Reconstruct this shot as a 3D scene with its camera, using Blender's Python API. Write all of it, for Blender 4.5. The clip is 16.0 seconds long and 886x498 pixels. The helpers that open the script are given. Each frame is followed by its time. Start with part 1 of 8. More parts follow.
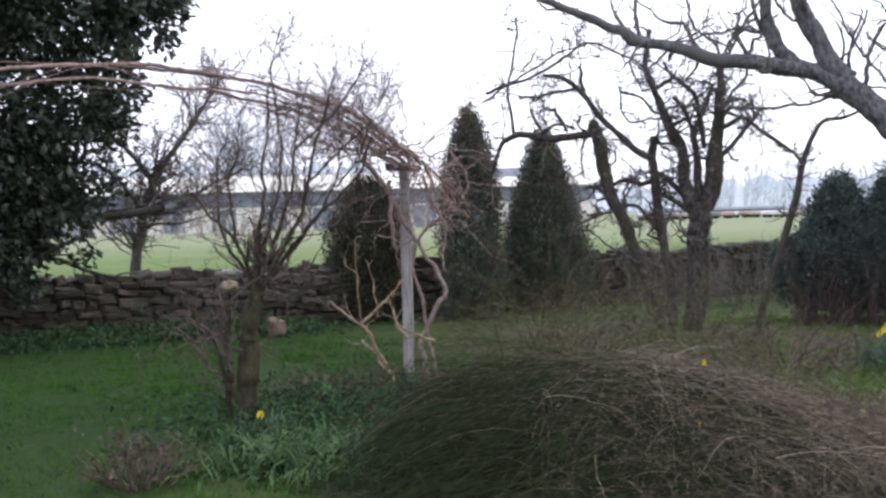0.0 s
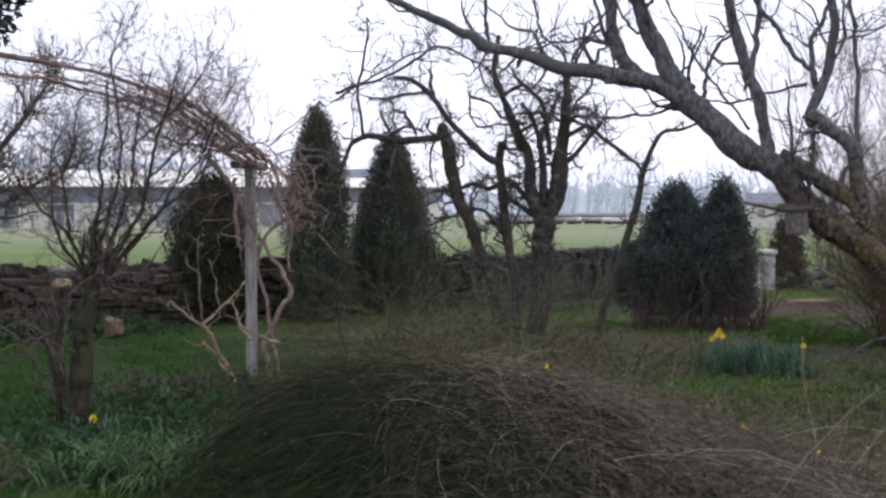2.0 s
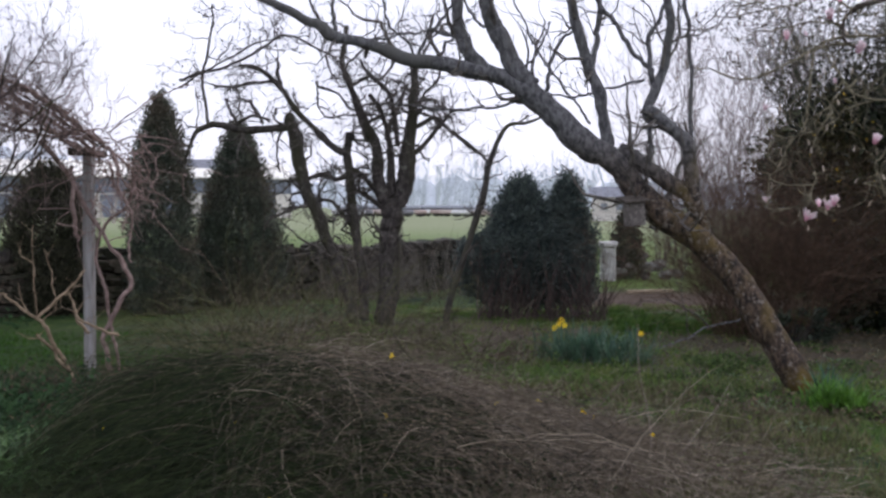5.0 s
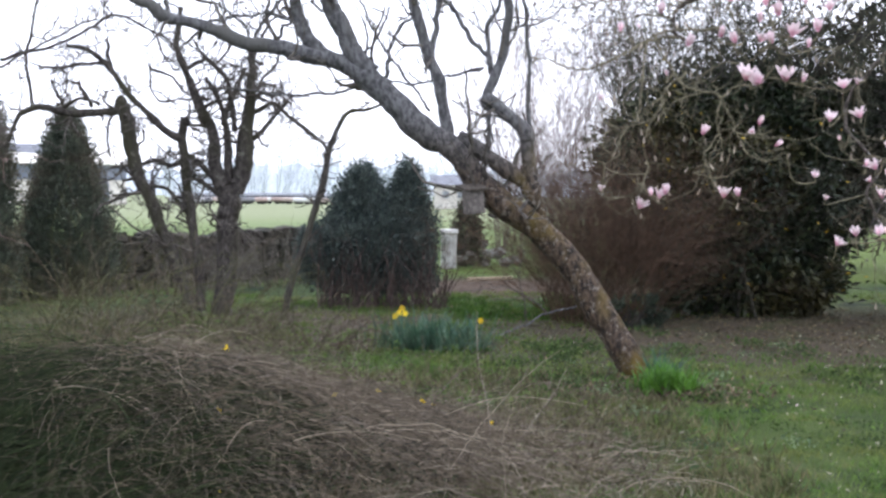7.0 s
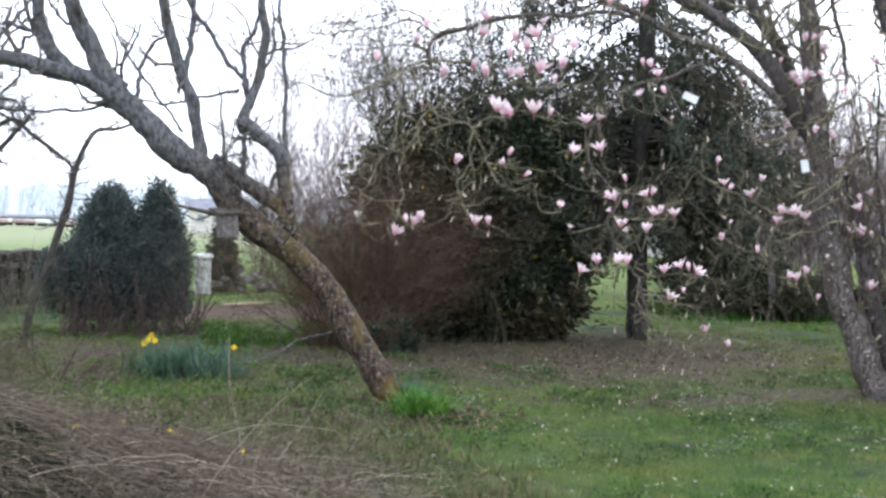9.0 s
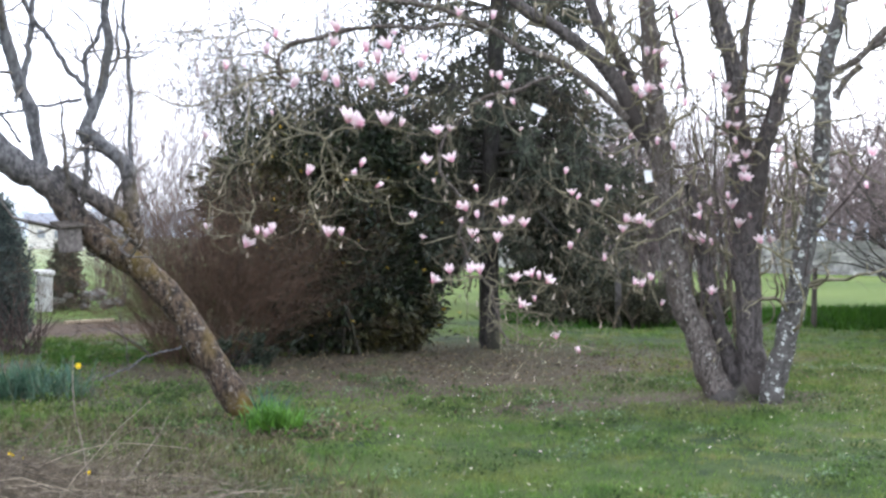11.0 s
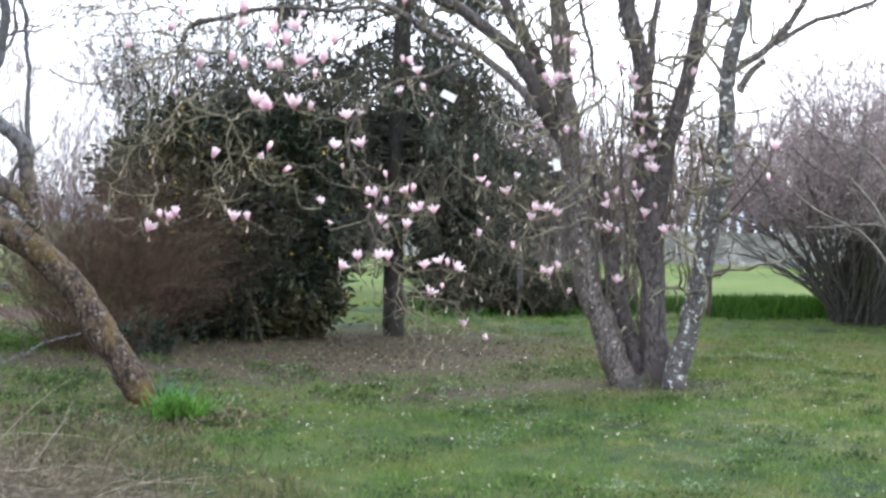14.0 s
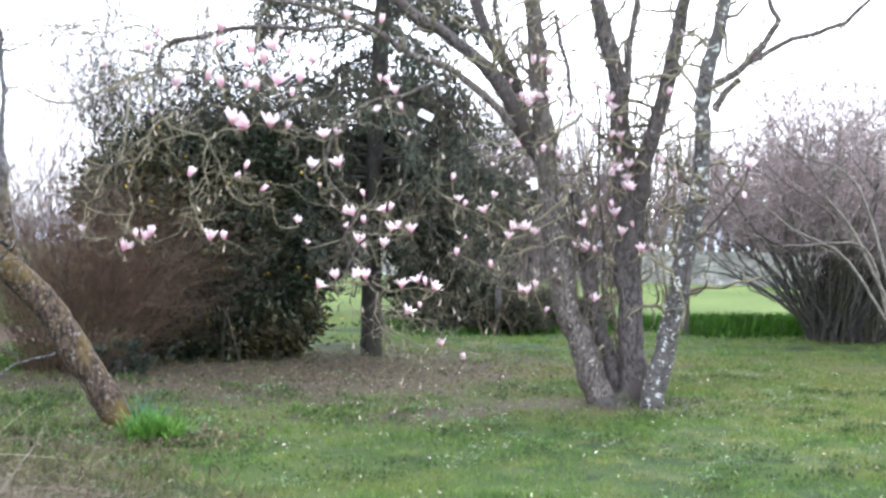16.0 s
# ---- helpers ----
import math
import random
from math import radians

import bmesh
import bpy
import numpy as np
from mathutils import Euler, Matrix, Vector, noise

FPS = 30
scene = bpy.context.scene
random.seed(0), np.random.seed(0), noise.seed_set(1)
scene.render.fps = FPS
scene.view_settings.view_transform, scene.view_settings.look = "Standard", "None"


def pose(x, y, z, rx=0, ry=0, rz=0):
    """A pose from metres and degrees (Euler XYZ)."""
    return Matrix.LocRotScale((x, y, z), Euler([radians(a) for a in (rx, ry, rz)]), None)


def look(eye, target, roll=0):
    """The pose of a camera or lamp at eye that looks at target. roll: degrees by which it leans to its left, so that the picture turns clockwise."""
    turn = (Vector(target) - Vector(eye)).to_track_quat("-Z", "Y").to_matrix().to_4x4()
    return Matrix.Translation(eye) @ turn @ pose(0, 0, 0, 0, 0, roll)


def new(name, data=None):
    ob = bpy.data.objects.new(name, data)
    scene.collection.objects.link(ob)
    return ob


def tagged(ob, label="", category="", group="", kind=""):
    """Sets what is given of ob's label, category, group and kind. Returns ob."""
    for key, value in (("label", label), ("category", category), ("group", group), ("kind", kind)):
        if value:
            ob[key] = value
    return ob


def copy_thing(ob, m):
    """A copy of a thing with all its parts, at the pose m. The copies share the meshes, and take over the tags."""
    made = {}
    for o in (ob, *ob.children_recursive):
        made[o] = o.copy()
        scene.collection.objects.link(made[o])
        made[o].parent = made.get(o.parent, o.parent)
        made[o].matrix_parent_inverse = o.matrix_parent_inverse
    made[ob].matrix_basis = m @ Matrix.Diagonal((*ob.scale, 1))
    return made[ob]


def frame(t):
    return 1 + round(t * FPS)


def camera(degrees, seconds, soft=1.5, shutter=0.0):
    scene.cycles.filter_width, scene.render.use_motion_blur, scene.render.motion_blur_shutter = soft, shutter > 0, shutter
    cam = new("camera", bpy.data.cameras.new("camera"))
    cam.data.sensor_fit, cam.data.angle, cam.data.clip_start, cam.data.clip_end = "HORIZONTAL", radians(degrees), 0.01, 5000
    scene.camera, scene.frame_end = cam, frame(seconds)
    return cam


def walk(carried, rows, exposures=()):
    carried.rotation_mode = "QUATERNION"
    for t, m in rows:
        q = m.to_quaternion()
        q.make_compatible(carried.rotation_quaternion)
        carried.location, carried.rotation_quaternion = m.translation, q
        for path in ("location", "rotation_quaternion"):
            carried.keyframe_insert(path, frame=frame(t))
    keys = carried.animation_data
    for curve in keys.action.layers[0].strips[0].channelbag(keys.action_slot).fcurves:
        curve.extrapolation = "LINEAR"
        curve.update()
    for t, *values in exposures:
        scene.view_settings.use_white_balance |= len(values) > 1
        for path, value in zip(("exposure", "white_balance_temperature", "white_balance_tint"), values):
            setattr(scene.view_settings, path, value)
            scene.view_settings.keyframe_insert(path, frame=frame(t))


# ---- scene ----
# ---- camera and walk ----
cam = camera(43.09, 16.0, soft=2.65, shutter=0.4)
PATH = [
    (0, look((-0.000, -0.000, 1.600), (-3.342, 9.419, 1.276), -1.47)),
    (0.5, look((-0.007, -0.006, 1.602), (-3.008, 9.526, 1.238), -0.94)),
    (1, look((-0.010, 0.083, 1.601), (-2.566, 9.744, 1.259), -0.41)),
    (1.5, look((-0.011, 0.067, 1.602), (-2.187, 9.821, 1.254), -0.06)),
    (2, look((-0.013, 0.069, 1.601), (-2.050, 9.853, 1.270), -0.18)),
    (2.5, look((-0.007, 0.092, 1.597), (-1.891, 9.906, 1.211), -0.27)),
    (3, look((-0.005, 0.073, 1.601), (-1.637, 9.930, 1.194), -0.01)),
    (3.2, look((-0.000, 0.080, 1.590), (-1.546, 9.949, 1.144), 0.06)),
    (5.3, look((0.015, 0.063, 1.585), (-0.530, 10.041, 1.190), -0.15)),
    (5.5, look((0.018, 0.125, 1.591), (-0.401, 10.108, 1.194), -0.41)),
    (6, look((0.030, 0.140, 1.588), (0.056, 10.128, 1.113), -0.28)),
    (6.5, look((0.024, 0.162, 1.582), (0.448, 10.143, 1.135), 0.33)),
    (7, look((0.037, 0.167, 1.584), (0.724, 10.131, 1.082), 0.38)),
    (7.5, look((0.050, 0.177, 1.590), (1.131, 10.111, 1.222), 0.81)),
    (8, look((0.056, 0.184, 1.583), (1.949, 9.994, 1.171), 1.05)),
    (8.5, look((0.057, 0.186, 1.583), (2.490, 9.880, 1.257), 1.31)),
    (9, look((0.059, 0.187, 1.580), (2.857, 9.784, 1.338), 1.25)),
    (9.5, look((0.071, 0.206, 1.579), (3.230, 9.692, 1.389), 1.21)),
    (10, look((0.079, 0.218, 1.571), (3.749, 9.519, 1.381), 1.35)),
    (10.2, look((0.080, 0.200, 1.577), (3.820, 9.472, 1.393), 1.08)),
    (12.5, look((0.013, 0.331, 1.540), (4.764, 9.130, 1.639), 1.45)),
    (13, look((0.046, 0.391, 1.541), (4.996, 9.079, 1.616), 1.52)),
    (13.5, look((-0.038, 0.293, 1.527), (4.962, 8.954, 1.527), 1.68)),
    (14, look((-0.009, 0.340, 1.547), (4.849, 9.078, 1.350), 1.38)),
    (14.5, look((-0.004, 0.337, 1.552), (4.812, 9.089, 1.102), 1.14)),
    (15, look((-0.002, 0.330, 1.537), (4.865, 9.064, 1.390), 1.90)),
    (15.5, look((0.004, 0.341, 1.540), (4.917, 9.049, 1.371), 1.51)),
    (16, look((0.007, 0.342, 1.539), (5.026, 8.992, 1.521), 1.26)),
]
walk(cam, PATH, exposures=[(0.0, 0.2, 6050, 19), (1.0, 0.0, 6050, 19), (3.0, -0.4, 6050, 20), (5.5, -0.3, 6050, 20), (6.5, 0.35, 6000, 17), (7.0, 0.55, 6000, 16), (8.0, 0.65, 5950, 14), (10.0, 0.85, 5950, 13), (13.0, 1.05, 5900, 14), (14.0, 1.03, 5900, 13), (14.5, 1.35, 5900, 13), (16.0, 1.4, 5900, 13)])

# ---- overcast daylight ----
SUN_ELEVATION, SUN_AZIMUTH = 38.0, 62.0
world = bpy.data.worlds.new("overcast_sky")
scene.world = world
world.use_nodes = True
wn, wl = world.node_tree.nodes, world.node_tree.links
wn.clear()
sky = wn.new("ShaderNodeTexSky")
sky.sky_type, sky.sun_disc = "NISHITA", False
sky.sun_elevation, sky.sun_rotation = radians(SUN_ELEVATION), radians(SUN_AZIMUTH)
sky.air_density, sky.dust_density = 1.0, 4.0
cloud = wn.new("ShaderNodeMix")
cloud.data_type = "RGBA"
cloud.inputs[0].default_value = 0.8
cloud.inputs[7].default_value = (13.0, 13.3, 13.9, 1)
wbg = wn.new("ShaderNodeBackground")
wbg.inputs["Strength"].default_value = 0.13
wout = wn.new("ShaderNodeOutputWorld")
wl.new(sky.outputs["Color"], cloud.inputs[6])
wl.new(cloud.outputs[2], wbg.inputs["Color"])
wl.new(wbg.outputs[0], wout.inputs["Surface"])

sun_data = bpy.data.lights.new("sun", "SUN")
sun_data.energy, sun_data.angle, sun_data.color = 0.8, radians(20), (1.0, 0.96, 0.88)
sun = new("sun", sun_data)
sun_way = Vector((math.sin(radians(SUN_AZIMUTH)) * math.cos(radians(SUN_ELEVATION)),
                  math.cos(radians(SUN_AZIMUTH)) * math.cos(radians(SUN_ELEVATION)), math.sin(radians(SUN_ELEVATION))))
sun.matrix_world = look(sun_way * 60, (0, 0, 0))


# ---- materials ----
def wire(nt, a, b):
    nt.links.new(a, b)


def noise_node(nt, vec, scale, detail=4.0, rough=0.6):
    n = nt.nodes.new("ShaderNodeTexNoise")
    n.inputs["Scale"].default_value, n.inputs["Detail"].default_value = scale, detail
    n.inputs["Roughness"].default_value = rough
    wire(nt, vec, n.inputs["Vector"])
    return n.outputs["Fac"]


def ranged(nt, value, a, b, c=0.0, d=1.0):
    n = nt.nodes.new("ShaderNodeMapRange")
    n.interpolation_type = "SMOOTHSTEP"
    for k, v in enumerate((a, b, c, d)):
        n.inputs[k + 1].default_value = v
    wire(nt, value, n.inputs[0])
    return n.outputs[0]


def mixed(nt, fac, a, b, blend="MIX"):
    n = nt.nodes.new("ShaderNodeMix")
    n.data_type, n.blend_type = "RGBA", blend
    for sock, v in ((n.inputs[0], fac), (n.inputs[6], a), (n.inputs[7], b)):
        if isinstance(v, tuple):
            sock.default_value = (*v, 1)
        elif isinstance(v, float):
            sock.default_value = v
        else:
            wire(nt, v, sock)
    return n.outputs[2]


def calc(nt, op, a, b=0.0):
    n = nt.nodes.new("ShaderNodeMath")
    n.operation = op
    for sock, v in ((n.inputs[0], a), (n.inputs[1], b)):
        if isinstance(v, float):
            sock.default_value = v
        else:
            wire(nt, v, sock)
    return n.outputs[0]


def surface(name, c1, c2, c3=None, scale=20.0, big=1.5, rough=0.8, bump=0.4, island=0.0, thin=0.0, spots=None, each=0.0, stretch=1.0, metal=0.0, patchy=0.58, tip=None, spot_scale=9.0, rise=(0.0, 0.055)):
    """c1 and c2 in fine grain, c3 in large patches; island: variation from piece to piece of a mesh; each: from object to object;
    thin: share of light that passes through; spots: colour of lichen; tip: one colour, or two in grain, that take over with height."""
    m = bpy.data.materials.new(name)
    m.use_nodes = True
    nt = m.node_tree
    bsdf = nt.nodes["Principled BSDF"]
    tc = nt.nodes.new("ShaderNodeTexCoord")
    vec = tc.outputs["Object"]
    if stretch != 1.0:
        mp = nt.nodes.new("ShaderNodeMapping")
        mp.inputs["Scale"].default_value = (1, 1, stretch)
        wire(nt, vec, mp.inputs["Vector"])
        vec = mp.outputs[0]
    fine = noise_node(nt, vec, scale)
    col = mixed(nt, ranged(nt, fine, 0.35, 0.65), c1, c2)
    if c3:
        col = mixed(nt, ranged(nt, noise_node(nt, vec, big, 3.0), 0.45, 0.65), col, c3)
    if spots:
        col = mixed(nt, ranged(nt, noise_node(nt, tc.outputs["Object"], spot_scale, 5.0, 0.65), patchy, patchy + 0.05), col, spots)
    if tip:
        xyz = nt.nodes.new("ShaderNodeSeparateXYZ")
        wire(nt, tc.outputs["Object"], xyz.inputs[0])
        col = mixed(nt, ranged(nt, xyz.outputs["Z"], *rise), col, tip if len(tip) == 3 else mixed(nt, ranged(nt, fine, 0.35, 0.65), tip[:3], tip[3:]))
    if island:
        g = nt.nodes.new("ShaderNodeNewGeometry")
        col = mixed(nt, 1.0, col, mixed(nt, g.outputs["Random Per Island"], (1 - island,) * 3, (1 + island, 1 + island, 1 + island * 0.7)), "MULTIPLY")
    if each:
        g = nt.nodes.new("ShaderNodeObjectInfo")
        col = mixed(nt, 1.0, col, mixed(nt, g.outputs["Random"], (1 - each,) * 3, (1 + each, 1 + each * 0.9, 1 + each * 0.7)), "MULTIPLY")
    wire(nt, col, bsdf.inputs["Base Color"])
    bsdf.inputs["Roughness"].default_value = rough
    bsdf.inputs["Metallic"].default_value = metal
    bsdf.inputs["Specular IOR Level"].default_value = 0.3
    if bump:
        b = nt.nodes.new("ShaderNodeBump")
        b.inputs["Strength"].default_value, b.inputs["Distance"].default_value = bump, 0.02
        wire(nt, fine, b.inputs["Height"])
        wire(nt, b.outputs[0], bsdf.inputs["Normal"])
    if thin:
        tr = nt.nodes.new("ShaderNodeBsdfTranslucent")
        wire(nt, col, tr.inputs["Color"])
        ms = nt.nodes.new("ShaderNodeMixShader")
        ms.inputs[0].default_value = thin
        wire(nt, bsdf.outputs[0], ms.inputs[1])
        wire(nt, tr.outputs[0], ms.inputs[2])
        wire(nt, ms.outputs[0], nt.nodes["Material Output"].inputs["Surface"])
    return m


def ground_material():
    m = bpy.data.materials.new("lawn_and_soil")
    m.use_nodes = True
    nt = m.node_tree
    bsdf = nt.nodes["Principled BSDF"]
    g = nt.nodes.new("ShaderNodeNewGeometry")
    pos = g.outputs["Position"]
    fine = noise_node(nt, pos, 16.0, 9.0, 0.78)
    mid = noise_node(nt, pos, 2.2, 5.0)
    wide = noise_node(nt, pos, 0.45, 3.0)
    grass = mixed(nt, ranged(nt, fine, 0.3, 0.7), (0.02, 0.045, 0.012), (0.058, 0.098, 0.027))
    clump = noise_node(nt, pos, 7.0, 4.0, 0.65)
    grass = mixed(nt, ranged(nt, clump, 0.42, 0.6), grass, (0.03, 0.052, 0.017))
    grass = mixed(nt, ranged(nt, wide, 0.4, 0.65), grass, (0.068, 0.1, 0.024))
    grass = mixed(nt, ranged(nt, mid, 0.5, 0.68), grass, (0.078, 0.1, 0.037))
    grass = mixed(nt, ranged(nt, noise_node(nt, pos, 1.3, 4.0), 0.53, 0.66), grass, (0.018, 0.036, 0.016))
    grass = mixed(nt, ranged(nt, noise_node(nt, pos, 0.8, 6.0, 0.7), 0.56, 0.64), grass, (0.105, 0.115, 0.03))
    straw = mixed(nt, ranged(nt, fine, 0.3, 0.7), (0.05, 0.06, 0.016), (0.115, 0.115, 0.04))
    soil = mixed(nt, ranged(nt, fine, 0.35, 0.65), (0.04, 0.034, 0.024), (0.125, 0.1, 0.07))

    def patch(cx, cy, rx, ry, soft=0.5):
        a = nt.nodes.new("ShaderNodeVectorMath")
        a.operation = "SUBTRACT"
        a.inputs[1].default_value = (cx, cy, 0)
        wire(nt, pos, a.inputs[0])
        b = nt.nodes.new("ShaderNodeVectorMath")
        b.operation = "MULTIPLY"
        b.inputs[1].default_value = (1 / rx, 1 / ry, 0)
        wire(nt, a.outputs[0], b.inputs[0])
        c = nt.nodes.new("ShaderNodeVectorMath")
        c.operation = "LENGTH"
        wire(nt, b.outputs[0], c.inputs[0])
        d = calc(nt, "ADD", c.outputs["Value"], calc(nt, "MULTIPLY", calc(nt, "SUBTRACT", mid, 0.5), 1.3))
        d = calc(nt, "ADD", d, calc(nt, "MULTIPLY", calc(nt, "SUBTRACT", fine, 0.5), 1.0))
        return ranged(nt, d, 1 - soft, 1 + soft, 1.0, 0.0)

    lush = patch(-7.5, 9.0, 4.6, 6.0, 0.5)
    grass = mixed(nt, lush, grass, mixed(nt, ranged(nt, fine, 0.3, 0.7), (0.011, 0.032, 0.004), (0.027, 0.068, 0.008)))
    grass = mixed(nt, patch(10.2, 9.6, 3.2, 2.8, 0.6), grass, straw)
    bare = calc(nt, "MULTIPLY", patch(5.0, 12.4, 4.8, 3.0), ranged(nt, mid, 0.3, 0.55, 0.35, 1.0))
    for q in ((2.1, 9.0, 1.05, 0.7, 0.35), (5.6, 9.4, 1.5, 0.45, 0.6), (-1.5, 6.9, 1.6, 1.5, 0.4), (-3.6, 9.2, 1.5, 1.3, 0.5), (7.3, 9.2, 1.0, 0.7, 0.5), (-1.0, 13.5, 3.5, 2.0, 0.6)):
        bare = calc(nt, "MAXIMUM", bare, patch(*q))
    col = mixed(nt, bare, grass, soil)
    tilled = mixed(nt, ranged(nt, fine, 0.35, 0.65), (0.045, 0.031, 0.021), (0.1, 0.07, 0.048))
    col = mixed(nt, patch(2.5, 18.9, 2.2, 2.1, 0.2), col, tilled)
    xyz = nt.nodes.new("ShaderNodeSeparateXYZ")
    wire(nt, pos, xyz.inputs[0])
    off = calc(nt, "SUBTRACT", xyz.outputs["Y"], calc(nt, "MULTIPLY", xyz.outputs["X"], 1.0))
    tone = ranged(nt, noise_node(nt, pos, 0.15, 5.0), 0.35, 0.7)
    field = mixed(nt, tone, (0.09, 0.15, 0.034), (0.14, 0.195, 0.055))
    meadow = mixed(nt, tone, (0.062, 0.105, 0.017), (0.105, 0.145, 0.03))
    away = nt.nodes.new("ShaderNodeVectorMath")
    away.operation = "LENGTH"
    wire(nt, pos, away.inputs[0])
    # field fades with distance: haze mixed into the pale winter grass colour
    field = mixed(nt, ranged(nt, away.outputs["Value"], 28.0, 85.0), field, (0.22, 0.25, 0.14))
    col = mixed(nt, ranged(nt, away.outputs["Value"], 20.0, 23.0), col, meadow)
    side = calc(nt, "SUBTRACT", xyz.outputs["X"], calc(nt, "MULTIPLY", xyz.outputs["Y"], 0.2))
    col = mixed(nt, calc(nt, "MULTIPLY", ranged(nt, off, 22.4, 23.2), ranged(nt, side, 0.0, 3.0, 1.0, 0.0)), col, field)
    wire(nt, col, bsdf.inputs["Base Color"])
    bsdf.inputs["Roughness"].default_value = 0.9
    bsdf.inputs["Specular IOR Level"].default_value = 0.2
    b = nt.nodes.new("ShaderNodeBump")
    b.inputs["Strength"].default_value, b.inputs["Distance"].default_value = 0.8, 0.04
    wire(nt, fine, b.inputs["Height"])
    wire(nt, b.outputs[0], bsdf.inputs["Normal"])
    return m


LAWN = ground_material()
STONE = surface("wall_stone", (0.047, 0.04, 0.033), (0.11, 0.093, 0.077), (0.04, 0.042, 0.03), scale=14, big=1.2, bump=0.8, each=0.45, island=0.35)
STONE_TAN = surface("tan_stone", (0.11, 0.08, 0.055), (0.2, 0.15, 0.1), scale=12, bump=0.6)
STONE_CORE = surface("wall_core", (0.035, 0.03, 0.025), (0.06, 0.05, 0.04), scale=10, bump=0.8)
STONE_GREY = surface("grey_stone", (0.12, 0.115, 0.105), (0.25, 0.24, 0.22), (0.1, 0.105, 0.08), scale=6, big=1.5, bump=0.5)
STONE_PALE = surface("pale_stone", (0.22, 0.215, 0.205), (0.42, 0.41, 0.395), (0.18, 0.18, 0.165), scale=3, big=0.6, island=0.25)
WHITEWASH = surface("whitewash", (0.5, 0.49, 0.47), (0.7, 0.69, 0.66), (0.3, 0.29, 0.26), scale=12, big=3)
BARK_GREY = surface("grey_bark", (0.06, 0.055, 0.052), (0.13, 0.12, 0.115), (0.09, 0.085, 0.06), scale=22, big=2.5, bump=0.9, stretch=0.4)
BARK_LICHEN = surface("lichened_bark", (0.036, 0.03, 0.026), (0.158, 0.135, 0.12), (0.08, 0.065, 0.054), scale=34, big=2.5, bump=0.9, spots=(0.42, 0.42, 0.39), stretch=0.5, patchy=0.6, spot_scale=24.0)
BARK_WHITENED = surface("whitened_bark", (0.032, 0.029, 0.027), (0.125, 0.117, 0.11), (0.09, 0.083, 0.077), scale=30, big=3.5, bump=0.9, spots=(0.56, 0.58, 0.55), stretch=0.9, patchy=0.57, spot_scale=15.0)
BARK_STEM_DARK = surface("dark_stem_bark", (0.03, 0.026, 0.025), (0.115, 0.1, 0.095), (0.06, 0.05, 0.045), scale=34, big=2.5, bump=0.9, spots=(0.36, 0.37, 0.35), stretch=0.5, patchy=0.65, spot_scale=16.0)
BARK_MOSS = surface("mossy_bark", tip=(0.05, 0.05, 0.053, 0.165, 0.163, 0.168), rise=(1.5, 2.35), c1=(0.013, 0.01, 0.008), c2=(0.098, 0.068, 0.045), c3=(0.13, 0.092, 0.019), scale=30, big=1.9, bump=1.0, stretch=0.5, spots=(0.18, 0.155, 0.13), patchy=0.57, spot_scale=26.0)
BARK_SLATE = surface("slate_bark", (0.05, 0.05, 0.054), (0.165, 0.163, 0.168), (0.1, 0.098, 0.092), scale=30, big=1.6, bump=0.9, stretch=0.5, spots=(0.2, 0.2, 0.19), patchy=0.7)
BARK_FRUIT = surface("fruit_tree_bark", (0.03, 0.026, 0.024), (0.095, 0.083, 0.075), (0.052, 0.05, 0.03), scale=26, big=1.8, bump=1.0, stretch=0.5, spots=(0.16, 0.16, 0.13), patchy=0.62)
BARK_CONIFER = surface("conifer_bark", (0.016, 0.014, 0.013), (0.045, 0.041, 0.038), (0.035, 0.034, 0.022), scale=26, big=2.5, bump=1.0, stretch=0.4)
BARK_OLIVE = surface("olive_bark", (0.018, 0.016, 0.01), (0.06, 0.052, 0.032), (0.062, 0.06, 0.02), scale=26, big=2.5, bump=1.0, stretch=0.5)
BARK_DARK = surface("dark_bark", (0.03, 0.027, 0.025), (0.075, 0.068, 0.06), (0.06, 0.06, 0.035), scale=22, big=2.5, bump=0.9, stretch=0.4)
TWIG_BROWN = surface("brown_twig", (0.042, 0.033, 0.024), (0.13, 0.103, 0.078), scale=15, bump=0.0, island=0.65)
TWIG_TAN = surface("tan_twig", (0.07, 0.058, 0.043), (0.19, 0.157, 0.12), scale=15, bump=0.0, island=0.55)
TWIG_GREY = surface("grey_twig", (0.095, 0.086, 0.076), (0.19, 0.17, 0.152), scale=15, bump=0.0, island=0.35)
TWIG_PLUM = surface("plum_twig", (0.1, 0.08, 0.08), (0.2, 0.16, 0.16), scale=12, bump=0.0, island=0.35)
TWIG_UMBER = surface("umber_twig", (0.06, 0.045, 0.043), (0.14, 0.105, 0.1), scale=12, bump=0.0, island=0.4)
STUB = surface("pruned_stub", (0.17, 0.125, 0.085), (0.34, 0.26, 0.185), scale=14, bump=0.3, island=0.3)
TWIG_OLIVE = surface("olive_twig", (0.045, 0.05, 0.02), (0.11, 0.112, 0.052), scale=12, bump=0.0, island=0.5)
TWIG_DARK = surface("dark_twig", (0.055, 0.049, 0.046), (0.13, 0.116, 0.107), scale=15, bump=0.0, island=0.35)
TWIG_MOSS = surface("mossy_twig", (0.092, 0.082, 0.056), (0.235, 0.21, 0.15), scale=9, bump=0.2, island=0.35)
TWIG_MAUVE = surface("mauve_twig", (0.2, 0.17, 0.17), (0.34, 0.28, 0.28), scale=4, bump=0.0, island=0.3)
TWIG_HAW = surface("hawthorn_twig", (0.165, 0.132, 0.135), (0.31, 0.252, 0.256), scale=4, bump=0.0, island=0.4)
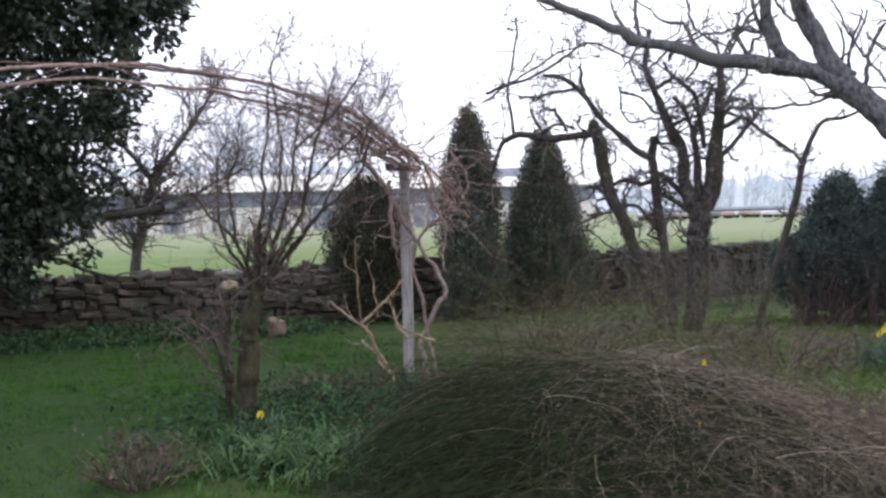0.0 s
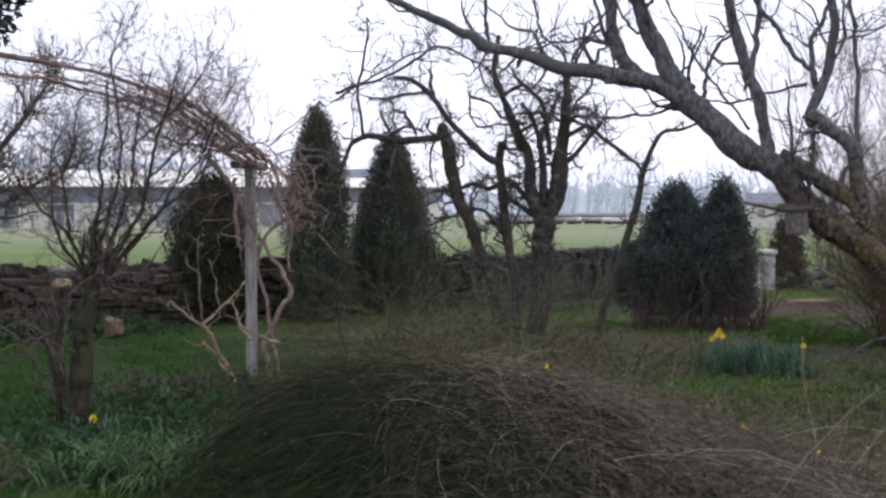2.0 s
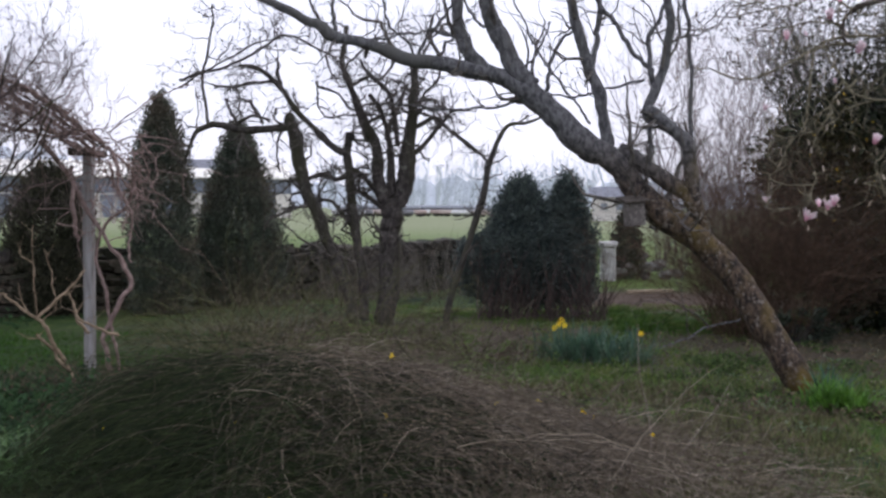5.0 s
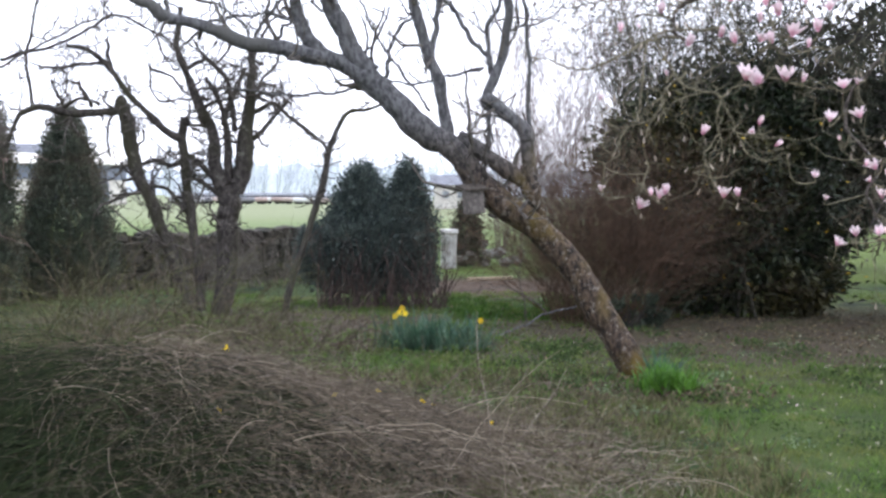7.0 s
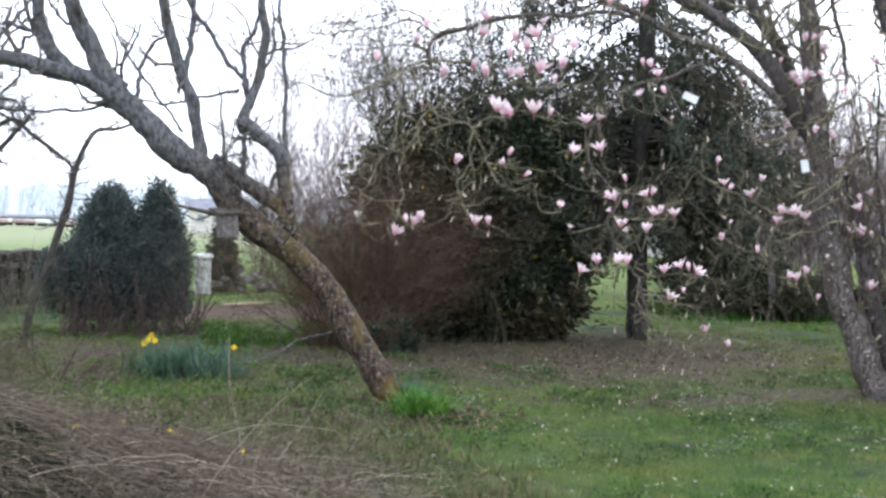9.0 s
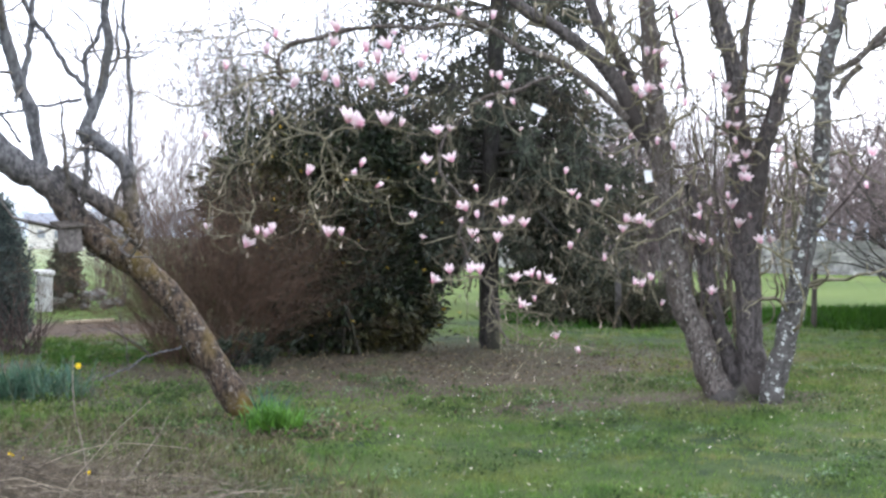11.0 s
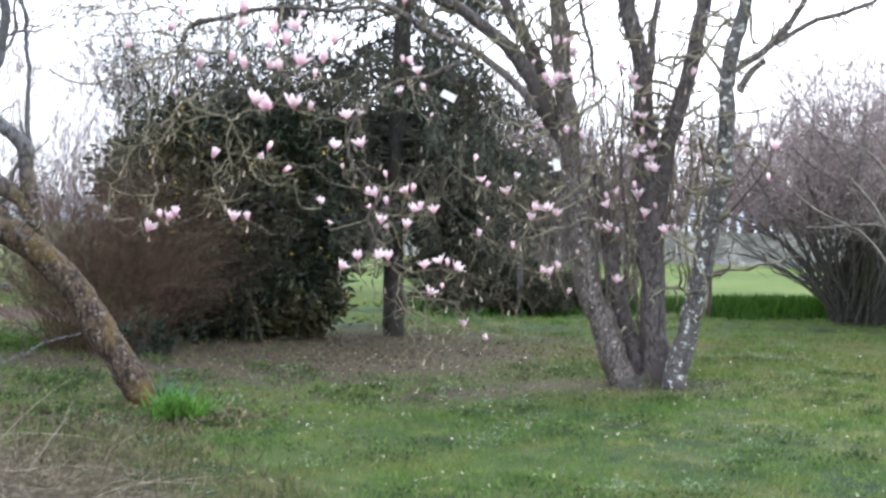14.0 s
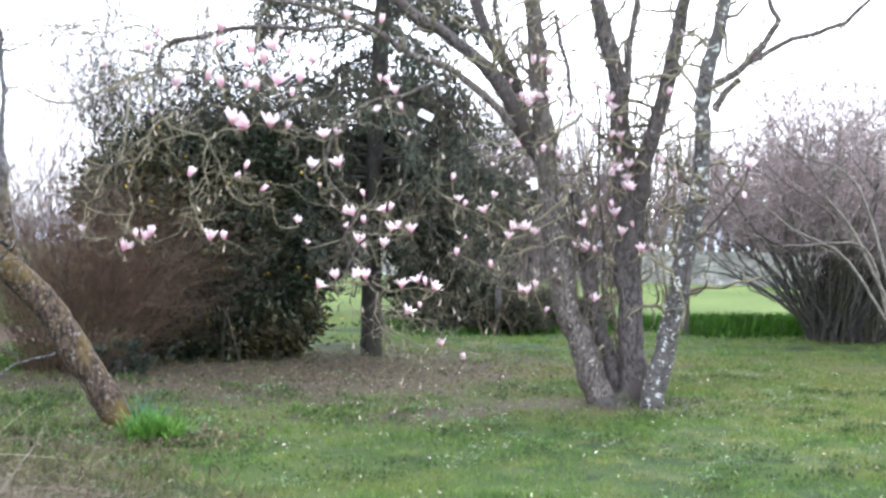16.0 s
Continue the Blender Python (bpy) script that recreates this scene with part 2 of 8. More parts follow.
TWIG_RED = surface("red_twig", (0.054, 0.034, 0.024), (0.13, 0.083, 0.06), scale=10, bump=0.0, island=0.5)
TWIG_PALE = surface("pale_twig", (0.33, 0.27, 0.22), (0.5, 0.43, 0.36), scale=12, bump=0.2, island=0.3)
TWIG_STRAW = surface("straw_twig", (0.19, 0.155, 0.125), (0.33, 0.28, 0.235), scale=12, bump=0.0, island=0.45)
STEM_GREEN = surface("green_stem", (0.011, 0.02, 0.008), (0.036, 0.05, 0.018), scale=12, bump=0.0, island=0.6)
VINE = surface("vine_wood", (0.17, 0.116, 0.1), (0.36, 0.262, 0.235), (0.22, 0.158, 0.14), scale=18, big=4, bump=0.7)
LEAF_HOLLY = surface("holly_leaf", (0.018, 0.029, 0.022), (0.05, 0.066, 0.046), scale=4, rough=0.5, bump=0.0, island=0.5, thin=0.06)
LEAF_LAUREL = surface("laurel_leaf", (0.011, 0.02, 0.012), (0.044, 0.057, 0.033), (0.055, 0.05, 0.022), scale=3, big=1.5, rough=0.38, bump=0.0, island=0.7, thin=0.08)
LEAF_YELLOW = surface("yellowed_leaf", (0.4, 0.27, 0.03), (0.5, 0.36, 0.06), scale=6, bump=0.0, island=0.3, thin=0.2)
SPRAY_DARK = surface("conifer_spray", (0.036, 0.046, 0.036), (0.085, 0.096, 0.073), (0.095, 0.08, 0.06), scale=5, big=1.0, bump=0.0, island=0.5, thin=0.15)
SPRAY_SHADE = surface("shaded_spray", (0.032, 0.036, 0.024), (0.085, 0.082, 0.055), scale=5, bump=0.0, island=0.5, thin=0.15)
SPRAY_BLUE = surface("bluish_shrub_leaf", (0.056, 0.08, 0.08), (0.13, 0.158, 0.152), scale=5, bump=0.0, island=0.4, thin=0.2)
SPRAY_OLIVE = surface("olive_spray", (0.062, 0.082, 0.066), (0.135, 0.158, 0.125), (0.14, 0.12, 0.095), scale=5, big=1.2, bump=0.0, island=0.4, thin=0.25)
BLADE = surface("grass_blade", (0.064, 0.135, 0.028), (0.142, 0.226, 0.052), (0.165, 0.192, 0.06), scale=5, big=1.1, rough=0.6, bump=0.0, island=0.35, thin=0.35)
BLADE_DRY = surface("dry_blade", (0.075, 0.085, 0.035), (0.17, 0.155, 0.085), scale=5, rough=0.7, bump=0.0, island=0.4, thin=0.25)
BLADE_YELLOW = surface("yellowed_blade", (0.12, 0.14, 0.035), (0.24, 0.235, 0.085), scale=5, rough=0.6, bump=0.0, island=0.35, thin=0.3)
BLADE_LUSH = surface("lush_blade", (0.02, 0.07, 0.005), (0.05, 0.128, 0.01), scale=5, rough=0.6, bump=0.0, island=0.35, thin=0.3)
LEAF_BULB = surface("bulb_leaf", (0.045, 0.105, 0.07), (0.1, 0.18, 0.12), scale=6, rough=0.5, bump=0.0, island=0.35, thin=0.25)
LEAF_SILVER = surface("silvery_leaf", (0.03, 0.075, 0.022), (0.095, 0.165, 0.062), scale=6, rough=0.5, bump=0.0, island=0.5, thin=0.3)
LEAF_FRESH = surface("fresh_leaf", (0.06, 0.16, 0.022), (0.13, 0.27, 0.042), scale=6, rough=0.5, bump=0.0, island=0.35, thin=0.3)
LEAF_NETTLE = surface("nettle_leaf", (0.024, 0.058, 0.024), (0.055, 0.108, 0.044), scale=6, bump=0.0, island=0.4, thin=0.25)
LEAF_PALE = surface("pale_weed_leaf", (0.1, 0.16, 0.085), (0.22, 0.29, 0.17), scale=6, rough=0.45, bump=0.0, island=0.4, thin=0.3)
LEAF_CLOVER = surface("clover_leaf", (0.045, 0.08, 0.026), (0.1, 0.145, 0.05), scale=6, bump=0.0, island=0.4, thin=0.3)
LEAF_DEAD = surface("dead_leaf", (0.06, 0.048, 0.032), (0.19, 0.15, 0.1), scale=8, bump=0.0, island=0.6)
LEAF_WITHERED = surface("withered_leaf", (0.05, 0.036, 0.03), (0.12, 0.09, 0.075), scale=8, bump=0.0, island=0.5)
PETAL_PINK = surface("magnolia_petal", (0.74, 0.36, 0.5), (0.8, 0.5, 0.6), scale=13, rough=0.6, bump=0.0, each=0.06, thin=0.4, tip=(0.94, 0.8, 0.84), rise=(0.0, 0.06))
LEAF_DEAD_PALE = surface("bleached_leaf", (0.2, 0.2, 0.13), (0.38, 0.37, 0.28), scale=8, bump=0.0, island=0.4)
PETAL_PALE = surface("pale_petal", (0.8, 0.6, 0.66), (0.9, 0.82, 0.82), scale=13, rough=0.6, bump=0.0, island=0.1, thin=0.3)
PETAL_DULL = surface("dull_bud", (0.42, 0.3, 0.31), (0.58, 0.46, 0.47), scale=13, bump=0.0, island=0.2, thin=0.3)
PETAL_YELLOW = surface("daffodil_petal", (0.85, 0.6, 0.02), (0.95, 0.75, 0.05), scale=10, rough=0.6, bump=0.0, thin=0.25)
TIMBER_GREY = surface("weathered_timber", (0.22, 0.21, 0.2), (0.36, 0.35, 0.34), scale=30, big=3, bump=0.4, stretch=0.1)
TIMBER_DARK = surface("dark_timber", (0.05, 0.042, 0.035), (0.1, 0.085, 0.07), scale=30, bump=0.4)
TIMBER_BOX = surface("box_timber", (0.1, 0.088, 0.08), (0.19, 0.168, 0.155), scale=26, big=4, bump=0.4)
TIMBER_PALE = surface("pale_board", (0.4, 0.32, 0.22), (0.52, 0.43, 0.31), scale=20, bump=0.3)
PLASTIC_WHITE = surface("white_plastic", (0.75, 0.76, 0.78), (0.82, 0.83, 0.84), scale=12, rough=0.4, bump=0.0)
ROOF_PALE = surface("pale_roof_sheet", (0.76, 0.74, 0.66), (0.82, 0.8, 0.73), scale=0.6, rough=0.5, bump=0.0)
CLAD_GREY = surface("grey_cladding", (0.16, 0.18, 0.22), (0.22, 0.24, 0.29), scale=0.5, bump=0.0)
RENDER_PALE = surface("pale_render", (0.6, 0.57, 0.52), (0.7, 0.67, 0.62), scale=2, bump=0.0)
SLATE = surface("slate_roof", (0.16, 0.17, 0.2), (0.24, 0.25, 0.28), scale=3, bump=0.2)
HOLE_DARK = surface("dark_hole", (0.02, 0.025, 0.03), (0.04, 0.045, 0.05), scale=2, rough=0.15, bump=0.0)
# far car and house glass, its colour lightened for haze and reflected sky
GLASS_HAZED = surface("hazed_window", (0.2, 0.22, 0.25), (0.3, 0.32, 0.35), scale=2, rough=0.2, bump=0.0)
# distance haze is put into this pale blue colour of ridge and far trees
HAZED_WOOD = surface("hazed_wood", (0.55, 0.6, 0.67), (0.62, 0.67, 0.74), scale=0.1, bump=0.0, island=0.08)
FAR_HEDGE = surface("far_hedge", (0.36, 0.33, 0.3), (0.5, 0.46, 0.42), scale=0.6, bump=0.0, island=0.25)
CAR_PAINTS = [surface("car_paint_" + n, c, tuple(x * 1.1 for x in c), scale=2, rough=0.3, bump=0.0) for n, c in
              (("silver", (0.5, 0.5, 0.52)), ("red", (0.42, 0.33, 0.3)), ("white", (0.7, 0.7, 0.7)), ("dark", (0.22, 0.22, 0.24)), ("pink", (0.5, 0.42, 0.38)))]
TYRE = surface("tyre", (0.02, 0.02, 0.02), (0.03, 0.03, 0.03), bump=0.0)

# ---- geometry helpers ----
rng = np.random.default_rng(11)


def unit(a):
    return a / np.maximum(np.linalg.norm(a, axis=-1, keepdims=True), 1e-9)


def joined(*geos):
    vs, fs, base = [], [], 0
    for v, f in geos:
        vs.append(np.asarray(v, float))
        fs.extend([np.asarray(q) + base for q in f])
        base += len(v)
    return np.concatenate(vs), fs


def make_mesh(name, geo, material, origin=(0, 0, 0), smooth=False):
    v, fs = geo
    me = bpy.data.meshes.new(name)
    faces = []
    for q in fs:
        faces.extend(np.asarray(q).tolist())
    me.from_pydata((np.asarray(v) - np.asarray(origin)).tolist(), [], faces)
    if smooth:
        me.shade_smooth()
    me.materials.append(material)
    return me


def thing(name, loc, label, category, group="", kind=""):
    ob = new(name)
    ob.location = loc
    return tagged(ob, label, category, group, kind)


def root_of(ob):
    while ob.parent:
        ob = ob.parent
    return ob


def part(name, geo, material, parent, label="", smooth=False):
    ob = new(name, make_mesh(name, geo, material, root_of(parent).location, smooth))
    ob.parent = parent
    if label:
        tagged(ob, label)
    return ob


def solo(name, geo, material, label, category, kind="", group="", smooth=False, loc=(0, 0, 0)):
    ob = new(name, make_mesh(name, geo, material, loc, smooth))
    ob.location = loc
    return tagged(ob, label, category, group, kind)


def tubes(P, R, sides=4):
    """K tapering tubes along paths P (K, N, 3) with radii R (K, N)."""
    P, R = np.asarray(P, float), np.asarray(R, float)
    K, N, _ = P.shape
    T = unit(np.gradient(P, axis=1))
    mt = unit(P[:, -1] - P[:, 0])
    ref = np.where(np.abs(mt[:, 2:3]) < 0.8, np.array([[0.0, 0, 1]]), np.array([[1.0, 0.2, 0]]))[:, None, :]
    A = unit(np.cross(T, np.broadcast_to(ref, T.shape)))
    B = np.cross(T, A)
    ang = np.arange(sides) * 2 * np.pi / sides
    ring = P[:, :, None, :] + R[:, :, None, None] * (np.cos(ang)[None, None, :, None] * A[:, :, None, :] + np.sin(ang)[None, None, :, None] * B[:, :, None, :])
    idx = np.arange(K * N * sides).reshape(K, N, sides)
    a, b = idx[:, :-1, :], idx[:, 1:, :]
    quads = np.stack([a, np.roll(a, -1, 2), np.roll(b, -1, 2), b], -1).reshape(-1, 4)
    return ring.reshape(-1, 3), [quads, idx[:, -1, :][:, ::-1]]


def spine(pts, n):
    """A smooth curve of n points through pts."""
    p = np.asarray(pts, float)
    p = np.vstack([2 * p[0] - p[1], p, 2 * p[-1] - p[-2]])
    out = []
    for u in np.linspace(0, len(p) - 3 - 1e-6, n):
        i = int(u)
        t = u - i
        a, b, c, d = p[i:i + 4]
        out.append(0.5 * (2 * b + (c - a) * t + (2 * a - 5 * b + 4 * c - d) * t * t + (3 * b - a - 3 * c + d) * t ** 3))
    return np.array(out)


def limb(pts, r0, r1, n=0, knobs=0.0, power=1.0):
    """One limb: path (1, n, 3) and radii (1, n), with slight crooks and swellings."""
    n = n or 8 * len(pts)
    P = spine(pts, n)
    u = np.linspace(0, 1, n)
    R = r0 + (r1 - r0) * u ** power
    sway = np.stack([np.convolve(rng.normal(0, 0.5, n + 8), np.ones(9) / 9, "valid") for _ in range(3)], 1)
    P[1:-1] += sway[1:-1] * R[1:-1, None] * 0.6
    if r0 < 0.035:
        crook = np.stack([np.convolve(rng.normal(0, 0.1, n + 4), np.ones(5) / 5, "valid") for _ in range(3)], 1)
        P[1:-1] += crook[1:-1] * 0.17
    R = R * (1 + knobs * np.convolve(rng.uniform(-2.6, 2.6, n + 6), np.ones(7) / 7, "valid"))
    return P[None], R[None]


def gnarled(geo, amount, size):
    """Bark-like unevenness over a thick limb."""
    v, f = geo
    s = 6.28 / size
    d = np.stack([np.sin(v[:, 1] * s + 3 * np.sin(v[:, 2] * s * 0.4)), np.sin(v[:, 2] * s * 0.7 + 2 * np.sin(v[:, 0] * s * 0.6)), np.sin(v[:, 0] * s + v[:, 1] * s * 0.5)], 1)
    return v + d * amount, f


def grow(start, way, length, r0, n=7, wig=0.25, bias=(0, 0, 0.05), taper=0.3):
    K = len(start)
    P = np.zeros((K, n, 3))
    P[:, 0] = start
    d = unit(np.asarray(way, float))
    step = (np.asarray(length) / (n - 1))[:, None]
    for i in range(1, n):
        d = unit(d + rng.normal(0, wig, (K, 3)) + np.asarray(bias))
        P[:, i] = P[:, i - 1] + d * step
    R = np.asarray(r0)[:, None] * np.linspace(1, taper, n)[None]
    return P, R


def spawn(P, R, per, u0=0.2, u1=1.0, angle=(30, 75), length=(0.3, 0.8), thick=0.6, least=0.003):
    """Where the children of some branches start, and which way they go."""
    K, N, _ = P.shape
    u = rng.uniform(u0, u1, (K, per))
    x = u * (N - 1)
    i = np.minimum(x.astype(int), N - 2)
    f = (x - i)[..., None]
    k = np.arange(K)[:, None]
    start = P[k, i] * (1 - f) + P[k, i + 1] * f
    T = unit(P[k, i + 1] - P[k, i])
    side = unit(np.cross(T, rng.normal(0, 1, T.shape)))
    a = np.radians(rng.uniform(angle[0], angle[1], (K, per)))[..., None]
    way = np.cos(a) * T + np.sin(a) * side
    L = rng.uniform(length[0], length[1], (K, per)) * (1.15 - 0.5 * u)
    r = np.maximum(R[k, i] * thick, least)
    return start.reshape(-1, 3), way.reshape(-1, 3), L.ravel(), r.ravel()


def leaves(C, size, wide=0.45, out=None, fold=0.15, spread=1.0):
    """Folded four-cornered leaves at C; out: the way that their tips lean."""
    C = np.asarray(C, float)
    K = len(C)
    a = rng.normal(0, spread, (K, 3))
    a = unit(a if out is None else a * 0.6 + np.asarray(out))
    b = unit(np.cross(a, rng.normal(0, 1, (K, 3))))
    n = np.cross(a, b)
    s = (size * rng.uniform(0.6, 1.3, K))[:, None]
    v = np.stack([C, C + a * s * 0.5 + b * s * wide * 0.5 + n * s * fold, C + a * s, C + a * s * 0.5 - b * s * wide * 0.5 + n * s * fold], 1).reshape(-1, 3)
    i = np.arange(K) * 4
    return v, [np.stack([i, i + 1, i + 2], 1), np.stack([i, i + 2, i + 3], 1)]


def blades(p, size, way):
    """Grass blades of one face each."""
    k = len(p)
    s = (size * rng.uniform(0.6, 1.3, k))[:, None]
    a = unit(way + rng.normal(0, 0.25, (k, 3)))
    sd = unit(np.cross(a, rng.normal(0, 1, (k, 3)))) * s * 0.08
    v = np.stack([p - sd, p + sd, p + a * s], 1).reshape(-1, 3)
    i = np.arange(k) * 3
    return v, [np.stack([i, i + 1, i + 2], 1)]


def box(lo, hi, jitter=0.0, bevel=0.0):
    """A box as vertices and faces; bevel cuts its corners."""
    lo, hi = np.array(lo, float), np.array(hi, float)
    c, h = (lo + hi) / 2, (hi - lo) / 2
    if not bevel:
        v = np.array([[x, y, z] for x in (-1, 1) for y in (-1, 1) for z in (-1, 1)]) * h
        f = [[0, 1, 3, 2], [4, 6, 7, 5], [0, 4, 5, 1], [2, 3, 7, 6], [0, 2, 6, 4], [1, 5, 7, 3]]
    else:
        bm = bmesh.new()
        bmesh.ops.create_cube(bm, size=2.0)
        for w in bm.verts:
            w.co = Vector((w.co.x * h[0], w.co.y * h[1], w.co.z * h[2]))
        bmesh.ops.bevel(bm, geom=bm.edges[:], offset=bevel, segments=1, affect="EDGES")
        bm.verts.index_update()
        v = np.array([w.co[:] for w in bm.verts])
        f = [[w.index for w in q.verts] for q in bm.faces]
        bm.free()
    if jitter:
        v = v + rng.uniform(-jitter, jitter, v.shape)
    by = {}
    for q in f:
        by.setdefault(len(q), []).append(q)
    return v + c, [np.array(q) for q in by.values()]


def rock(c, r, squash=0.7, rough=0.16):
    """A rough boulder resting at the height c[2]."""
    bm = bmesh.new()
    bmesh.ops.create_icosphere(bm, subdivisions=2, radius=1.0)
    bm.verts.index_update()
    v = np.array([w.co[:] for w in bm.verts])
    f = np.array([[w.index for w in q.verts] for q in bm.faces])
    bm.free()
    v = np.sign(v) * np.abs(v) ** 0.8 * (1 + rng.normal(0, rough * 0.4, (len(v), 1))) * (1 + rough * np.sin(v[:, [1, 2, 0]] * 4 + rng.uniform(0, 6, 3)))
    v = v * [r, r * 0.8, r * squash]
    v[:, 2] -= v[:, 2].min()
    return v + np.array(c), [f]


def turned(geo, m):
    v, f = geo
    m = np.array(m)
    return np.asarray(v) @ m[:3, :3].T + m[:3, 3], f


# ---- ground ----
def ground_height(x, y):
    near = np.exp(-(x * x + y * y) / 900.0)
    return near * (0.025 * np.sin(x * 0.9 + 0.4) * np.cos(y * 0.7) + 0.012 * np.sin(x * 2.7 + y * 1.9))


gx = np.sinh(np.linspace(-6.2, 6.2, 150)) * 9.0
gX, gY = np.meshgrid(gx, gx, indexing="ij")
gV = np.stack([gX, gY, ground_height(gX, gY)], -1).reshape(-1, 3)
gi = np.arange(150 * 150).reshape(150, 150)
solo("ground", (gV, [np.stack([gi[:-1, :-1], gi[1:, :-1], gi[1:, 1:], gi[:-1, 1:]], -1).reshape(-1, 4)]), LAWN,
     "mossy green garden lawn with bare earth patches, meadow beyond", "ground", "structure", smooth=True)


# ---- dry stone wall along the garden's edge ----
WALL_A, WALL_B, WALL_H, WALL_T = np.array([-15.0, 7.5]), np.array([0.9, 23.4]), 0.80, 0.42
wall_way = (WALL_B - WALL_A) / np.linalg.norm(WALL_B - WALL_A)
wall_len = float(np.linalg.norm(WALL_B - WALL_A))
wall_turn = Matrix(((wall_way[0], -wall_way[1], 0, WALL_A[0]), (wall_way[1], wall_way[0], 0, WALL_A[1]), (0, 0, 1, 0), (0, 0, 0, 1)))
garden_wall = solo("stone_wall", turned(box((0, -WALL_T / 2 + 0.06, -0.05), (wall_len, WALL_T / 2 - 0.06, WALL_H - 0.05), 0.0), wall_turn), STONE_CORE,
                   "old dry stone wall of brown rubble with rough coping", "wall", "structure")
STONE_MESHES = []
for k in range(10):
    g = box((-0.5, -0.5, -0.5), (0.5, 0.5, 0.5), 0.07, bevel=0.14)
    STONE_MESHES.append(make_mesh("stone", g, STONE))
loose = []
count = 0
z = 0.0
while z < WALL_H - 0.06:
    h = rng.uniform(0.07, 0.125)
    s = rng.uniform(-0.2, 0)
    while s < wall_len:
        L = rng.uniform(0.12, 0.4)
        dz = rng.uniform(-0.03, 0.03)
        m = wall_turn @ Matrix.Translation((s + L / 2, -WALL_T / 2 + 0.06 + rng.uniform(-0.03, 0.025), z + h / 2 + dz)) @ Euler((rng.uniform(-0.15, 0.15), rng.uniform(-0.16, 0.16), rng.uniform(-0.18, 0.18))).to_matrix().to_4x4() @ Matrix.Diagonal((L * 0.97, 0.26, h * rng.uniform(0.8, 1.25), 1))
        if 4.0 < s < 12.5 and count < 300:
            ob = new("stone", STONE_MESHES[int(rng.integers(10))])
            ob.parent = garden_wall
            ob.matrix_basis = m
            count += 1
        else:
            loose.append(turned(box((-0.5, -0.5, -0.5), (0.5, 0.5, 0.5), 0.09), m))
        s += L + 0.01
    z += h
s = 0.0
while s < wall_len:
    L = rng.uniform(0.12, 0.34)
    hh = rng.uniform(0.1, 0.2)
    m = wall_turn @ Matrix.Translation((s + L / 2, rng.uniform(-0.03, 0.03), WALL_H - 0.08 + hh / 2)) @ Euler((rng.uniform(-0.2, 0.2), rng.uniform(-0.3, 0.3), rng.uniform(-0.2, 0.2))).to_matrix().to_4x4() @ Matrix.Diagonal((L, WALL_T * rng.uniform(0.8, 1.1), hh, 1))
    loose.append(turned(box((-0.5, -0.5, -0.5), (0.5, 0.5, 0.5), 0.1, bevel=0.12), m))
    s += L
part("rubble", joined(*loose), STONE, garden_wall)["kind"] = "stuff"

# fallen pale stone and a flat coping slab in front of the wall
sx, sy, sz = [(-7.07, 13.23, 0.27)][0]
solo("boulder", rock((sx, sy, 0.0), 0.13, 1.1), STONE_TAN, "tan boulder lying at the foot of the garden wall", "stone")
sx, sy, sz = [(-7.77, 13.29, 0.67)][0]
solo("coping_slab", box((sx - 0.17, sy - 0.14, WALL_H + 0.02), (sx + 0.17, sy + 0.14, WALL_H + 0.1), 0.02, bevel=0.03), STONE_PALE, "flat pale coping slab on the garden wall", "stone")


# ---- far field: barn, house, hedge, cars, woods ----
def far_range(az, d):
    return np.array([math.sin(radians(az)) * d, math.cos(radians(az)) * d])


def facing(az, d, z=0.0):
    p = far_range(az, d)
    return Matrix.Translation((p[0], p[1], z)) @ Matrix.Rotation(radians(-az), 4, "Z")


def barn():
    m = facing(-27, 125)
    o = m.translation
    b = thing("barn", o, "long low farm shed with pale sheet roof", "barn")
    part("wall", turned(box((-34, 0, 0), (34, 14, 3.2)), m), RENDER_PALE, b)
    part("cladding", turned(box((-34, -0.1, 2.7), (34, -0.004, 4.6)), m), CLAD_GREY, b, "grey upper cladding")
    v = np.array([[-34.5, -0.6, 4.5], [34.5, -0.6, 4.5], [34.5, 7, 6.4], [-34.5, 7, 6.4], [34.5, 14.6, 4.5], [-34.5, 14.6, 4.5],
                  [-34.5, -0.6, 4.35], [34.5, -0.6, 4.35], [34.5, 14.6, 4.35], [-34.5, 14.6, 4.35]])
    f = [np.array([[0, 1, 2, 3], [3, 2, 4, 5], [6, 7, 1, 0], [5, 4, 8, 9], [6, 9, 8, 7]]), np.array([[0, 3, 5], [1, 4, 2]]), np.array([[0, 5, 9, 6], [1, 7, 8, 4]])]
    part("roof", turned((v, f), m), ROOF_PALE, b, "pale sheet roof")
    for k in range(12):
        x = -31 + k * 5.5
        part("door", turned(box((x, -0.14, 0.1), (x + 2.6, -0.005, 2.5), bevel=0.03), m), CLAD_GREY, b)


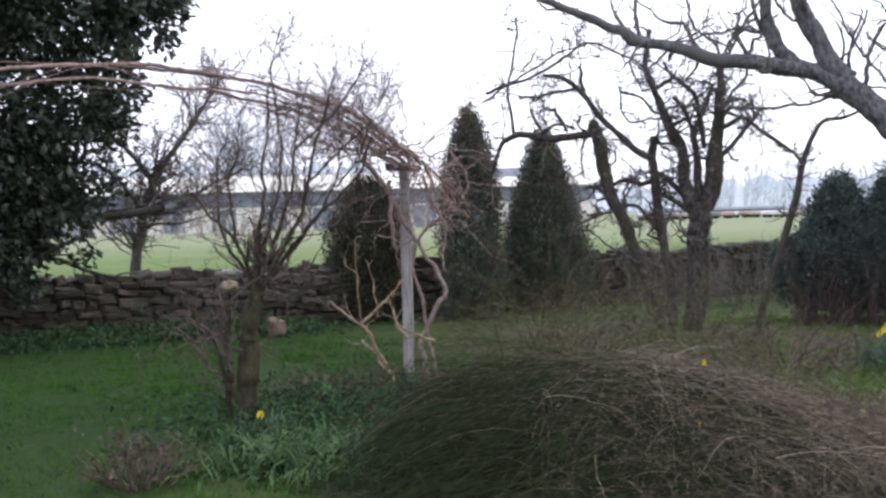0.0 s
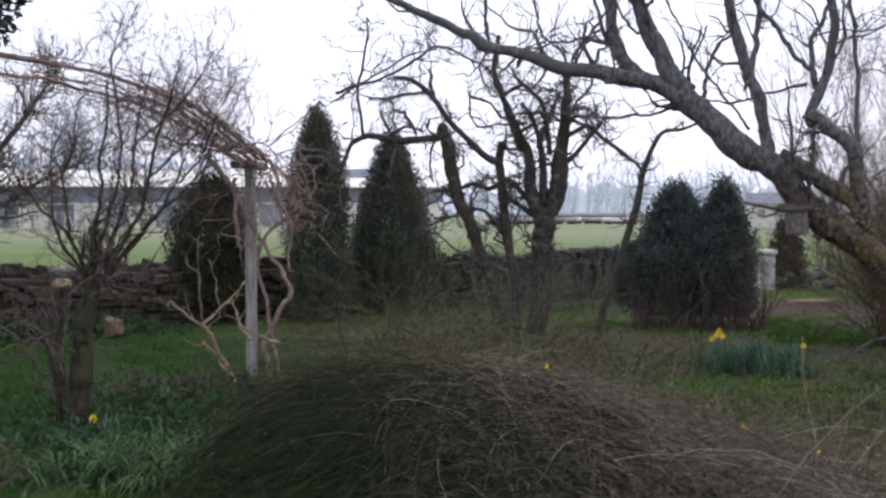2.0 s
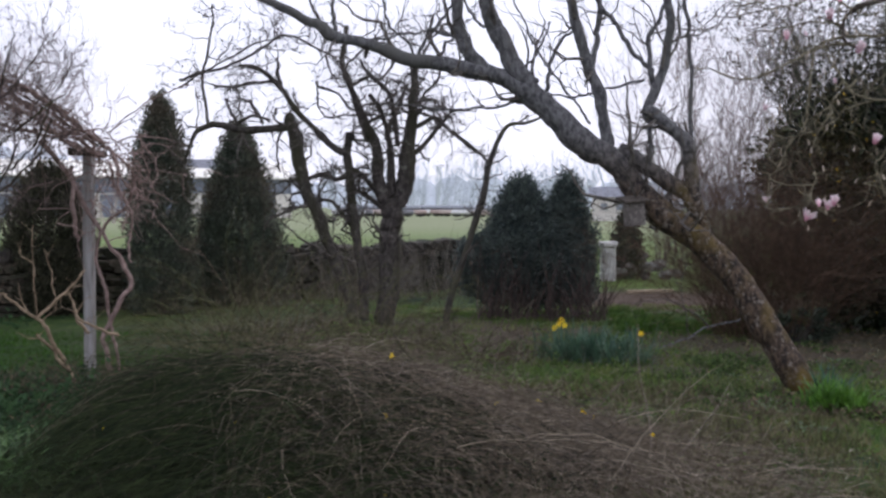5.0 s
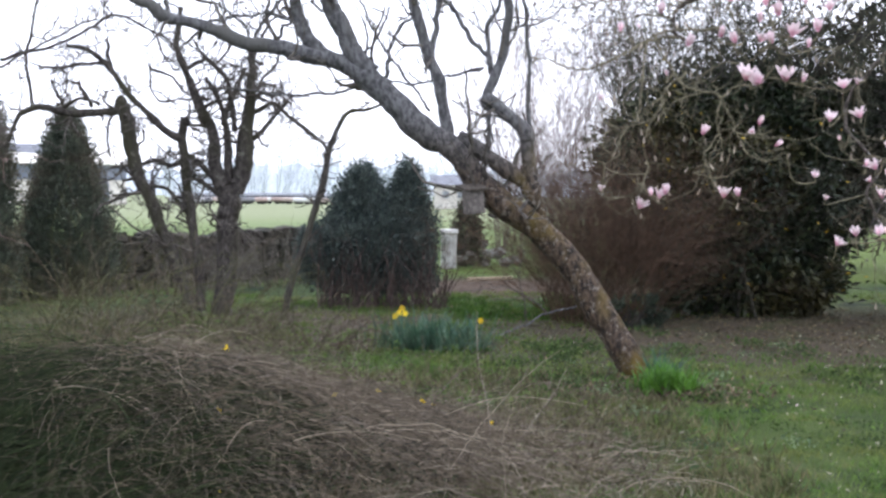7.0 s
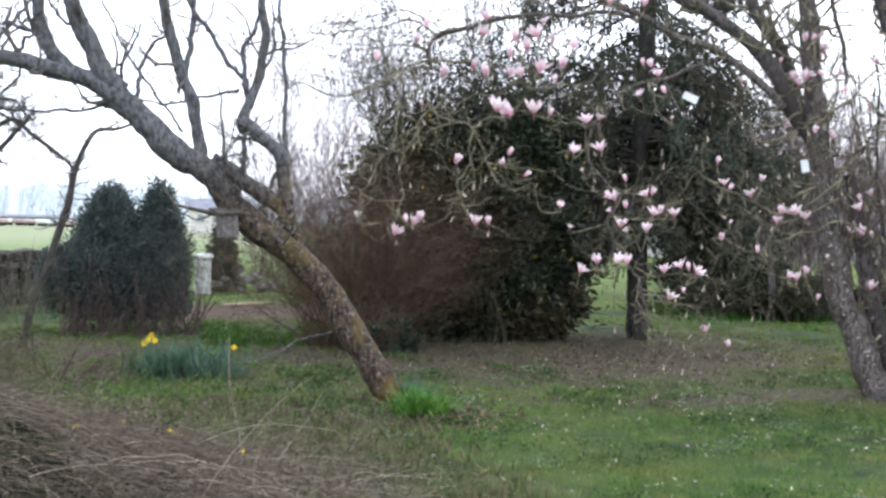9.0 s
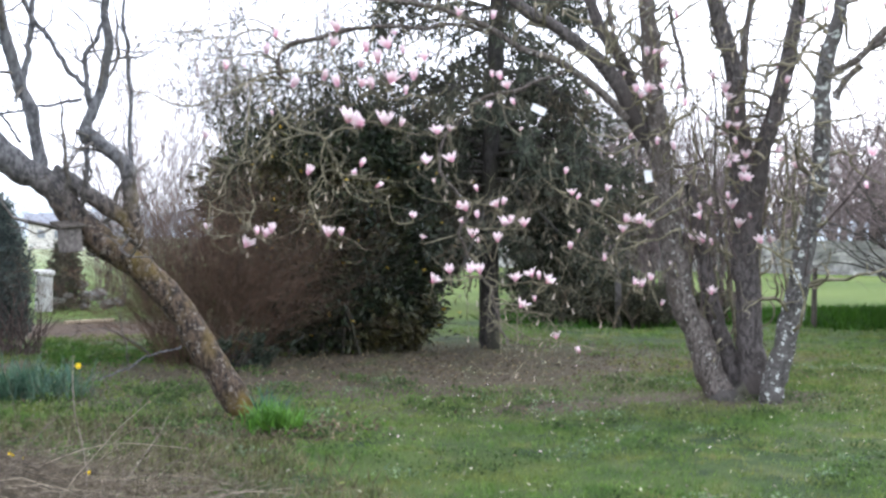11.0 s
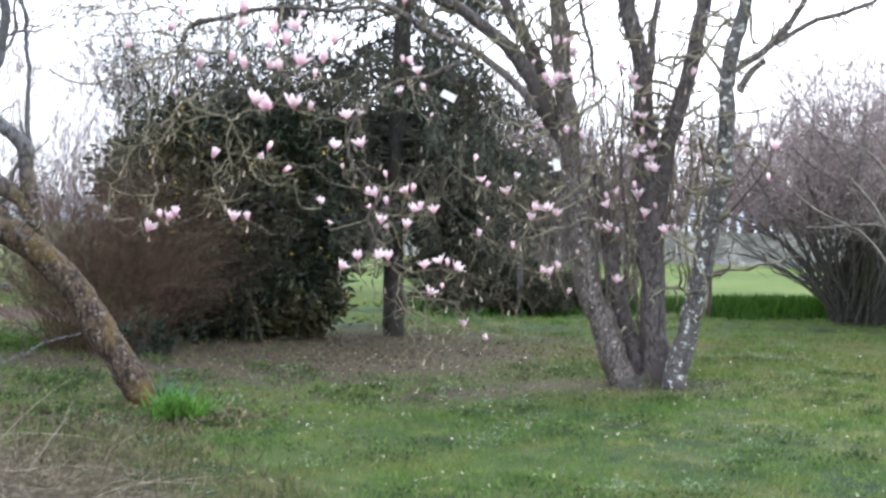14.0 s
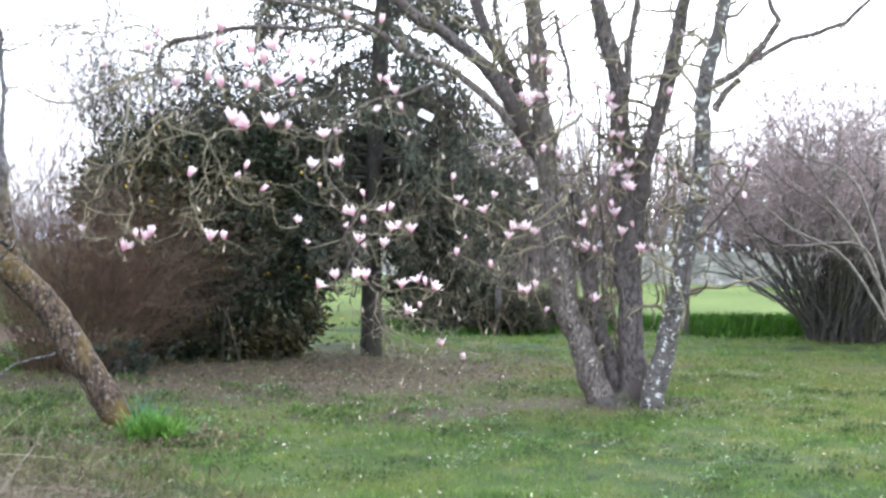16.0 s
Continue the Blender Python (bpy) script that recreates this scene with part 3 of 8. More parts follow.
def far_house(az, d, w, h, name, label):
    m = facing(az, d)
    b = thing(name, m.translation, label, "house")
    part("wall", turned(box((-w / 2, 0, 0), (w / 2, w * 0.7, h)), m), RENDER_PALE, b)
    v = np.array([[-w / 2 - 0.4, -0.4, h], [w / 2 + 0.4, -0.4, h], [w / 2 + 0.4, w * 0.35, h * 1.45], [-w / 2 - 0.4, w * 0.35, h * 1.45], [w / 2 + 0.4, w * 0.75, h], [-w / 2 - 0.4, w * 0.75, h]])
    part("roof", turned((v, [np.array([[0, 1, 2, 3], [3, 2, 4, 5], [0, 5, 4, 1]]), np.array([[0, 3, 5], [1, 4, 2]])]), m), SLATE, b)
    for k in range(3):
        x = -w / 2 + w * (0.15 + 0.27 * k)
        win = part("window", turned(box((x - 0.08, -0.1, h * 0.43), (x + w * 0.12 + 0.08, -0.006, h * 0.77)), m), RENDER_PALE, b)
        part("pane", turned(box((x, -0.14, h * 0.45), (x + w * 0.12, -0.104, h * 0.75)), m), GLASS_HAZED, win)


barn()
far_house(-16.3, 130, 8, 4.6, "house", "white rendered house far across the field")
far_house(4.9, 110, 5.5, 2.3, "cottage", "pale cottage far behind the garden wall")


def car(az, d, paint, turn):
    m = facing(az, d) @ Matrix.Rotation(radians(turn), 4, "Z")
    b = thing("car", m.translation, "small parked car far across the field", "car", "cars parked beyond the field")
    part("body", turned(box((-2.0, -0.8, 0.3), (2.0, 0.8, 0.85), bevel=0.15), m), paint, b)
    part("cabin", turned(box((-1.1, -0.7, 0.8), (1.2, 0.7, 1.4), bevel=0.25), m), GLASS_HAZED, b)
    for x in (-1.25, 1.25):
        for y in (-0.75, 0.75):
            P = np.array([[[x, y - 0.1, 0.32], [x, y, 0.32], [x, y + 0.1, 0.32]]])
            part("wheel", turned(tubes(P, np.full((1, 3), 0.32), 10), m), TYRE, b)


for k in range(13):
    car(-9.0 + k * 0.62 + rng.uniform(-0.15, 0.15), 142 + rng.uniform(-4, 6), CAR_PAINTS[(k * 3 + k // 4) % 5], rng.uniform(-25, 25))


def thicket(name, az0, az1, d, h, n, material, label, r=0.03, twigs=5, kind="stuff", lean=0.15, twig_len=(0.15, 0.4), spread=3.0):
    az = np.radians(rng.uniform(az0, az1, n))
    dd = d + rng.uniform(-spread, spread, n)
    start = np.stack([np.sin(az) * dd, np.cos(az) * dd, np.zeros(n)], 1)
    way = rng.normal(0, lean, (n, 3)) + [0, 0, 1]
    hh = h * rng.uniform(0.55, 1.15, n)
    P, R = grow(start, way, hh, r * rng.uniform(0.5, 1.3, n), 6, 0.1, (0, 0, 0.05))
    s, w, L, rr = spawn(P, R, twigs, 0.25, 1.0, (20, 60), (twig_len[0] * h, twig_len[1] * h), 0.5, r * 0.2)
    P2, R2 = grow(s, w, L, rr, 4, 0.18, (0, 0, 0.12))
    s, w, L, rr = spawn(P2, R2, 3, 0.2, 1.0, (20, 60), (twig_len[0] * h * 0.5, twig_len[1] * h * 0.5), 0.6, r * 0.14)
    P3, R3 = grow(s, w, L, rr, 3, 0.18, (0, 0, 0.1))
    return solo(name, joined(tubes(P, R, 4), tubes(P2, R2, 3), tubes(P3, R3, 3)), material, label, "thicket", kind)


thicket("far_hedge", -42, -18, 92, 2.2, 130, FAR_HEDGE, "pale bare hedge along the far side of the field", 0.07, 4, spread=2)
ra = np.linspace(-60, 60, 500)
rh = np.interp(ra, [-60, -24, -17, -9, -4, 3, 12, 60], [23, 22, 15, 9, 12, 9, 11, 14]) * (1 + 0.09 * np.sin(ra * 3.1) + 0.06 * np.sin(ra * 7.7 + 1) + 0.05 * rng.normal(0, 1, 500))
rp = np.stack([np.sin(np.radians(ra)) * 450, np.cos(np.radians(ra)) * 450], 1)
rv = np.concatenate([np.c_[rp, np.full(500, -1.0)], np.c_[rp * 1.01, rh], np.c_[rp * 1.15, rh * 0.8]])
ri = np.arange(499)
solo("backdrop", (rv, [np.stack([ri, ri + 1, ri + 501, ri + 500], 1), np.stack([ri + 500, ri + 501, ri + 1001, ri + 1000], 1)]), HAZED_WOOD, "hazy blue wooded ridge on the horizon", "hill", "structure", smooth=True)
thicket("hazed_wood", -12, 10, 300, 11, 90, HAZED_WOOD, "hazy bare woodland on the horizon", 0.4, 4, spread=40)
thicket("far_tree", -30.76, -28.79, 150, 16, 26, HAZED_WOOD, "hazy bare tree beyond the barn", 0.25, 8, spread=3)
thicket("far_copse", -10, 6, 200, 9.5, 150, HAZED_WOOD, "hazy bare trees beyond the parked cars", 0.16, 9, spread=20, lean=0.25)


# ---- trees and shrubs ----
def bare_tree(name, base, label, limbs, bark, twig_bark, twig1=(5, 0.4, 1.0), twig2=(4, 0.2, 0.5), twig3=(0, 0.1, 0.2), sides=8, bias=(0, 0, 0.12), wig=0.28, angle=(30, 75), category="tree", min_r=0.004, trunk_from=0.4, parts=("trunk", "limb", "twig_mass"), group="", second=None, odd=None):
    """limbs: first the trunk, then each limb as (path, radii); twigs are grown on all of them."""
    t = thing(name, base, label, category, group)
    for k, (P, R) in enumerate(limbs):
        g = tubes(P, R, sides if R.max() > 0.03 else 5)
        part(parts[0] if k == 0 else parts[1], gnarled(g, 0.045 * R.max(), 0.55) if R.max() > 0.04 else g, odd[k] if odd and k in odd else second[0] if second and R.max() < second[1] and k >= second[2] else bark, t, smooth=True)
    P1s, geos = [], []
    for P, R in limbs:
        n = max(1, int(twig1[0] * np.linalg.norm(np.diff(P[0], axis=0), axis=1).sum()))
        s, w, L, r = spawn(P, R, n, trunk_from if P is limbs[0][0] else 0.2, 1.0, angle, (twig1[1], twig1[2]), 0.35, min_r * 2)
        r = np.minimum(r, 0.022)
        Q, S = grow(s, w, L, r, 9, wig, bias, 0.3)
        geos.append(tubes(Q, S, 4))
        P1s.append((Q, S))
    Q = np.concatenate([q for q, _ in P1s])
    S = np.concatenate([q for _, q in P1s])
    ends = Q[:, -1]
    if twig2[0]:
        s, w, L, r = spawn(Q, S, twig2[0], 0.15, 1.0, angle, twig2[1:], 0.6, min_r)
        Q2, S2 = grow(s, w, L, r, 6, wig, bias, 0.4)
        geos.append(tubes(Q2, S2, 3))
        ends = Q2[:, -1]
        if twig3[0]:
            s, w, L, r = spawn(Q2, S2, twig3[0], 0.15, 1.0, angle, twig3[1:], 0.7, min_r * 0.7)
            Q3, S3 = grow(s, w, L, r, 5, wig, bias, 0.5)
            geos.append(tubes(Q3, S3, 3))
            ends = Q3[:, -1]
    part(parts[2], joined(*geos), twig_bark, t)["kind"] = "stuff"
    return t, ends


# leaning old apple tree
lean_limbs = []
lean_limbs.append(limb([(2.48, 9.46, -0.26), (2.33, 9.50, 0.02), (2.15, 9.54, 0.39), (1.94, 9.59, 0.75), (1.74, 9.63, 1.04), (1.53, 9.66, 1.28), (1.31, 9.70, 1.41), (1.10, 9.72, 1.55), (0.92, 9.74, 1.75), (0.74, 9.76, 1.98), (0.50, 9.77, 2.14), (0.24, 9.78, 2.39), (0.02, 9.78, 2.57)], 0.130, 0.104, knobs=0.08, power=1.3))
lean_limbs.append(limb([(1.57, 9.66, 1.26), (1.49, 9.67, 1.46), (1.39, 9.68, 1.65), (1.23, 9.71, 1.79), (1.01, 9.73, 1.94), (0.82, 9.75, 2.06)], 0.067, 0.071, knobs=0.16))
lean_limbs.append(limb([(1.52, 9.66, 1.36), (1.44, 9.68, 1.67), (1.42, 9.68, 1.91), (1.40, 9.68, 2.08), (1.28, 9.70, 2.21), (1.15, 9.72, 2.32), (1.04, 9.73, 2.39)], 0.067, 0.054, knobs=0.15))
lean_limbs.append(limb([(0.16, 9.78, 2.46), (-0.03, 9.78, 2.60), (-0.22, 9.78, 2.69), (-0.46, 9.77, 2.75), (-0.70, 9.75, 2.79), (-0.93, 9.73, 2.81), (-1.17, 9.71, 2.90), (-1.40, 9.68, 2.96), (-1.62, 9.64, 3.03), (-1.74, 9.62, 3.11), (-1.85, 9.60, 3.15), (-2.02, 9.56, 3.24), (-2.26, 9.51, 3.35), (-2.58, 9.42, 3.49), (-2.94, 9.31, 3.64), (-3.33, 9.18, 3.84)], 0.088, 0.025, knobs=0.12, power=0.8))
lean_limbs.append(limb([(0.08, 9.78, 2.59), (-0.03, 9.78, 2.70), (-0.13, 9.78, 2.88), (-0.21, 9.78, 3.05), (-0.27, 9.78, 3.19), (-0.33, 9.78, 3.38), (-0.41, 9.77, 3.54), (-0.63, 9.76, 4.06)], 0.088, 0.063, knobs=0.1))
lean_limbs.append(limb([(-0.33, 9.78, 2.75), (-0.46, 9.77, 2.88), (-0.53, 9.77, 3.01), (-0.56, 9.76, 3.16), (-0.57, 9.76, 3.35), (-0.59, 9.76, 3.52), (-0.66, 9.76, 4.06)], 0.063, 0.038, knobs=0.12))
lean_limbs.append(limb([(1.04, 9.73, 2.38), (1.12, 9.72, 2.56), (1.18, 9.71, 2.74), (1.22, 9.71, 2.94), (1.24, 9.71, 3.13), (1.21, 9.71, 3.34), (1.23, 9.71, 3.55), (1.28, 9.70, 4.07)], 0.042, 0.033, knobs=0.1))
lean_limbs.append(limb([(1.11, 9.72, 2.59), (1.07, 9.73, 2.74), (0.95, 9.74, 2.87), (0.84, 9.75, 3.04), (0.74, 9.76, 3.19), (0.63, 9.76, 3.34), (0.23, 9.78, 4.08)], 0.025, 0.017, knobs=0.1))
lean_limbs.append(limb([(1.09, 9.72, 2.66), (1.07, 9.73, 2.84), (1.07, 9.72, 3.01), (1.15, 9.72, 3.13), (1.18, 9.71, 3.27), (1.21, 9.71, 3.46), (1.28, 9.70, 4.07)], 0.025, 0.017, knobs=0.1))
lean_limbs.append(limb([(1.01, 9.73, 2.38), (1.06, 9.73, 2.25), (1.09, 9.72, 2.08), (1.08, 9.72, 1.84)], 0.025, 0.021, knobs=0.08))
lean_limbs.append(limb([(1.43, 9.68, 2.15), (1.42, 9.68, 2.56), (1.40, 9.68, 2.89), (1.37, 9.69, 3.13), (1.35, 9.69, 3.46), (1.32, 9.69, 4.07)], 0.021, 0.015, knobs=0.08))
lean_limbs.append(limb([(0.74, 9.75, 2.08), (0.68, 9.76, 2.32), (0.64, 9.76, 2.56), (0.57, 9.77, 2.74), (0.50, 9.77, 2.96), (0.45, 9.77, 3.15), (0.41, 9.77, 3.37), (0.40, 9.77, 3.56), (0.36, 9.78, 4.08)], 0.058, 0.038, knobs=0.1))
lean_limbs.append(limb([(0.60, 9.76, 2.75), (0.63, 9.76, 2.94), (0.64, 9.76, 3.13), (0.66, 9.76, 3.41), (0.69, 9.76, 4.08)], 0.029, 0.021, knobs=0.1))
lean_limbs.append(limb([(0.22, 9.78, 2.56), (0.22, 9.78, 2.70), (0.25, 9.78, 2.83), (0.33, 9.78, 2.99), (0.43, 9.77, 3.08)], 0.021, 0.015, knobs=0.1))
lean_limbs.append(limb([(1.03, 9.76, 2.65), (0.89, 9.77, 2.61), (0.72, 9.79, 2.57), (0.50, 9.80, 2.52), (0.31, 9.81, 2.52), (0.21, 9.81, 2.56)], 0.015, 0.008, knobs=0.08))
lean_limbs.append(limb([(0.58, 9.80, 2.28), (0.45, 9.80, 2.46), (0.34, 9.81, 2.61), (0.23, 9.81, 2.77), (0.09, 9.81, 2.99), (-0.01, 9.81, 3.18), (-0.08, 9.81, 3.37), (-0.30, 9.81, 4.07)], 0.013, 0.008, knobs=0.08))
lean_limbs.append(limb([(-0.04, 9.86, 2.47), (-0.27, 9.86, 2.43), (-0.51, 9.85, 2.41), (-0.73, 9.83, 2.41), (-0.94, 9.81, 2.44), (-1.15, 9.79, 2.45)], 0.014, 0.008, knobs=0.08))
lean_limbs.append(limb([(-0.56, 9.76, 3.01), (-0.69, 9.76, 3.06), (-0.77, 9.75, 3.09), (-0.89, 9.74, 3.06), (-1.03, 9.72, 3.04), (-1.11, 9.71, 3.07), (-1.18, 9.71, 3.22), (-1.21, 9.70, 3.35), (-1.32, 9.69, 4.03)], 0.017, 0.010, knobs=0.15))
lean_limbs.append(limb([(-0.91, 9.74, 2.85), (-0.86, 9.74, 2.96), (-0.79, 9.75, 3.06), (-0.69, 9.76, 3.19), (-0.60, 9.76, 3.31), (-0.19, 9.78, 4.07)], 0.017, 0.011, knobs=0.15))
lean_limbs.append(limb([(-0.72, 9.75, 2.83), (-0.67, 9.76, 2.95), (-0.59, 9.76, 3.03)], 0.017, 0.013, knobs=0.12))
lean_limbs.append(limb([(-0.93, 9.73, 2.86), (-0.99, 9.73, 2.97), (-1.07, 9.72, 3.03), (-1.21, 9.70, 3.01), (-1.26, 9.70, 2.99)], 0.015, 0.009, knobs=0.15))
lean_limbs.append(limb([(-1.60, 9.64, 3.02), (-1.61, 9.64, 3.13), (-1.62, 9.64, 3.27), (-1.66, 9.63, 4.01)], 0.019, 0.015, knobs=0.1))
lean_limbs.append(limb([(-0.27, 9.78, 3.06), (-0.36, 9.77, 3.13), (-0.45, 9.77, 3.22), (-0.51, 9.77, 3.33), (-0.82, 9.75, 4.05)], 0.015, 0.010, knobs=0.1))
lean_limbs.append(limb([(-0.03, 10.01, 2.73), (0.08, 10.01, 2.84), (0.17, 10.01, 3.01), (0.24, 10.01, 3.19)], 0.013, 0.009, knobs=0.1))
lean_limbs.append(limb([(1.83, 9.59, 0.63), (1.65, 9.52, 0.60), (1.44, 9.45, 0.52), (1.29, 9.38, 0.46), (1.14, 9.29, 0.42)], 0.008, 0.005, knobs=0.0))
lean_limbs.append(limb([(2.20, 9.61, -0.09), (2.11, 9.51, -0.02), (1.92, 9.42, -0.13)], 0.059, 0.017, knobs=0.1))
lean_limbs.append(limb([(2.25, 9.60, -0.04), (2.35, 9.61, 0.01), (2.45, 9.61, -0.09)], 0.050, 0.017, knobs=0.1))
bare_tree("apple_tree", (2.28, 9.52, 0), "old apple tree leaning over with mossy flaking bark", lean_limbs, BARK_MOSS, TWIG_DARK, (3.0, 0.3, 1.2), (4, 0.15, 0.5), sides=14, angle=(25, 75), second=(BARK_SLATE, 0.2, 3), wig=0.34, min_r=0.003)

# pollarded fruit tree of three crooked stems
fruit_limbs = []
fruit_limbs.append(limb([(-1.78, 14.48, 0.02), (-1.73, 14.49, 0.38), (-1.70, 14.49, 0.82), (-1.69, 14.49, 1.19), (-1.69, 14.49, 1.44), (-1.68, 14.50, 1.66)], 0.153, 0.168, knobs=0.06))
fruit_limbs.append(limb([(-1.60, 14.50, 1.54), (-1.51, 14.51, 1.91), (-1.47, 14.52, 2.27), (-1.45, 14.52, 2.60), (-1.42, 14.52, 2.92), (-1.40, 14.53, 3.21), (-1.36, 14.53, 3.50)], 0.138, 0.044, knobs=0.14))
fruit_limbs.append(limb([(-1.77, 14.48, 1.62), (-1.85, 14.47, 1.93), (-1.87, 14.47, 2.17), (-1.90, 14.47, 2.39), (-2.01, 14.45, 2.58), (-2.10, 14.44, 2.82), (-2.22, 14.42, 3.11), (-2.32, 14.41, 3.40), (-2.29, 14.41, 3.62), (-2.26, 14.42, 3.87)], 0.102, 0.033, knobs=0.14))
fruit_limbs.append(limb([(-1.67, 14.50, 1.70), (-1.70, 14.49, 2.06), (-1.71, 14.49, 2.33), (-1.76, 14.49, 2.60), (-1.86, 14.47, 2.86), (-1.97, 14.46, 3.00)], 0.066, 0.029, knobs=0.14))
fruit_limbs.append(limb([(-2.14, 14.43, 0.09), (-2.20, 14.43, 0.27), (-2.31, 14.41, 0.60), (-2.47, 14.38, 1.04), (-2.62, 14.35, 1.41), (-2.76, 14.33, 1.77), (-2.86, 14.31, 2.14), (-2.93, 14.29, 2.47), (-2.99, 14.28, 2.71)], 0.091, 0.087, knobs=0.1))
fruit_limbs.append(limb([(-2.98, 14.28, 2.56), (-3.30, 14.21, 2.53), (-3.61, 14.14, 2.53), (-3.84, 14.08, 2.58), (-3.96, 14.04, 2.57), (-4.10, 14.00, 2.50), (-4.17, 13.98, 2.34), (-4.26, 13.96, 2.07)], 0.058, 0.026, knobs=0.14))
fruit_limbs.append(limb([(-2.04, 14.45, 0.09), (-2.05, 14.45, 0.46), (-2.07, 14.44, 0.82), (-2.14, 14.43, 1.19), (-2.18, 14.43, 1.55), (-2.21, 14.42, 1.92), (-2.25, 14.42, 2.27), (-2.22, 14.42, 2.50)], 0.077, 0.062, knobs=0.1))
fruit_limbs.append(limb([(-2.25, 14.42, 2.22), (-2.46, 14.38, 2.34), (-2.69, 14.34, 2.57), (-2.90, 14.30, 2.79), (-3.07, 14.26, 3.04), (-3.25, 14.22, 3.22), (-3.40, 14.19, 3.31), (-3.59, 14.14, 3.33)], 0.055, 0.026, knobs=0.14))
fruit_limbs.append(limb([(-1.80, 14.48, 1.68), (-2.03, 14.45, 1.92), (-2.19, 14.43, 2.04)], 0.044, 0.036, knobs=0.14))
fruit_limbs.append(limb([(-1.79, 14.48, 1.52), (-1.96, 14.46, 1.65), (-2.15, 14.43, 1.77)], 0.036, 0.029, knobs=0.14))
fruit_limbs.append(limb([(-2.19, 14.43, 2.00), (-2.39, 14.39, 1.90), (-2.55, 14.37, 1.96), (-2.75, 14.33, 1.90)], 0.040, 0.029, knobs=0.14))
fruit_limbs.append(limb([(-2.12, 14.44, 1.22), (-2.29, 14.41, 1.41), (-2.44, 14.39, 1.61), (-2.62, 14.35, 1.64)], 0.036, 0.022, knobs=0.14))
fruit_limbs.append(limb([(-3.96, 14.04, 2.58), (-4.01, 14.03, 2.94), (-4.03, 14.02, 3.21), (-3.96, 14.04, 3.50), (-3.90, 14.06, 3.89), (-3.91, 14.06, 4.09)], 0.026, 0.013, knobs=0.1))
fruit_limbs.append(limb([(-3.30, 14.21, 2.60), (-3.39, 14.19, 2.78), (-3.47, 14.17, 2.89), (-3.60, 14.14, 2.92)], 0.029, 0.017, knobs=0.14))
fruit_limbs.append(limb([(-3.65, 14.13, 2.59), (-3.42, 14.19, 2.70), (-3.23, 14.23, 2.63)], 0.029, 0.022, knobs=0.14))
fruit_limbs.append(limb([(-3.60, 14.14, 2.58), (-3.71, 14.11, 2.76), (-3.75, 14.10, 2.90)], 0.026, 0.015, knobs=0.14))
fruit_limbs.append(limb([(-3.06, 14.27, 3.01), (-3.11, 14.26, 3.23), (-3.13, 14.25, 3.44)], 0.029, 0.018, knobs=0.14))
fruit_limbs.append(limb([(-3.17, 14.24, 3.14), (-3.45, 14.18, 3.11), (-3.67, 14.12, 3.07), (-3.90, 14.06, 3.07)], 0.029, 0.015, knobs=0.14))
fruit_limbs.append(limb([(-3.64, 14.13, 3.07), (-3.58, 14.15, 2.92), (-3.60, 14.14, 2.72)], 0.016, 0.012, knobs=0.14))
fruit_limbs.append(limb([(-1.51, 14.51, 2.17), (-1.29, 14.54, 2.33), (-1.11, 14.55, 2.55), (-0.95, 14.56, 2.74)], 0.044, 0.022, knobs=0.14))
fruit_limbs.append(limb([(-1.46, 14.52, 2.53), (-1.29, 14.54, 2.62), (-1.13, 14.55, 2.69), (-0.95, 14.56, 2.54), (-0.77, 14.57, 2.40), (-0.48, 14.58, 2.19)], 0.036, 0.020, knobs=0.14))
fruit_limbs.append(limb([(-1.61, 14.50, 2.33), (-1.66, 14.50, 2.75), (-1.71, 14.49, 2.99), (-1.86, 14.47, 3.15), (-2.01, 14.45, 3.29), (-2.10, 14.44, 3.44)], 0.044, 0.019, knobs=0.14))
fruit_limbs.append(limb([(-1.43, 14.52, 2.78), (-1.27, 14.54, 2.99), (-1.10, 14.55, 3.21), (-1.04, 14.56, 3.49)], 0.029, 0.015, knobs=0.14))
fruit_limbs.append(limb([(-1.38, 14.53, 3.28), (-1.29, 14.54, 3.50), (-1.18, 14.54, 3.71), (-0.97, 14.56, 3.92)], 0.026, 0.015, knobs=0.14))
fruit_limbs.append(limb([(-1.76, 14.49, 2.49), (-1.61, 14.50, 2.82), (-1.48, 14.52, 3.14)], 0.036, 0.022, knobs=0.14))
fruit_limbs.append(limb([(-1.92, 14.47, 2.37), (-2.10, 14.44, 2.42), (-2.30, 14.41, 2.34)], 0.029, 0.018, knobs=0.14))
fruit_limbs.append(limb([(-2.62, 14.36, 3.09), (-2.39, 14.40, 3.01), (-2.26, 14.42, 2.86), (-2.09, 14.44, 2.74), (-1.90, 14.47, 2.74)], 0.022, 0.015, knobs=0.14))
fruit_limbs.append(limb([(-2.65, 14.35, 3.15), (-2.62, 14.36, 2.92), (-2.53, 14.37, 2.70), (-2.13, 14.44, 2.74)], 0.019, 0.013, knobs=0.14))
fruit_limbs.append(limb([(-3.01, 14.28, 2.68), (-3.08, 14.26, 2.50), (-3.13, 14.25, 2.25), (-3.09, 14.26, 1.99)], 0.022, 0.015, knobs=0.14))
fruit_limbs.append(limb([(-2.69, 14.34, 1.81), (-2.87, 14.31, 1.88), (-3.09, 14.26, 1.86)], 0.029, 0.017, knobs=0.14))
fruit_limbs.append(limb([(-2.62, 14.35, 1.63), (-2.80, 14.32, 1.57), (-3.09, 14.26, 1.51)], 0.025, 0.015, knobs=0.14))
fruit_limbs.append(limb([(-2.05, 14.45, 2.58), (-1.87, 14.47, 2.70), (-1.58, 14.51, 2.75)], 0.029, 0.018, knobs=0.14))
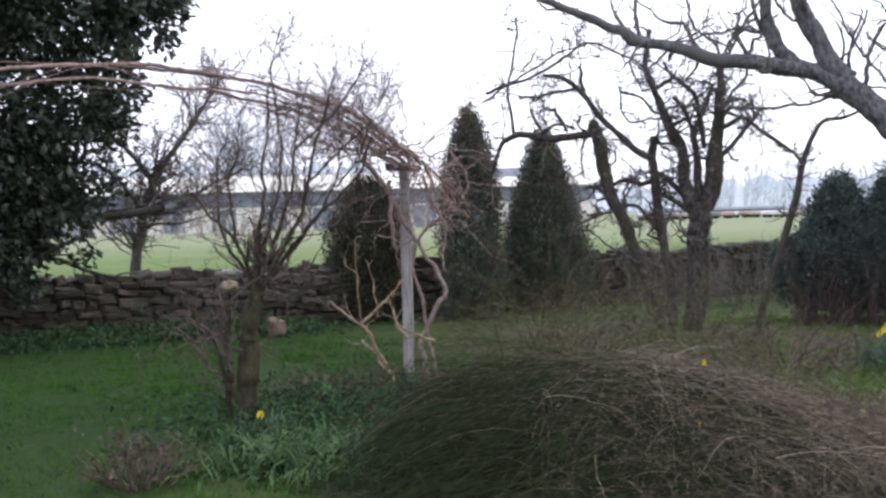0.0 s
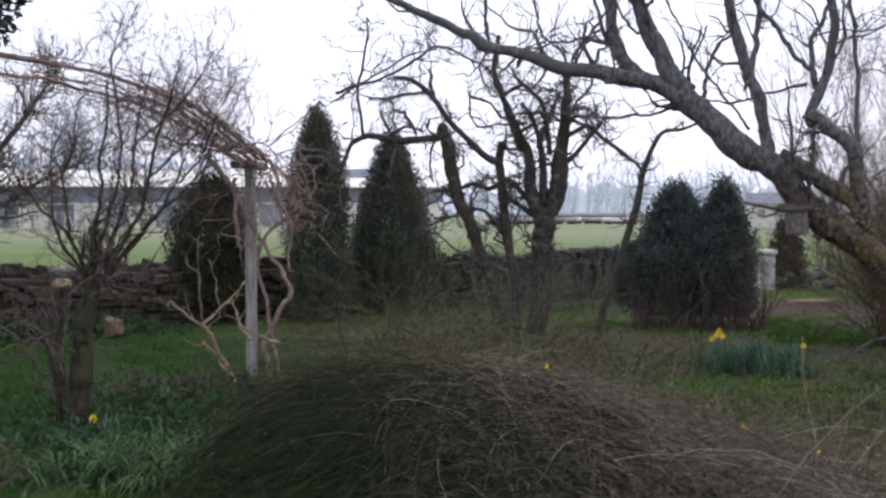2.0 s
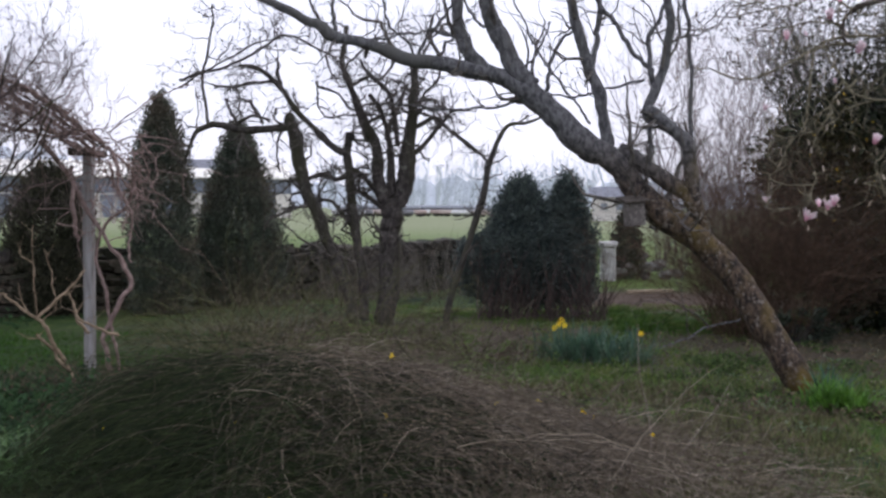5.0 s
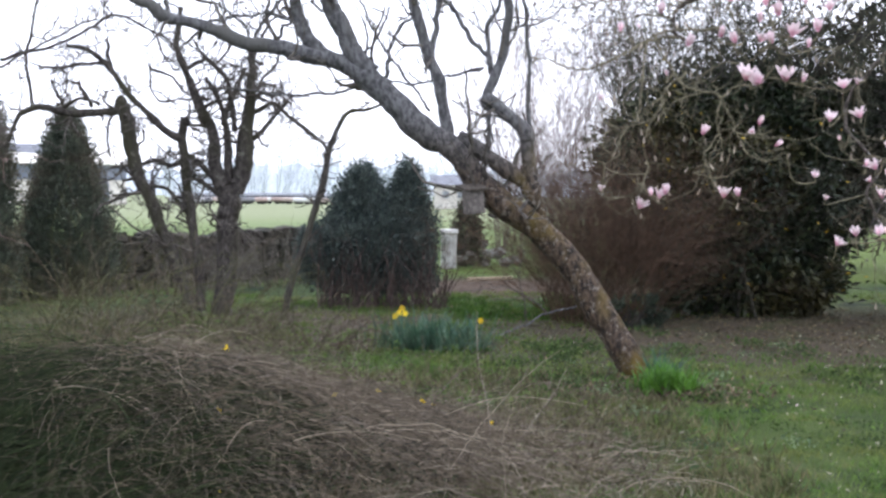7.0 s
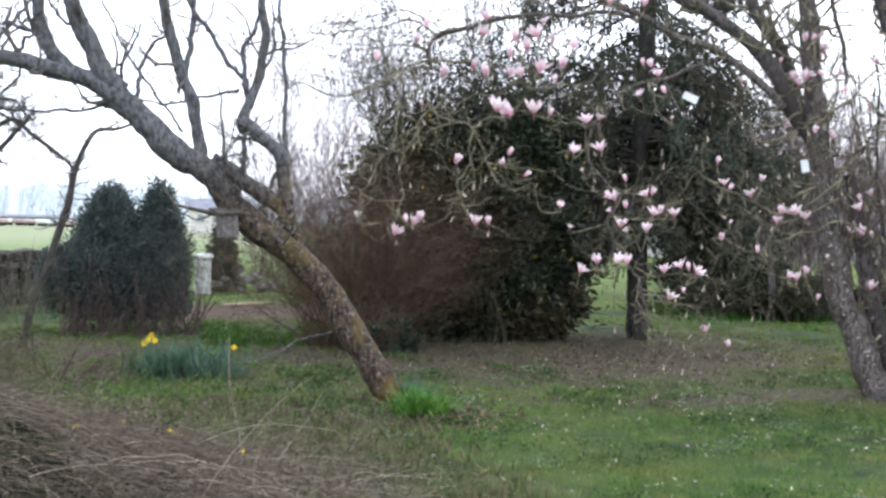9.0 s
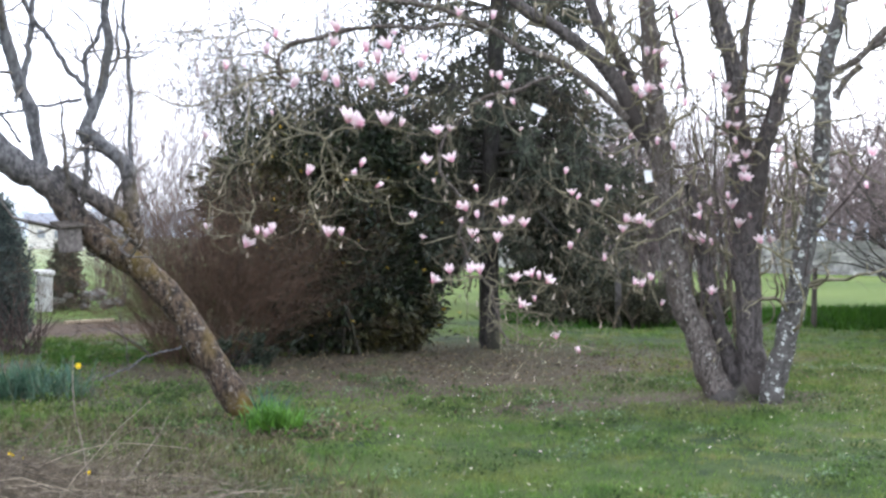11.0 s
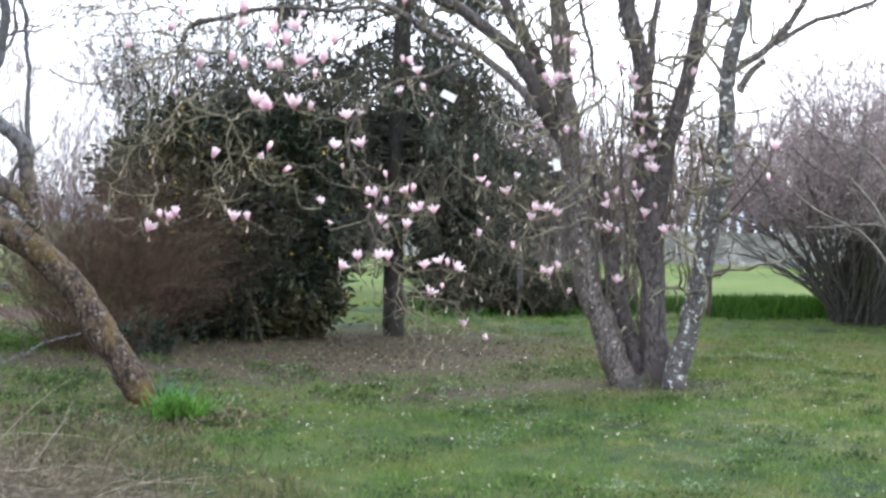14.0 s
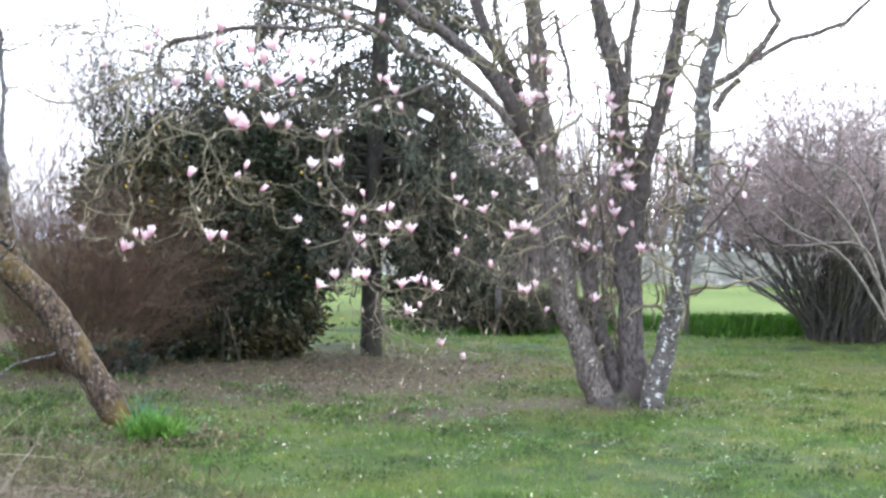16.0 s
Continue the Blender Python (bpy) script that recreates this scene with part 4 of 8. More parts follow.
fruit_limbs.append(limb([(-2.07, 14.14, 2.80), (-1.90, 14.17, 2.85), (-1.44, 14.22, 2.83), (-1.09, 14.25, 2.79), (-0.72, 14.27, 2.76)], 0.021, 0.011, knobs=0.08))
fruit_limbs.append(limb([(-4.13, 13.37, 3.07), (-3.86, 13.45, 3.16), (-3.53, 13.54, 3.28), (-3.19, 13.62, 3.47), (-2.94, 13.68, 3.63), (-2.64, 13.74, 3.55), (-2.30, 13.80, 3.36), (-2.17, 13.82, 3.24)], 0.022, 0.015, knobs=0.08))
fruit_limbs.append(limb([(-4.10, 13.27, 2.97), (-3.96, 13.31, 3.08), (-3.57, 13.42, 3.30), (-3.23, 13.51, 3.51), (-2.89, 13.59, 3.61)], 0.018, 0.011, knobs=0.08))
fruit_limbs.append(limb([(-2.22, 14.42, 3.08), (-1.97, 14.46, 3.22), (-1.76, 14.49, 3.07), (-1.69, 14.49, 2.86)], 0.022, 0.012, knobs=0.14))
fruit_limbs.append(limb([(-2.26, 14.42, 3.37), (-2.04, 14.45, 3.58), (-1.90, 14.47, 3.72), (-1.65, 14.50, 3.79)], 0.022, 0.012, knobs=0.14))
fruit_limbs.append(limb([(-1.86, 14.47, 3.15), (-1.68, 14.49, 3.36), (-1.72, 14.49, 3.65), (-1.79, 14.48, 3.94)], 0.020, 0.011, knobs=0.14))
fruit_limbs = [(P, R * 0.88) for P, R in fruit_limbs]
bare_tree("fruit_tree", (-1.75, 14.45, 0), "crooked pollarded fruit tree with knobby dark bare branches", fruit_limbs, BARK_FRUIT, TWIG_DARK, (7.5, 0.3, 1.1), (5, 0.12, 0.45), (2, 0.06, 0.18), wig=0.55, angle=(35, 85), bias=(0, 0, 0.1), min_r=0.0042)

# crooked sapling by the clipped shrub
bare_tree("sapling", (-0.99, 14.09, 0), "thin crooked sapling beside the clipped evergreen shrub",
          [limb([(-0.99, 14.09, -0.06), (-0.85, 14.10, 0.55), (-0.65, 14.11, 1.18), (-0.49, 14.12, 1.68), (-0.43, 14.12, 2.06)], 0.05, 0.04, knobs=0.1),
           limb([(-0.43, 14.12, 2.06), (-0.31, 14.12, 2.38), (-0.18, 14.12, 2.57), (0.05, 14.12, 2.60), (0.29, 14.12, 2.69)], 0.035, 0.015),
           limb([(-0.43, 14.12, 2.10), (-0.59, 14.11, 2.27), (-0.87, 14.10, 2.52)], 0.02, 0.01)], BARK_DARK, TWIG_DARK, (7, 0.2, 0.6), (4, 0.1, 0.3))

# small vase-shaped tree on the lawn
vase = []
vase.append(limb([(-4.36, 7.58, -0.16), (-4.34, 7.60, 0.08), (-4.32, 7.61, 0.36), (-4.31, 7.62, 0.64), (-4.28, 7.63, 0.86), (-4.24, 7.65, 1.05), (-4.22, 7.66, 1.14)], 0.092, 0.056, knobs=0.1))
vase.append(limb([(-4.47, 7.52, -0.07), (-4.46, 7.53, 0.17), (-4.48, 7.52, 0.41), (-4.53, 7.49, 0.63), (-4.61, 7.44, 0.81), (-4.68, 7.39, 0.92)], 0.027, 0.011, knobs=0.1))
vase.append(limb([(-4.25, 7.65, 1.02), (-4.29, 7.59, 1.23), (-4.32, 7.54, 1.37), (-4.41, 7.46, 1.53), (-4.51, 7.36, 1.68), (-4.60, 7.26, 1.85)], 0.018, 0.006, knobs=0.1))
vase.append(limb([(-4.24, 7.65, 1.06), (-4.24, 7.66, 1.32), (-4.21, 7.67, 1.53), (-4.18, 7.69, 1.75), (-4.19, 7.68, 1.97), (-4.15, 7.70, 2.27), (-4.11, 7.72, 2.62)], 0.024, 0.006, knobs=0.1))
vase.append(limb([(-4.22, 7.67, 1.06), (-4.15, 7.75, 1.36), (-4.10, 7.83, 1.57), (-4.05, 7.90, 1.84), (-4.04, 7.95, 2.10), (-4.01, 8.01, 2.42), (-3.97, 8.08, 2.69)], 0.021, 0.006, knobs=0.1))
vase.append(limb([(-4.20, 7.68, 1.07), (-4.03, 7.77, 1.31), (-3.91, 7.83, 1.48), (-3.78, 7.89, 1.65), (-3.70, 7.93, 1.83), (-3.63, 7.96, 2.02)], 0.020, 0.006, knobs=0.1))
vase.append(limb([(-4.28, 7.63, 1.15), (-4.45, 7.60, 1.43), (-4.54, 7.62, 1.72), (-4.58, 7.67, 1.98), (-4.53, 7.77, 2.25)], 0.015, 0.006, knobs=0.1))
vase.append(limb([(-4.19, 7.68, 1.09), (-4.04, 7.72, 1.36), (-3.90, 7.74, 1.61), (-3.82, 7.73, 1.87), (-3.73, 7.73, 2.17), (-3.63, 7.73, 2.46), (-3.57, 7.71, 2.71)], 0.021, 0.006, knobs=0.1))
vase.append(limb([(-4.24, 7.66, 1.10), (-4.20, 7.74, 1.45), (-4.15, 7.84, 1.75), (-4.14, 7.91, 2.06), (-4.18, 7.95, 2.42), (-4.23, 7.99, 2.78), (-4.21, 8.07, 3.06)], 0.018, 0.005, knobs=0.1))
vase.append(limb([(-4.27, 7.63, 1.12), (-4.33, 7.55, 1.37), (-4.34, 7.48, 1.58), (-4.34, 7.43, 1.84), (-4.24, 7.42, 2.13), (-4.18, 7.40, 2.42)], 0.015, 0.005, knobs=0.1))
vase.append(limb([(-4.18, 7.68, 1.10), (-3.99, 7.85, 1.39), (-3.86, 7.96, 1.61), (-3.72, 8.09, 1.76), (-3.58, 8.20, 1.96), (-3.51, 8.29, 2.23)], 0.017, 0.005, knobs=0.1))
vase.append(limb([(-4.08, 8.02, 2.11), (-3.92, 8.10, 2.28), (-3.75, 8.18, 2.46), (-3.62, 8.24, 2.68), (-3.53, 8.28, 2.86)], 0.011, 0.005, knobs=0.1))
vase.append(limb([(-3.85, 7.80, 1.87), (-3.63, 7.90, 2.08), (-3.47, 7.98, 2.25), (-3.31, 8.05, 2.38)], 0.011, 0.005, knobs=0.1))
vase.append(limb([(-3.76, 8.06, 1.83), (-3.60, 8.14, 2.00), (-3.51, 8.18, 2.27), (-3.38, 8.23, 2.58)], 0.010, 0.004, knobs=0.1))
vase.append(limb([(-4.36, 7.56, 0.12), (-4.42, 7.50, 0.42), (-4.43, 7.49, 0.68), (-4.41, 7.50, 0.92), (-4.40, 7.51, 1.03)], 0.032, 0.03, knobs=0.12))
small_tree, _ = bare_tree("small_tree", (-4.32, 7.55, 0), "small vase-shaped bare tree with a mossy trunk", vase, BARK_OLIVE, TWIG_UMBER, (10, 0.3, 1.0), (6, 0.12, 0.45), (3, 0.06, 0.2), bias=(0, 0, 0.09), wig=0.3, angle=(20, 70), min_r=0.002, trunk_from=0.9)
part("cut_stub", rock((-4.40, 7.50, 1.05), 0.07, 0.5), STUB, small_tree, "pale swollen cut end of a stem")

# bare tree behind the wall
back_tree = []
back_tree.append(limb([(-10.03, 14.34, -0.06), (-10.01, 14.36, 0.92), (-9.89, 14.44, 1.69), (-9.73, 14.54, 2.28)], 0.09, 0.07, knobs=0.08))
back_tree.append(limb([(-9.73, 14.54, 2.28), (-9.41, 14.76, 2.79), (-9.11, 14.94, 3.30), (-8.96, 15.04, 3.64)], 0.05, 0.02))
back_tree.append(limb([(-9.77, 14.52, 2.19), (-10.03, 14.34, 2.62), (-10.29, 14.16, 2.88)], 0.05, 0.02))
back_tree.append(limb([(-9.81, 14.25, 1.64), (-9.40, 14.53, 1.76), (-8.97, 14.80, 2.09), (-8.52, 15.05, 2.33)], 0.04, 0.015))
back_tree.append(limb([(-9.92, 14.42, 1.77), (-10.17, 14.24, 2.20), (-10.43, 14.05, 2.46)], 0.04, 0.02))
bare_tree("roadside_tree", (-10.03, 14.34, 0), "bare spreading thorn tree standing behind the stone wall", back_tree, BARK_GREY, TWIG_DARK, (18, 0.4, 1.6), (7, 0.2, 0.6), (2, 0.1, 0.3), wig=0.38, min_r=0.0055)


def leafy_mass(n, blobs, size, wide, inner=0.35, rough=0.35, hang=(0, 0, 0)):
    """Leaves in clumps over the outer shells of ellipsoids (centre, radii)."""
    geos = []
    total = sum(b[1][0] * b[1][1] + b[1][2] * b[1][0] for b in blobs)
    for c, r in blobs:
        k = int(n * (r[0] * r[1] + r[2] * r[0]) / total)
        clumps = unit(rng.normal(0, 1, (max(8, k // 45), 3)))
        rad = rng.uniform(inner, 1.0, len(clumps)) ** 0.5 * rng.uniform(1 - rough, 1 + rough * 0.35, len(clumps))
        cc = clumps * rad[:, None]
        pick = rng.integers(0, len(cc), k)
        p = cc[pick] * np.array(r) + rng.normal(0, 1, (k, 3)) * (np.mean(r) * 0.13)
        p = p + np.array(c)
        out = unit(cc[pick] * np.array(r)) + np.array(hang)
        keep = p[:, 2] > 0.03
        geos.append(leaves(p[keep], size, wide, out[keep]))
    return joined(*geos)


def shrub(name, base, label, blobs, n, size, wide, leaf, bark, stems=30, category="shrub", height=1.5, spread=0.5, hang=(0, 0, 0), inner=0.35, rough=0.35):
    t = thing(name, base, label, category)
    part("foliage", leafy_mass(n, blobs, size, wide, hang=hang, inner=inner, rough=rough), leaf, t)["kind"] = "stuff"
    b = np.array(base, float)
    start = b + np.stack([rng.normal(0, spread * 0.4, stems), rng.normal(0, spread * 0.3, stems), np.zeros(stems)], 1)
    P, R = grow(start, rng.normal(0, 0.25, (stems, 3)) + [0, 0, 1], height * rng.uniform(0.6, 1.1, stems), rng.uniform(0.012, 0.035, stems), 8, 0.15)
    s, w, L, r = spawn(P, R, 8, 0.2, 1.0, (25, 70), (0.2 * height, 0.5 * height), 0.5, 0.004)
    Q, S = grow(s, w, L, r, 6, 0.2)
    part("stem_mass", joined(tubes(P, R, 5), tubes(Q, S, 4)), bark, t)["kind"] = "stuff"
    return t


# big evergreen at the lawn's left side
holly = thing("holly_tree", (-10.4, 10.6, 0), "large dark evergreen holly tree overhanging the wall", "tree")
P, R = limb([(-10.4, 10.6, 0), (-10.5, 10.6, 2.0), (-10.3, 10.8, 4.5), (-10.4, 10.6, 7.0)], 0.25, 0.08)
part("trunk", tubes(P, R, 10), BARK_DARK, holly, smooth=True)
low = limb([(-10.45, 10.62, 1.55), (-10.0, 11.1, 1.66), (-9.54, 11.57, 1.67), (-9.12, 11.91, 1.64), (-8.68, 12.24, 1.68), (-8.27, 12.52, 1.76)], 0.08, 0.045)
part("limb", tubes(*low, 9), BARK_DARK, holly, smooth=True)
q, w, L, r = spawn(*low, 26, 0.35, 1.0, (30, 80), (0.4, 1.3), 0.35, 0.008)
Q, S = grow(q, w, L, np.minimum(r, 0.016), 8, 0.32, (0, 0, 0.05))
part("limb_twig_mass", tubes(Q, S, 4), TWIG_DARK, holly)["kind"] = "stuff"
s, w, L, r = spawn(P, R, 40, 0.15, 1.0, (55, 95), (1.2, 2.6), 0.3, 0.02)
Q, S = grow(s, w, L, r, 8, 0.15, (0, 0, -0.03))
s, w, L, r = spawn(Q, S, 6, 0.2, 1.0, (30, 70), (0.3, 0.9), 0.5, 0.006)
Q2, S2 = grow(s, w, L, r, 6, 0.2)
part("bough_mass", joined(tubes(Q, S, 5), tubes(Q2, S2, 4)), BARK_DARK, holly)["kind"] = "stuff"
part("crown", leafy_mass(44000, [((-9.6, 11.0, 3.0), (1.3, 1.5, 1.9)), ((-8.9, 11.3, 4.6), (1.3, 1.4, 1.2)), ((-10.4, 10.7, 5.4), (2.2, 2.0, 2.0)), ((-9.3, 11.2, 1.9), (0.9, 1.0, 1.0)), ((-8.0, 11.6, 4.4), (0.7, 0.9, 0.8)), ((-8.5, 11.4, 3.1), (0.65, 0.8, 0.8)), ((-10.3, 10.6, 1.6), (0.9, 1.0, 0.9)), ((-9.7, 11.0, 1.5), (0.9, 0.9, 0.8)), ((-9.9, 10.9, 2.1), (0.9, 0.9, 1.0))], 0.12, 0.55, inner=0.02, rough=0.25), LEAF_HOLLY, holly)["kind"] = "stuff"


# columnar cypresses in front of the wall
def cypress(base, h, r, label, material, cone=2.2):
    t = thing("cypress", base, label, "conifer", "cypresses along the garden wall")
    b = np.array(base, float)
    P, R = limb([b, b + [0, 0, h * 0.5], b + [0.02, 0, h * 0.9]], 0.06, 0.015)
    part("trunk", tubes(P, R, 6), BARK_DARK, t)
    n = int(27000 * h * r)
    k = n // 34
    ch = rng.uniform(0.02, 1, k)
    prof = np.clip(1.25 * (1 - ch ** cone) ** 0.75, 0.05, 1) * np.clip(0.75 + ch * 2.0, 0, 1)
    ca = rng.uniform(0, 2 * np.pi, k)
    cr = prof * r * rng.uniform(0.55, 1.05, k)
    cc = b + np.stack([np.cos(ca) * cr, np.sin(ca) * cr, ch * h], 1)
    pick = rng.integers(0, k, n)
    p = cc[pick] + rng.normal(0, 0.06, (n, 3)) * [1, 1, 2.0]
    out = np.stack([np.cos(ca[pick]) * 0.6, np.sin(ca[pick]) * 0.6, np.full(n, 1.3)], 1)
    part("crown", leaves(p, 0.058, 0.36, out), material, t)["kind"] = "stuff"


cypress((-6.77, 15.68, 0), 2.0, 0.6, "short dark brownish cypress against the wall", SPRAY_SHADE, 3.5)
cypress((-5.16, 15.81, 0), 2.95, 0.43, "tall narrow cypress with browned sprays", SPRAY_OLIVE, 2.4)
cypress((-4.37, 17.14, 0), 2.65, 0.64, "broad conical green cypress beside the wall", SPRAY_OLIVE, 1.5)

# clipped double-topped evergreen
def spray_cone(b, h, r, n, size=0.11):
    """Upright sprays over a pointed column."""
    k = n // 30
    ch = rng.uniform(0.02, 1, k)
    prof = np.clip(1.25 * (1 - ch ** 2.2) ** 0.75, 0.06, 1)
    ca = rng.uniform(0, 2 * np.pi, k)
    cr = prof * r * rng.uniform(0.5, 1.08, k)
    cc = np.array(b) + np.stack([np.cos(ca) * cr, np.sin(ca) * cr, ch * h], 1)
    pick = rng.integers(0, k, n)
    p = cc[pick] + rng.normal(0, 0.06, (n, 3)) * [1, 1, 1.6]
    out = np.stack([np.cos(ca[pick]) * 0.8, np.sin(ca[pick]) * 0.8, np.full(n, 0.9)], 1)
    return leaves(p, size, 0.4, out)


ever = thing("evergreen_shrub", (0.35, 16.0, 0), "dark bluish double-topped evergreen shrub with bare lower stems", "shrub")
part("crown", spray_cone((-0.02, 16.0, 0.2), 1.66, 0.48, 26000, 0.06), SPRAY_BLUE, ever)["kind"] = "stuff"
part("crown", spray_cone((0.63, 16.0, 0.2), 1.66, 0.36, 20000, 0.06), SPRAY_BLUE, ever)["kind"] = "stuff"
part("crown", leafy_mass(34000, [((0.2, 15.9, 0.8), (0.85, 0.55, 0.55)), ((-0.5, 15.9, 0.7), (0.4, 0.45, 0.5))], 0.058, 0.35, hang=(0, 0, 0.6), inner=0.5), SPRAY_BLUE, ever)["kind"] = "stuff"
st = np.array([0.3, 15.7, 0]) + np.stack([rng.uniform(-0.9, 0.85, 230), rng.uniform(-0.4, 0.1, 230), np.zeros(230)], 1)
P, R = grow(st, rng.normal(0, 0.3, (230, 3)) + [0, -0.1, 1], rng.uniform(0.4, 1.25, 230), rng.uniform(0.004, 0.01, 230), 7, 0.15)
part("stem_mass", tubes(P, R, 4), TWIG_UMBER, ever)["kind"] = "stuff"
sc = np.array([2.20, 24.20, 0])
small = thing("small_conifer", tuple(sc), "small narrow conifer beside the white pier", "conifer")
part("trunk", tubes(np.array([[sc, sc + [0, 0, 0.5], sc + [0.01, 0, 1.1]]]), np.array([[0.035, 0.025, 0.01]]), 6), BARK_DARK, small)
part("crown", spray_cone(tuple(sc + [0, 0, 0.05]), 1.3, 0.25, 4500, 0.08), SPRAY_DARK, small)["kind"] = "stuff"

# white pier, rubble heap and earth bed beyond the lawn
px, py = 1.80, 23.68
solo("white_pier", joined(box((px - 0.17, py - 0.2, -0.02), (px + 0.14, py + 0.2, 0.72), 0.01, bevel=0.03), box((px - 0.21, py - 0.24, 0.72), (px + 0.17, py + 0.24, 0.82), 0.01, bevel=0.02)), WHITEWASH,
     "whitewashed stone pier at the end of the wall", "pier")
for k in range(15):
    hx, hy = px + 0.85 + rng.normal(0, 0.35), py + 0.6 + rng.normal(0, 0.25)
    hz = max(0.0, 0.45 - 0.5 * abs(hx - px - 0.85)) * rng.uniform(0, 1)
    sz = rng.uniform(0.08, 0.16)
    solo("rubble_stone", rock((hx, hy, hz - 0.02), sz), STONE_GREY, "rough grey stone in a heap", "stone", group="rubble heap")
g = turned(box((-0.45, -0.05, 0.0), (0.45, 0.05, 0.06), 0.004, bevel=0.01), Matrix.Translation((2.3, 20.46, 0.0)) @ Matrix.Rotation(radians(22), 4, "Z"))
solo("edging_board", g, TIMBER_PALE, "pale timber board edging the earth bed", "board")

# red-twigged shrub
def twig_shrub(name, base, label, n, h, spread, material, r=0.008, lean=0.35, twigs=6, category="shrub", bias=(0, 0, 0.06), wig=0.09, tw=(0.15, 0.4)):
    t = thing(name, base, label, category)
    b = np.array(base, float)
    a = rng.uniform(0, 2 * np.pi, n)
    q = np.sqrt(rng.uniform(0, 1, n))
    start = b + np.stack([np.cos(a) * q * spread * 0.45, np.sin(a) * q * spread * 0.4, np.zeros(n)], 1)
    way = np.stack([np.cos(a) * q * lean * 2, np.sin(a) * q * lean * 2, np.ones(n)], 1) + rng.normal(0, 0.12, (n, 3))
    P, R = grow(start, way, h * rng.uniform(0.65, 1.1, n), r * rng.uniform(0.6, 1.4, n), 8, wig, bias)
    part("stem_mass", tubes(P, R, 4), material, t)["kind"] = "stuff"
    s, w, L, rr = spawn(P, R, twigs, 0.25, 1.0, (15, 50), (tw[0] * h, tw[1] * h), 0.6, r * 0.35)
    Q, S = grow(s, w, L, rr, 5, wig, bias)
    part("twig_mass", tubes(Q, S, 3), material, t)["kind"] = "stuff"
    return t


twig_shrub("dogwood", (2.97, 13.9, 0), "dense leafless dogwood shrub with dull red twigs", 620, 2.6, 1.45, TWIG_RED, 0.003, 0.19, 18, wig=0.25, tw=(0.1, 0.38), bias=(0, 0, 0.0))

# laurel
lx, ly = 4.80, 13.84
shrub("laurel", (lx, ly + 0.6, 0), "huge dark glossy laurel bush with a few yellowed leaves",
      [((lx - 0.4, ly + 0.9, 1.4), (1.35, 1.1, 1.4)), ((lx + 0.55, ly + 0.8, 1.2), (1.0, 0.9, 1.2)), ((lx - 0.2, ly + 1.2, 2.3), (1.25, 1.1, 0.85)), ((lx + 0.5, ly + 0.9, 2.3), (0.95, 1.0, 0.9)), ((lx - 1.0, ly + 1.2, 2.0), (0.8, 0.8, 0.8)), ((lx + 0.1, ly + 1.3, 2.75), (0.8, 0.7, 0.45)), ((lx + 0.9, ly + 1.2, 2.7), (0.6, 0.7, 0.8)), ((lx + 0.2, ly + 0.8, 0.45), (1.5, 0.75, 0.5)), ((lx + 1.0, ly + 0.7, 0.4), (0.55, 0.5, 0.4))],
      62000, 0.11, 0.42, LEAF_LAUREL, BARK_DARK, 12, height=2.6, spread=0.7, rough=0.5, inner=0.2)
st = np.stack([rng.uniform(lx - 1.3, lx + 1.3, 140), rng.uniform(ly + 0.7, ly + 1.9, 140), rng.uniform(2.0, 3.0, 140)], 1)
P, R = grow(st, rng.normal(0, 0.4, (140, 3)) + [0, 0, 1], rng.uniform(0.8, 2.7, 140), rng.uniform(0.006, 0.014, 140), 9, 0.14, (0, 0, 0.05))
s, w, L, r = spawn(P, R, 12, 0.1, 1.0, (30, 80), (0.25, 0.9), 0.5, 0.004)
Q, S = grow(s, w, L, r, 6, 0.2, (0, 0, 0.02))
part("upper_twig_mass", joined(tubes(P, R, 4), tubes(Q, S, 3)), BARK_DARK, bpy.data.objects["laurel"])["kind"] = "stuff"
c = Q[:, 1:].reshape(-1, 3)
c = c[rng.uniform(0, 1, len(c)) < 0.72 - 0.15 * (c[:, 2] - 2.5)]
c = np.repeat(c, 2, 0) + rng.normal(0, 0.04, (len(c) * 2, 3))
part("upper_foliage", leaves(c, 0.062, 0.42), LEAF_LAUREL, bpy.data.objects["laurel"])["kind"] = "stuff"
part("yellowed_foliage", leaves(np.array([lx, ly + 0.1, 1.5]) + rng.normal(0, 1, (60, 3)) * [0.9, 0.2, 0.8] + [0, 0, 0.3], 0.07, 0.45), LEAF_YELLOW, bpy.data.objects["laurel"])["kind"] = "stuff"

shrub("low_evergreen", (3.2, 13.1, 0), "low dark evergreen plant at the dogwood's foot", [((3.2, 13.1, 0.16), (0.3, 0.22, 0.2)), ((3.45, 13.15, 0.1), (0.2, 0.2, 0.13))], 900, 0.07, 0.5, LEAF_HOLLY, BARK_DARK, 8, "plant", 0.25, 0.3)

# tall conifer with drooping boughs
kx, ky = 7.10, 14.49
conifer = thing("tall_conifer", (kx, ky, 0), "tall dark conifer with a straight trunk and drooping boughs", "conifer")
P, R = limb([(kx, ky, -0.08), (kx - 0.02, ky, 2.5), (kx + 0.05, ky, 5.5), (kx, ky, 9.5)], 0.15, 0.08, knobs=0.04)
part("trunk", gnarled(tubes(P, R, 12), 0.012, 0.4), BARK_CONIFER, conifer, smooth=True)
s, w, L, r = spawn(P, R, 175, 0.28, 1.0, (60, 95), (1.3, 3.1), 0.2, 0.012)
r = np.minimum(r, 0.03)
u = rng.uniform(2.3, 4.6, 46)
t0 = rng.uniform(0, 2 * np.pi, 46)
u[20:] = rng.uniform(1.7, 3.0, 26)
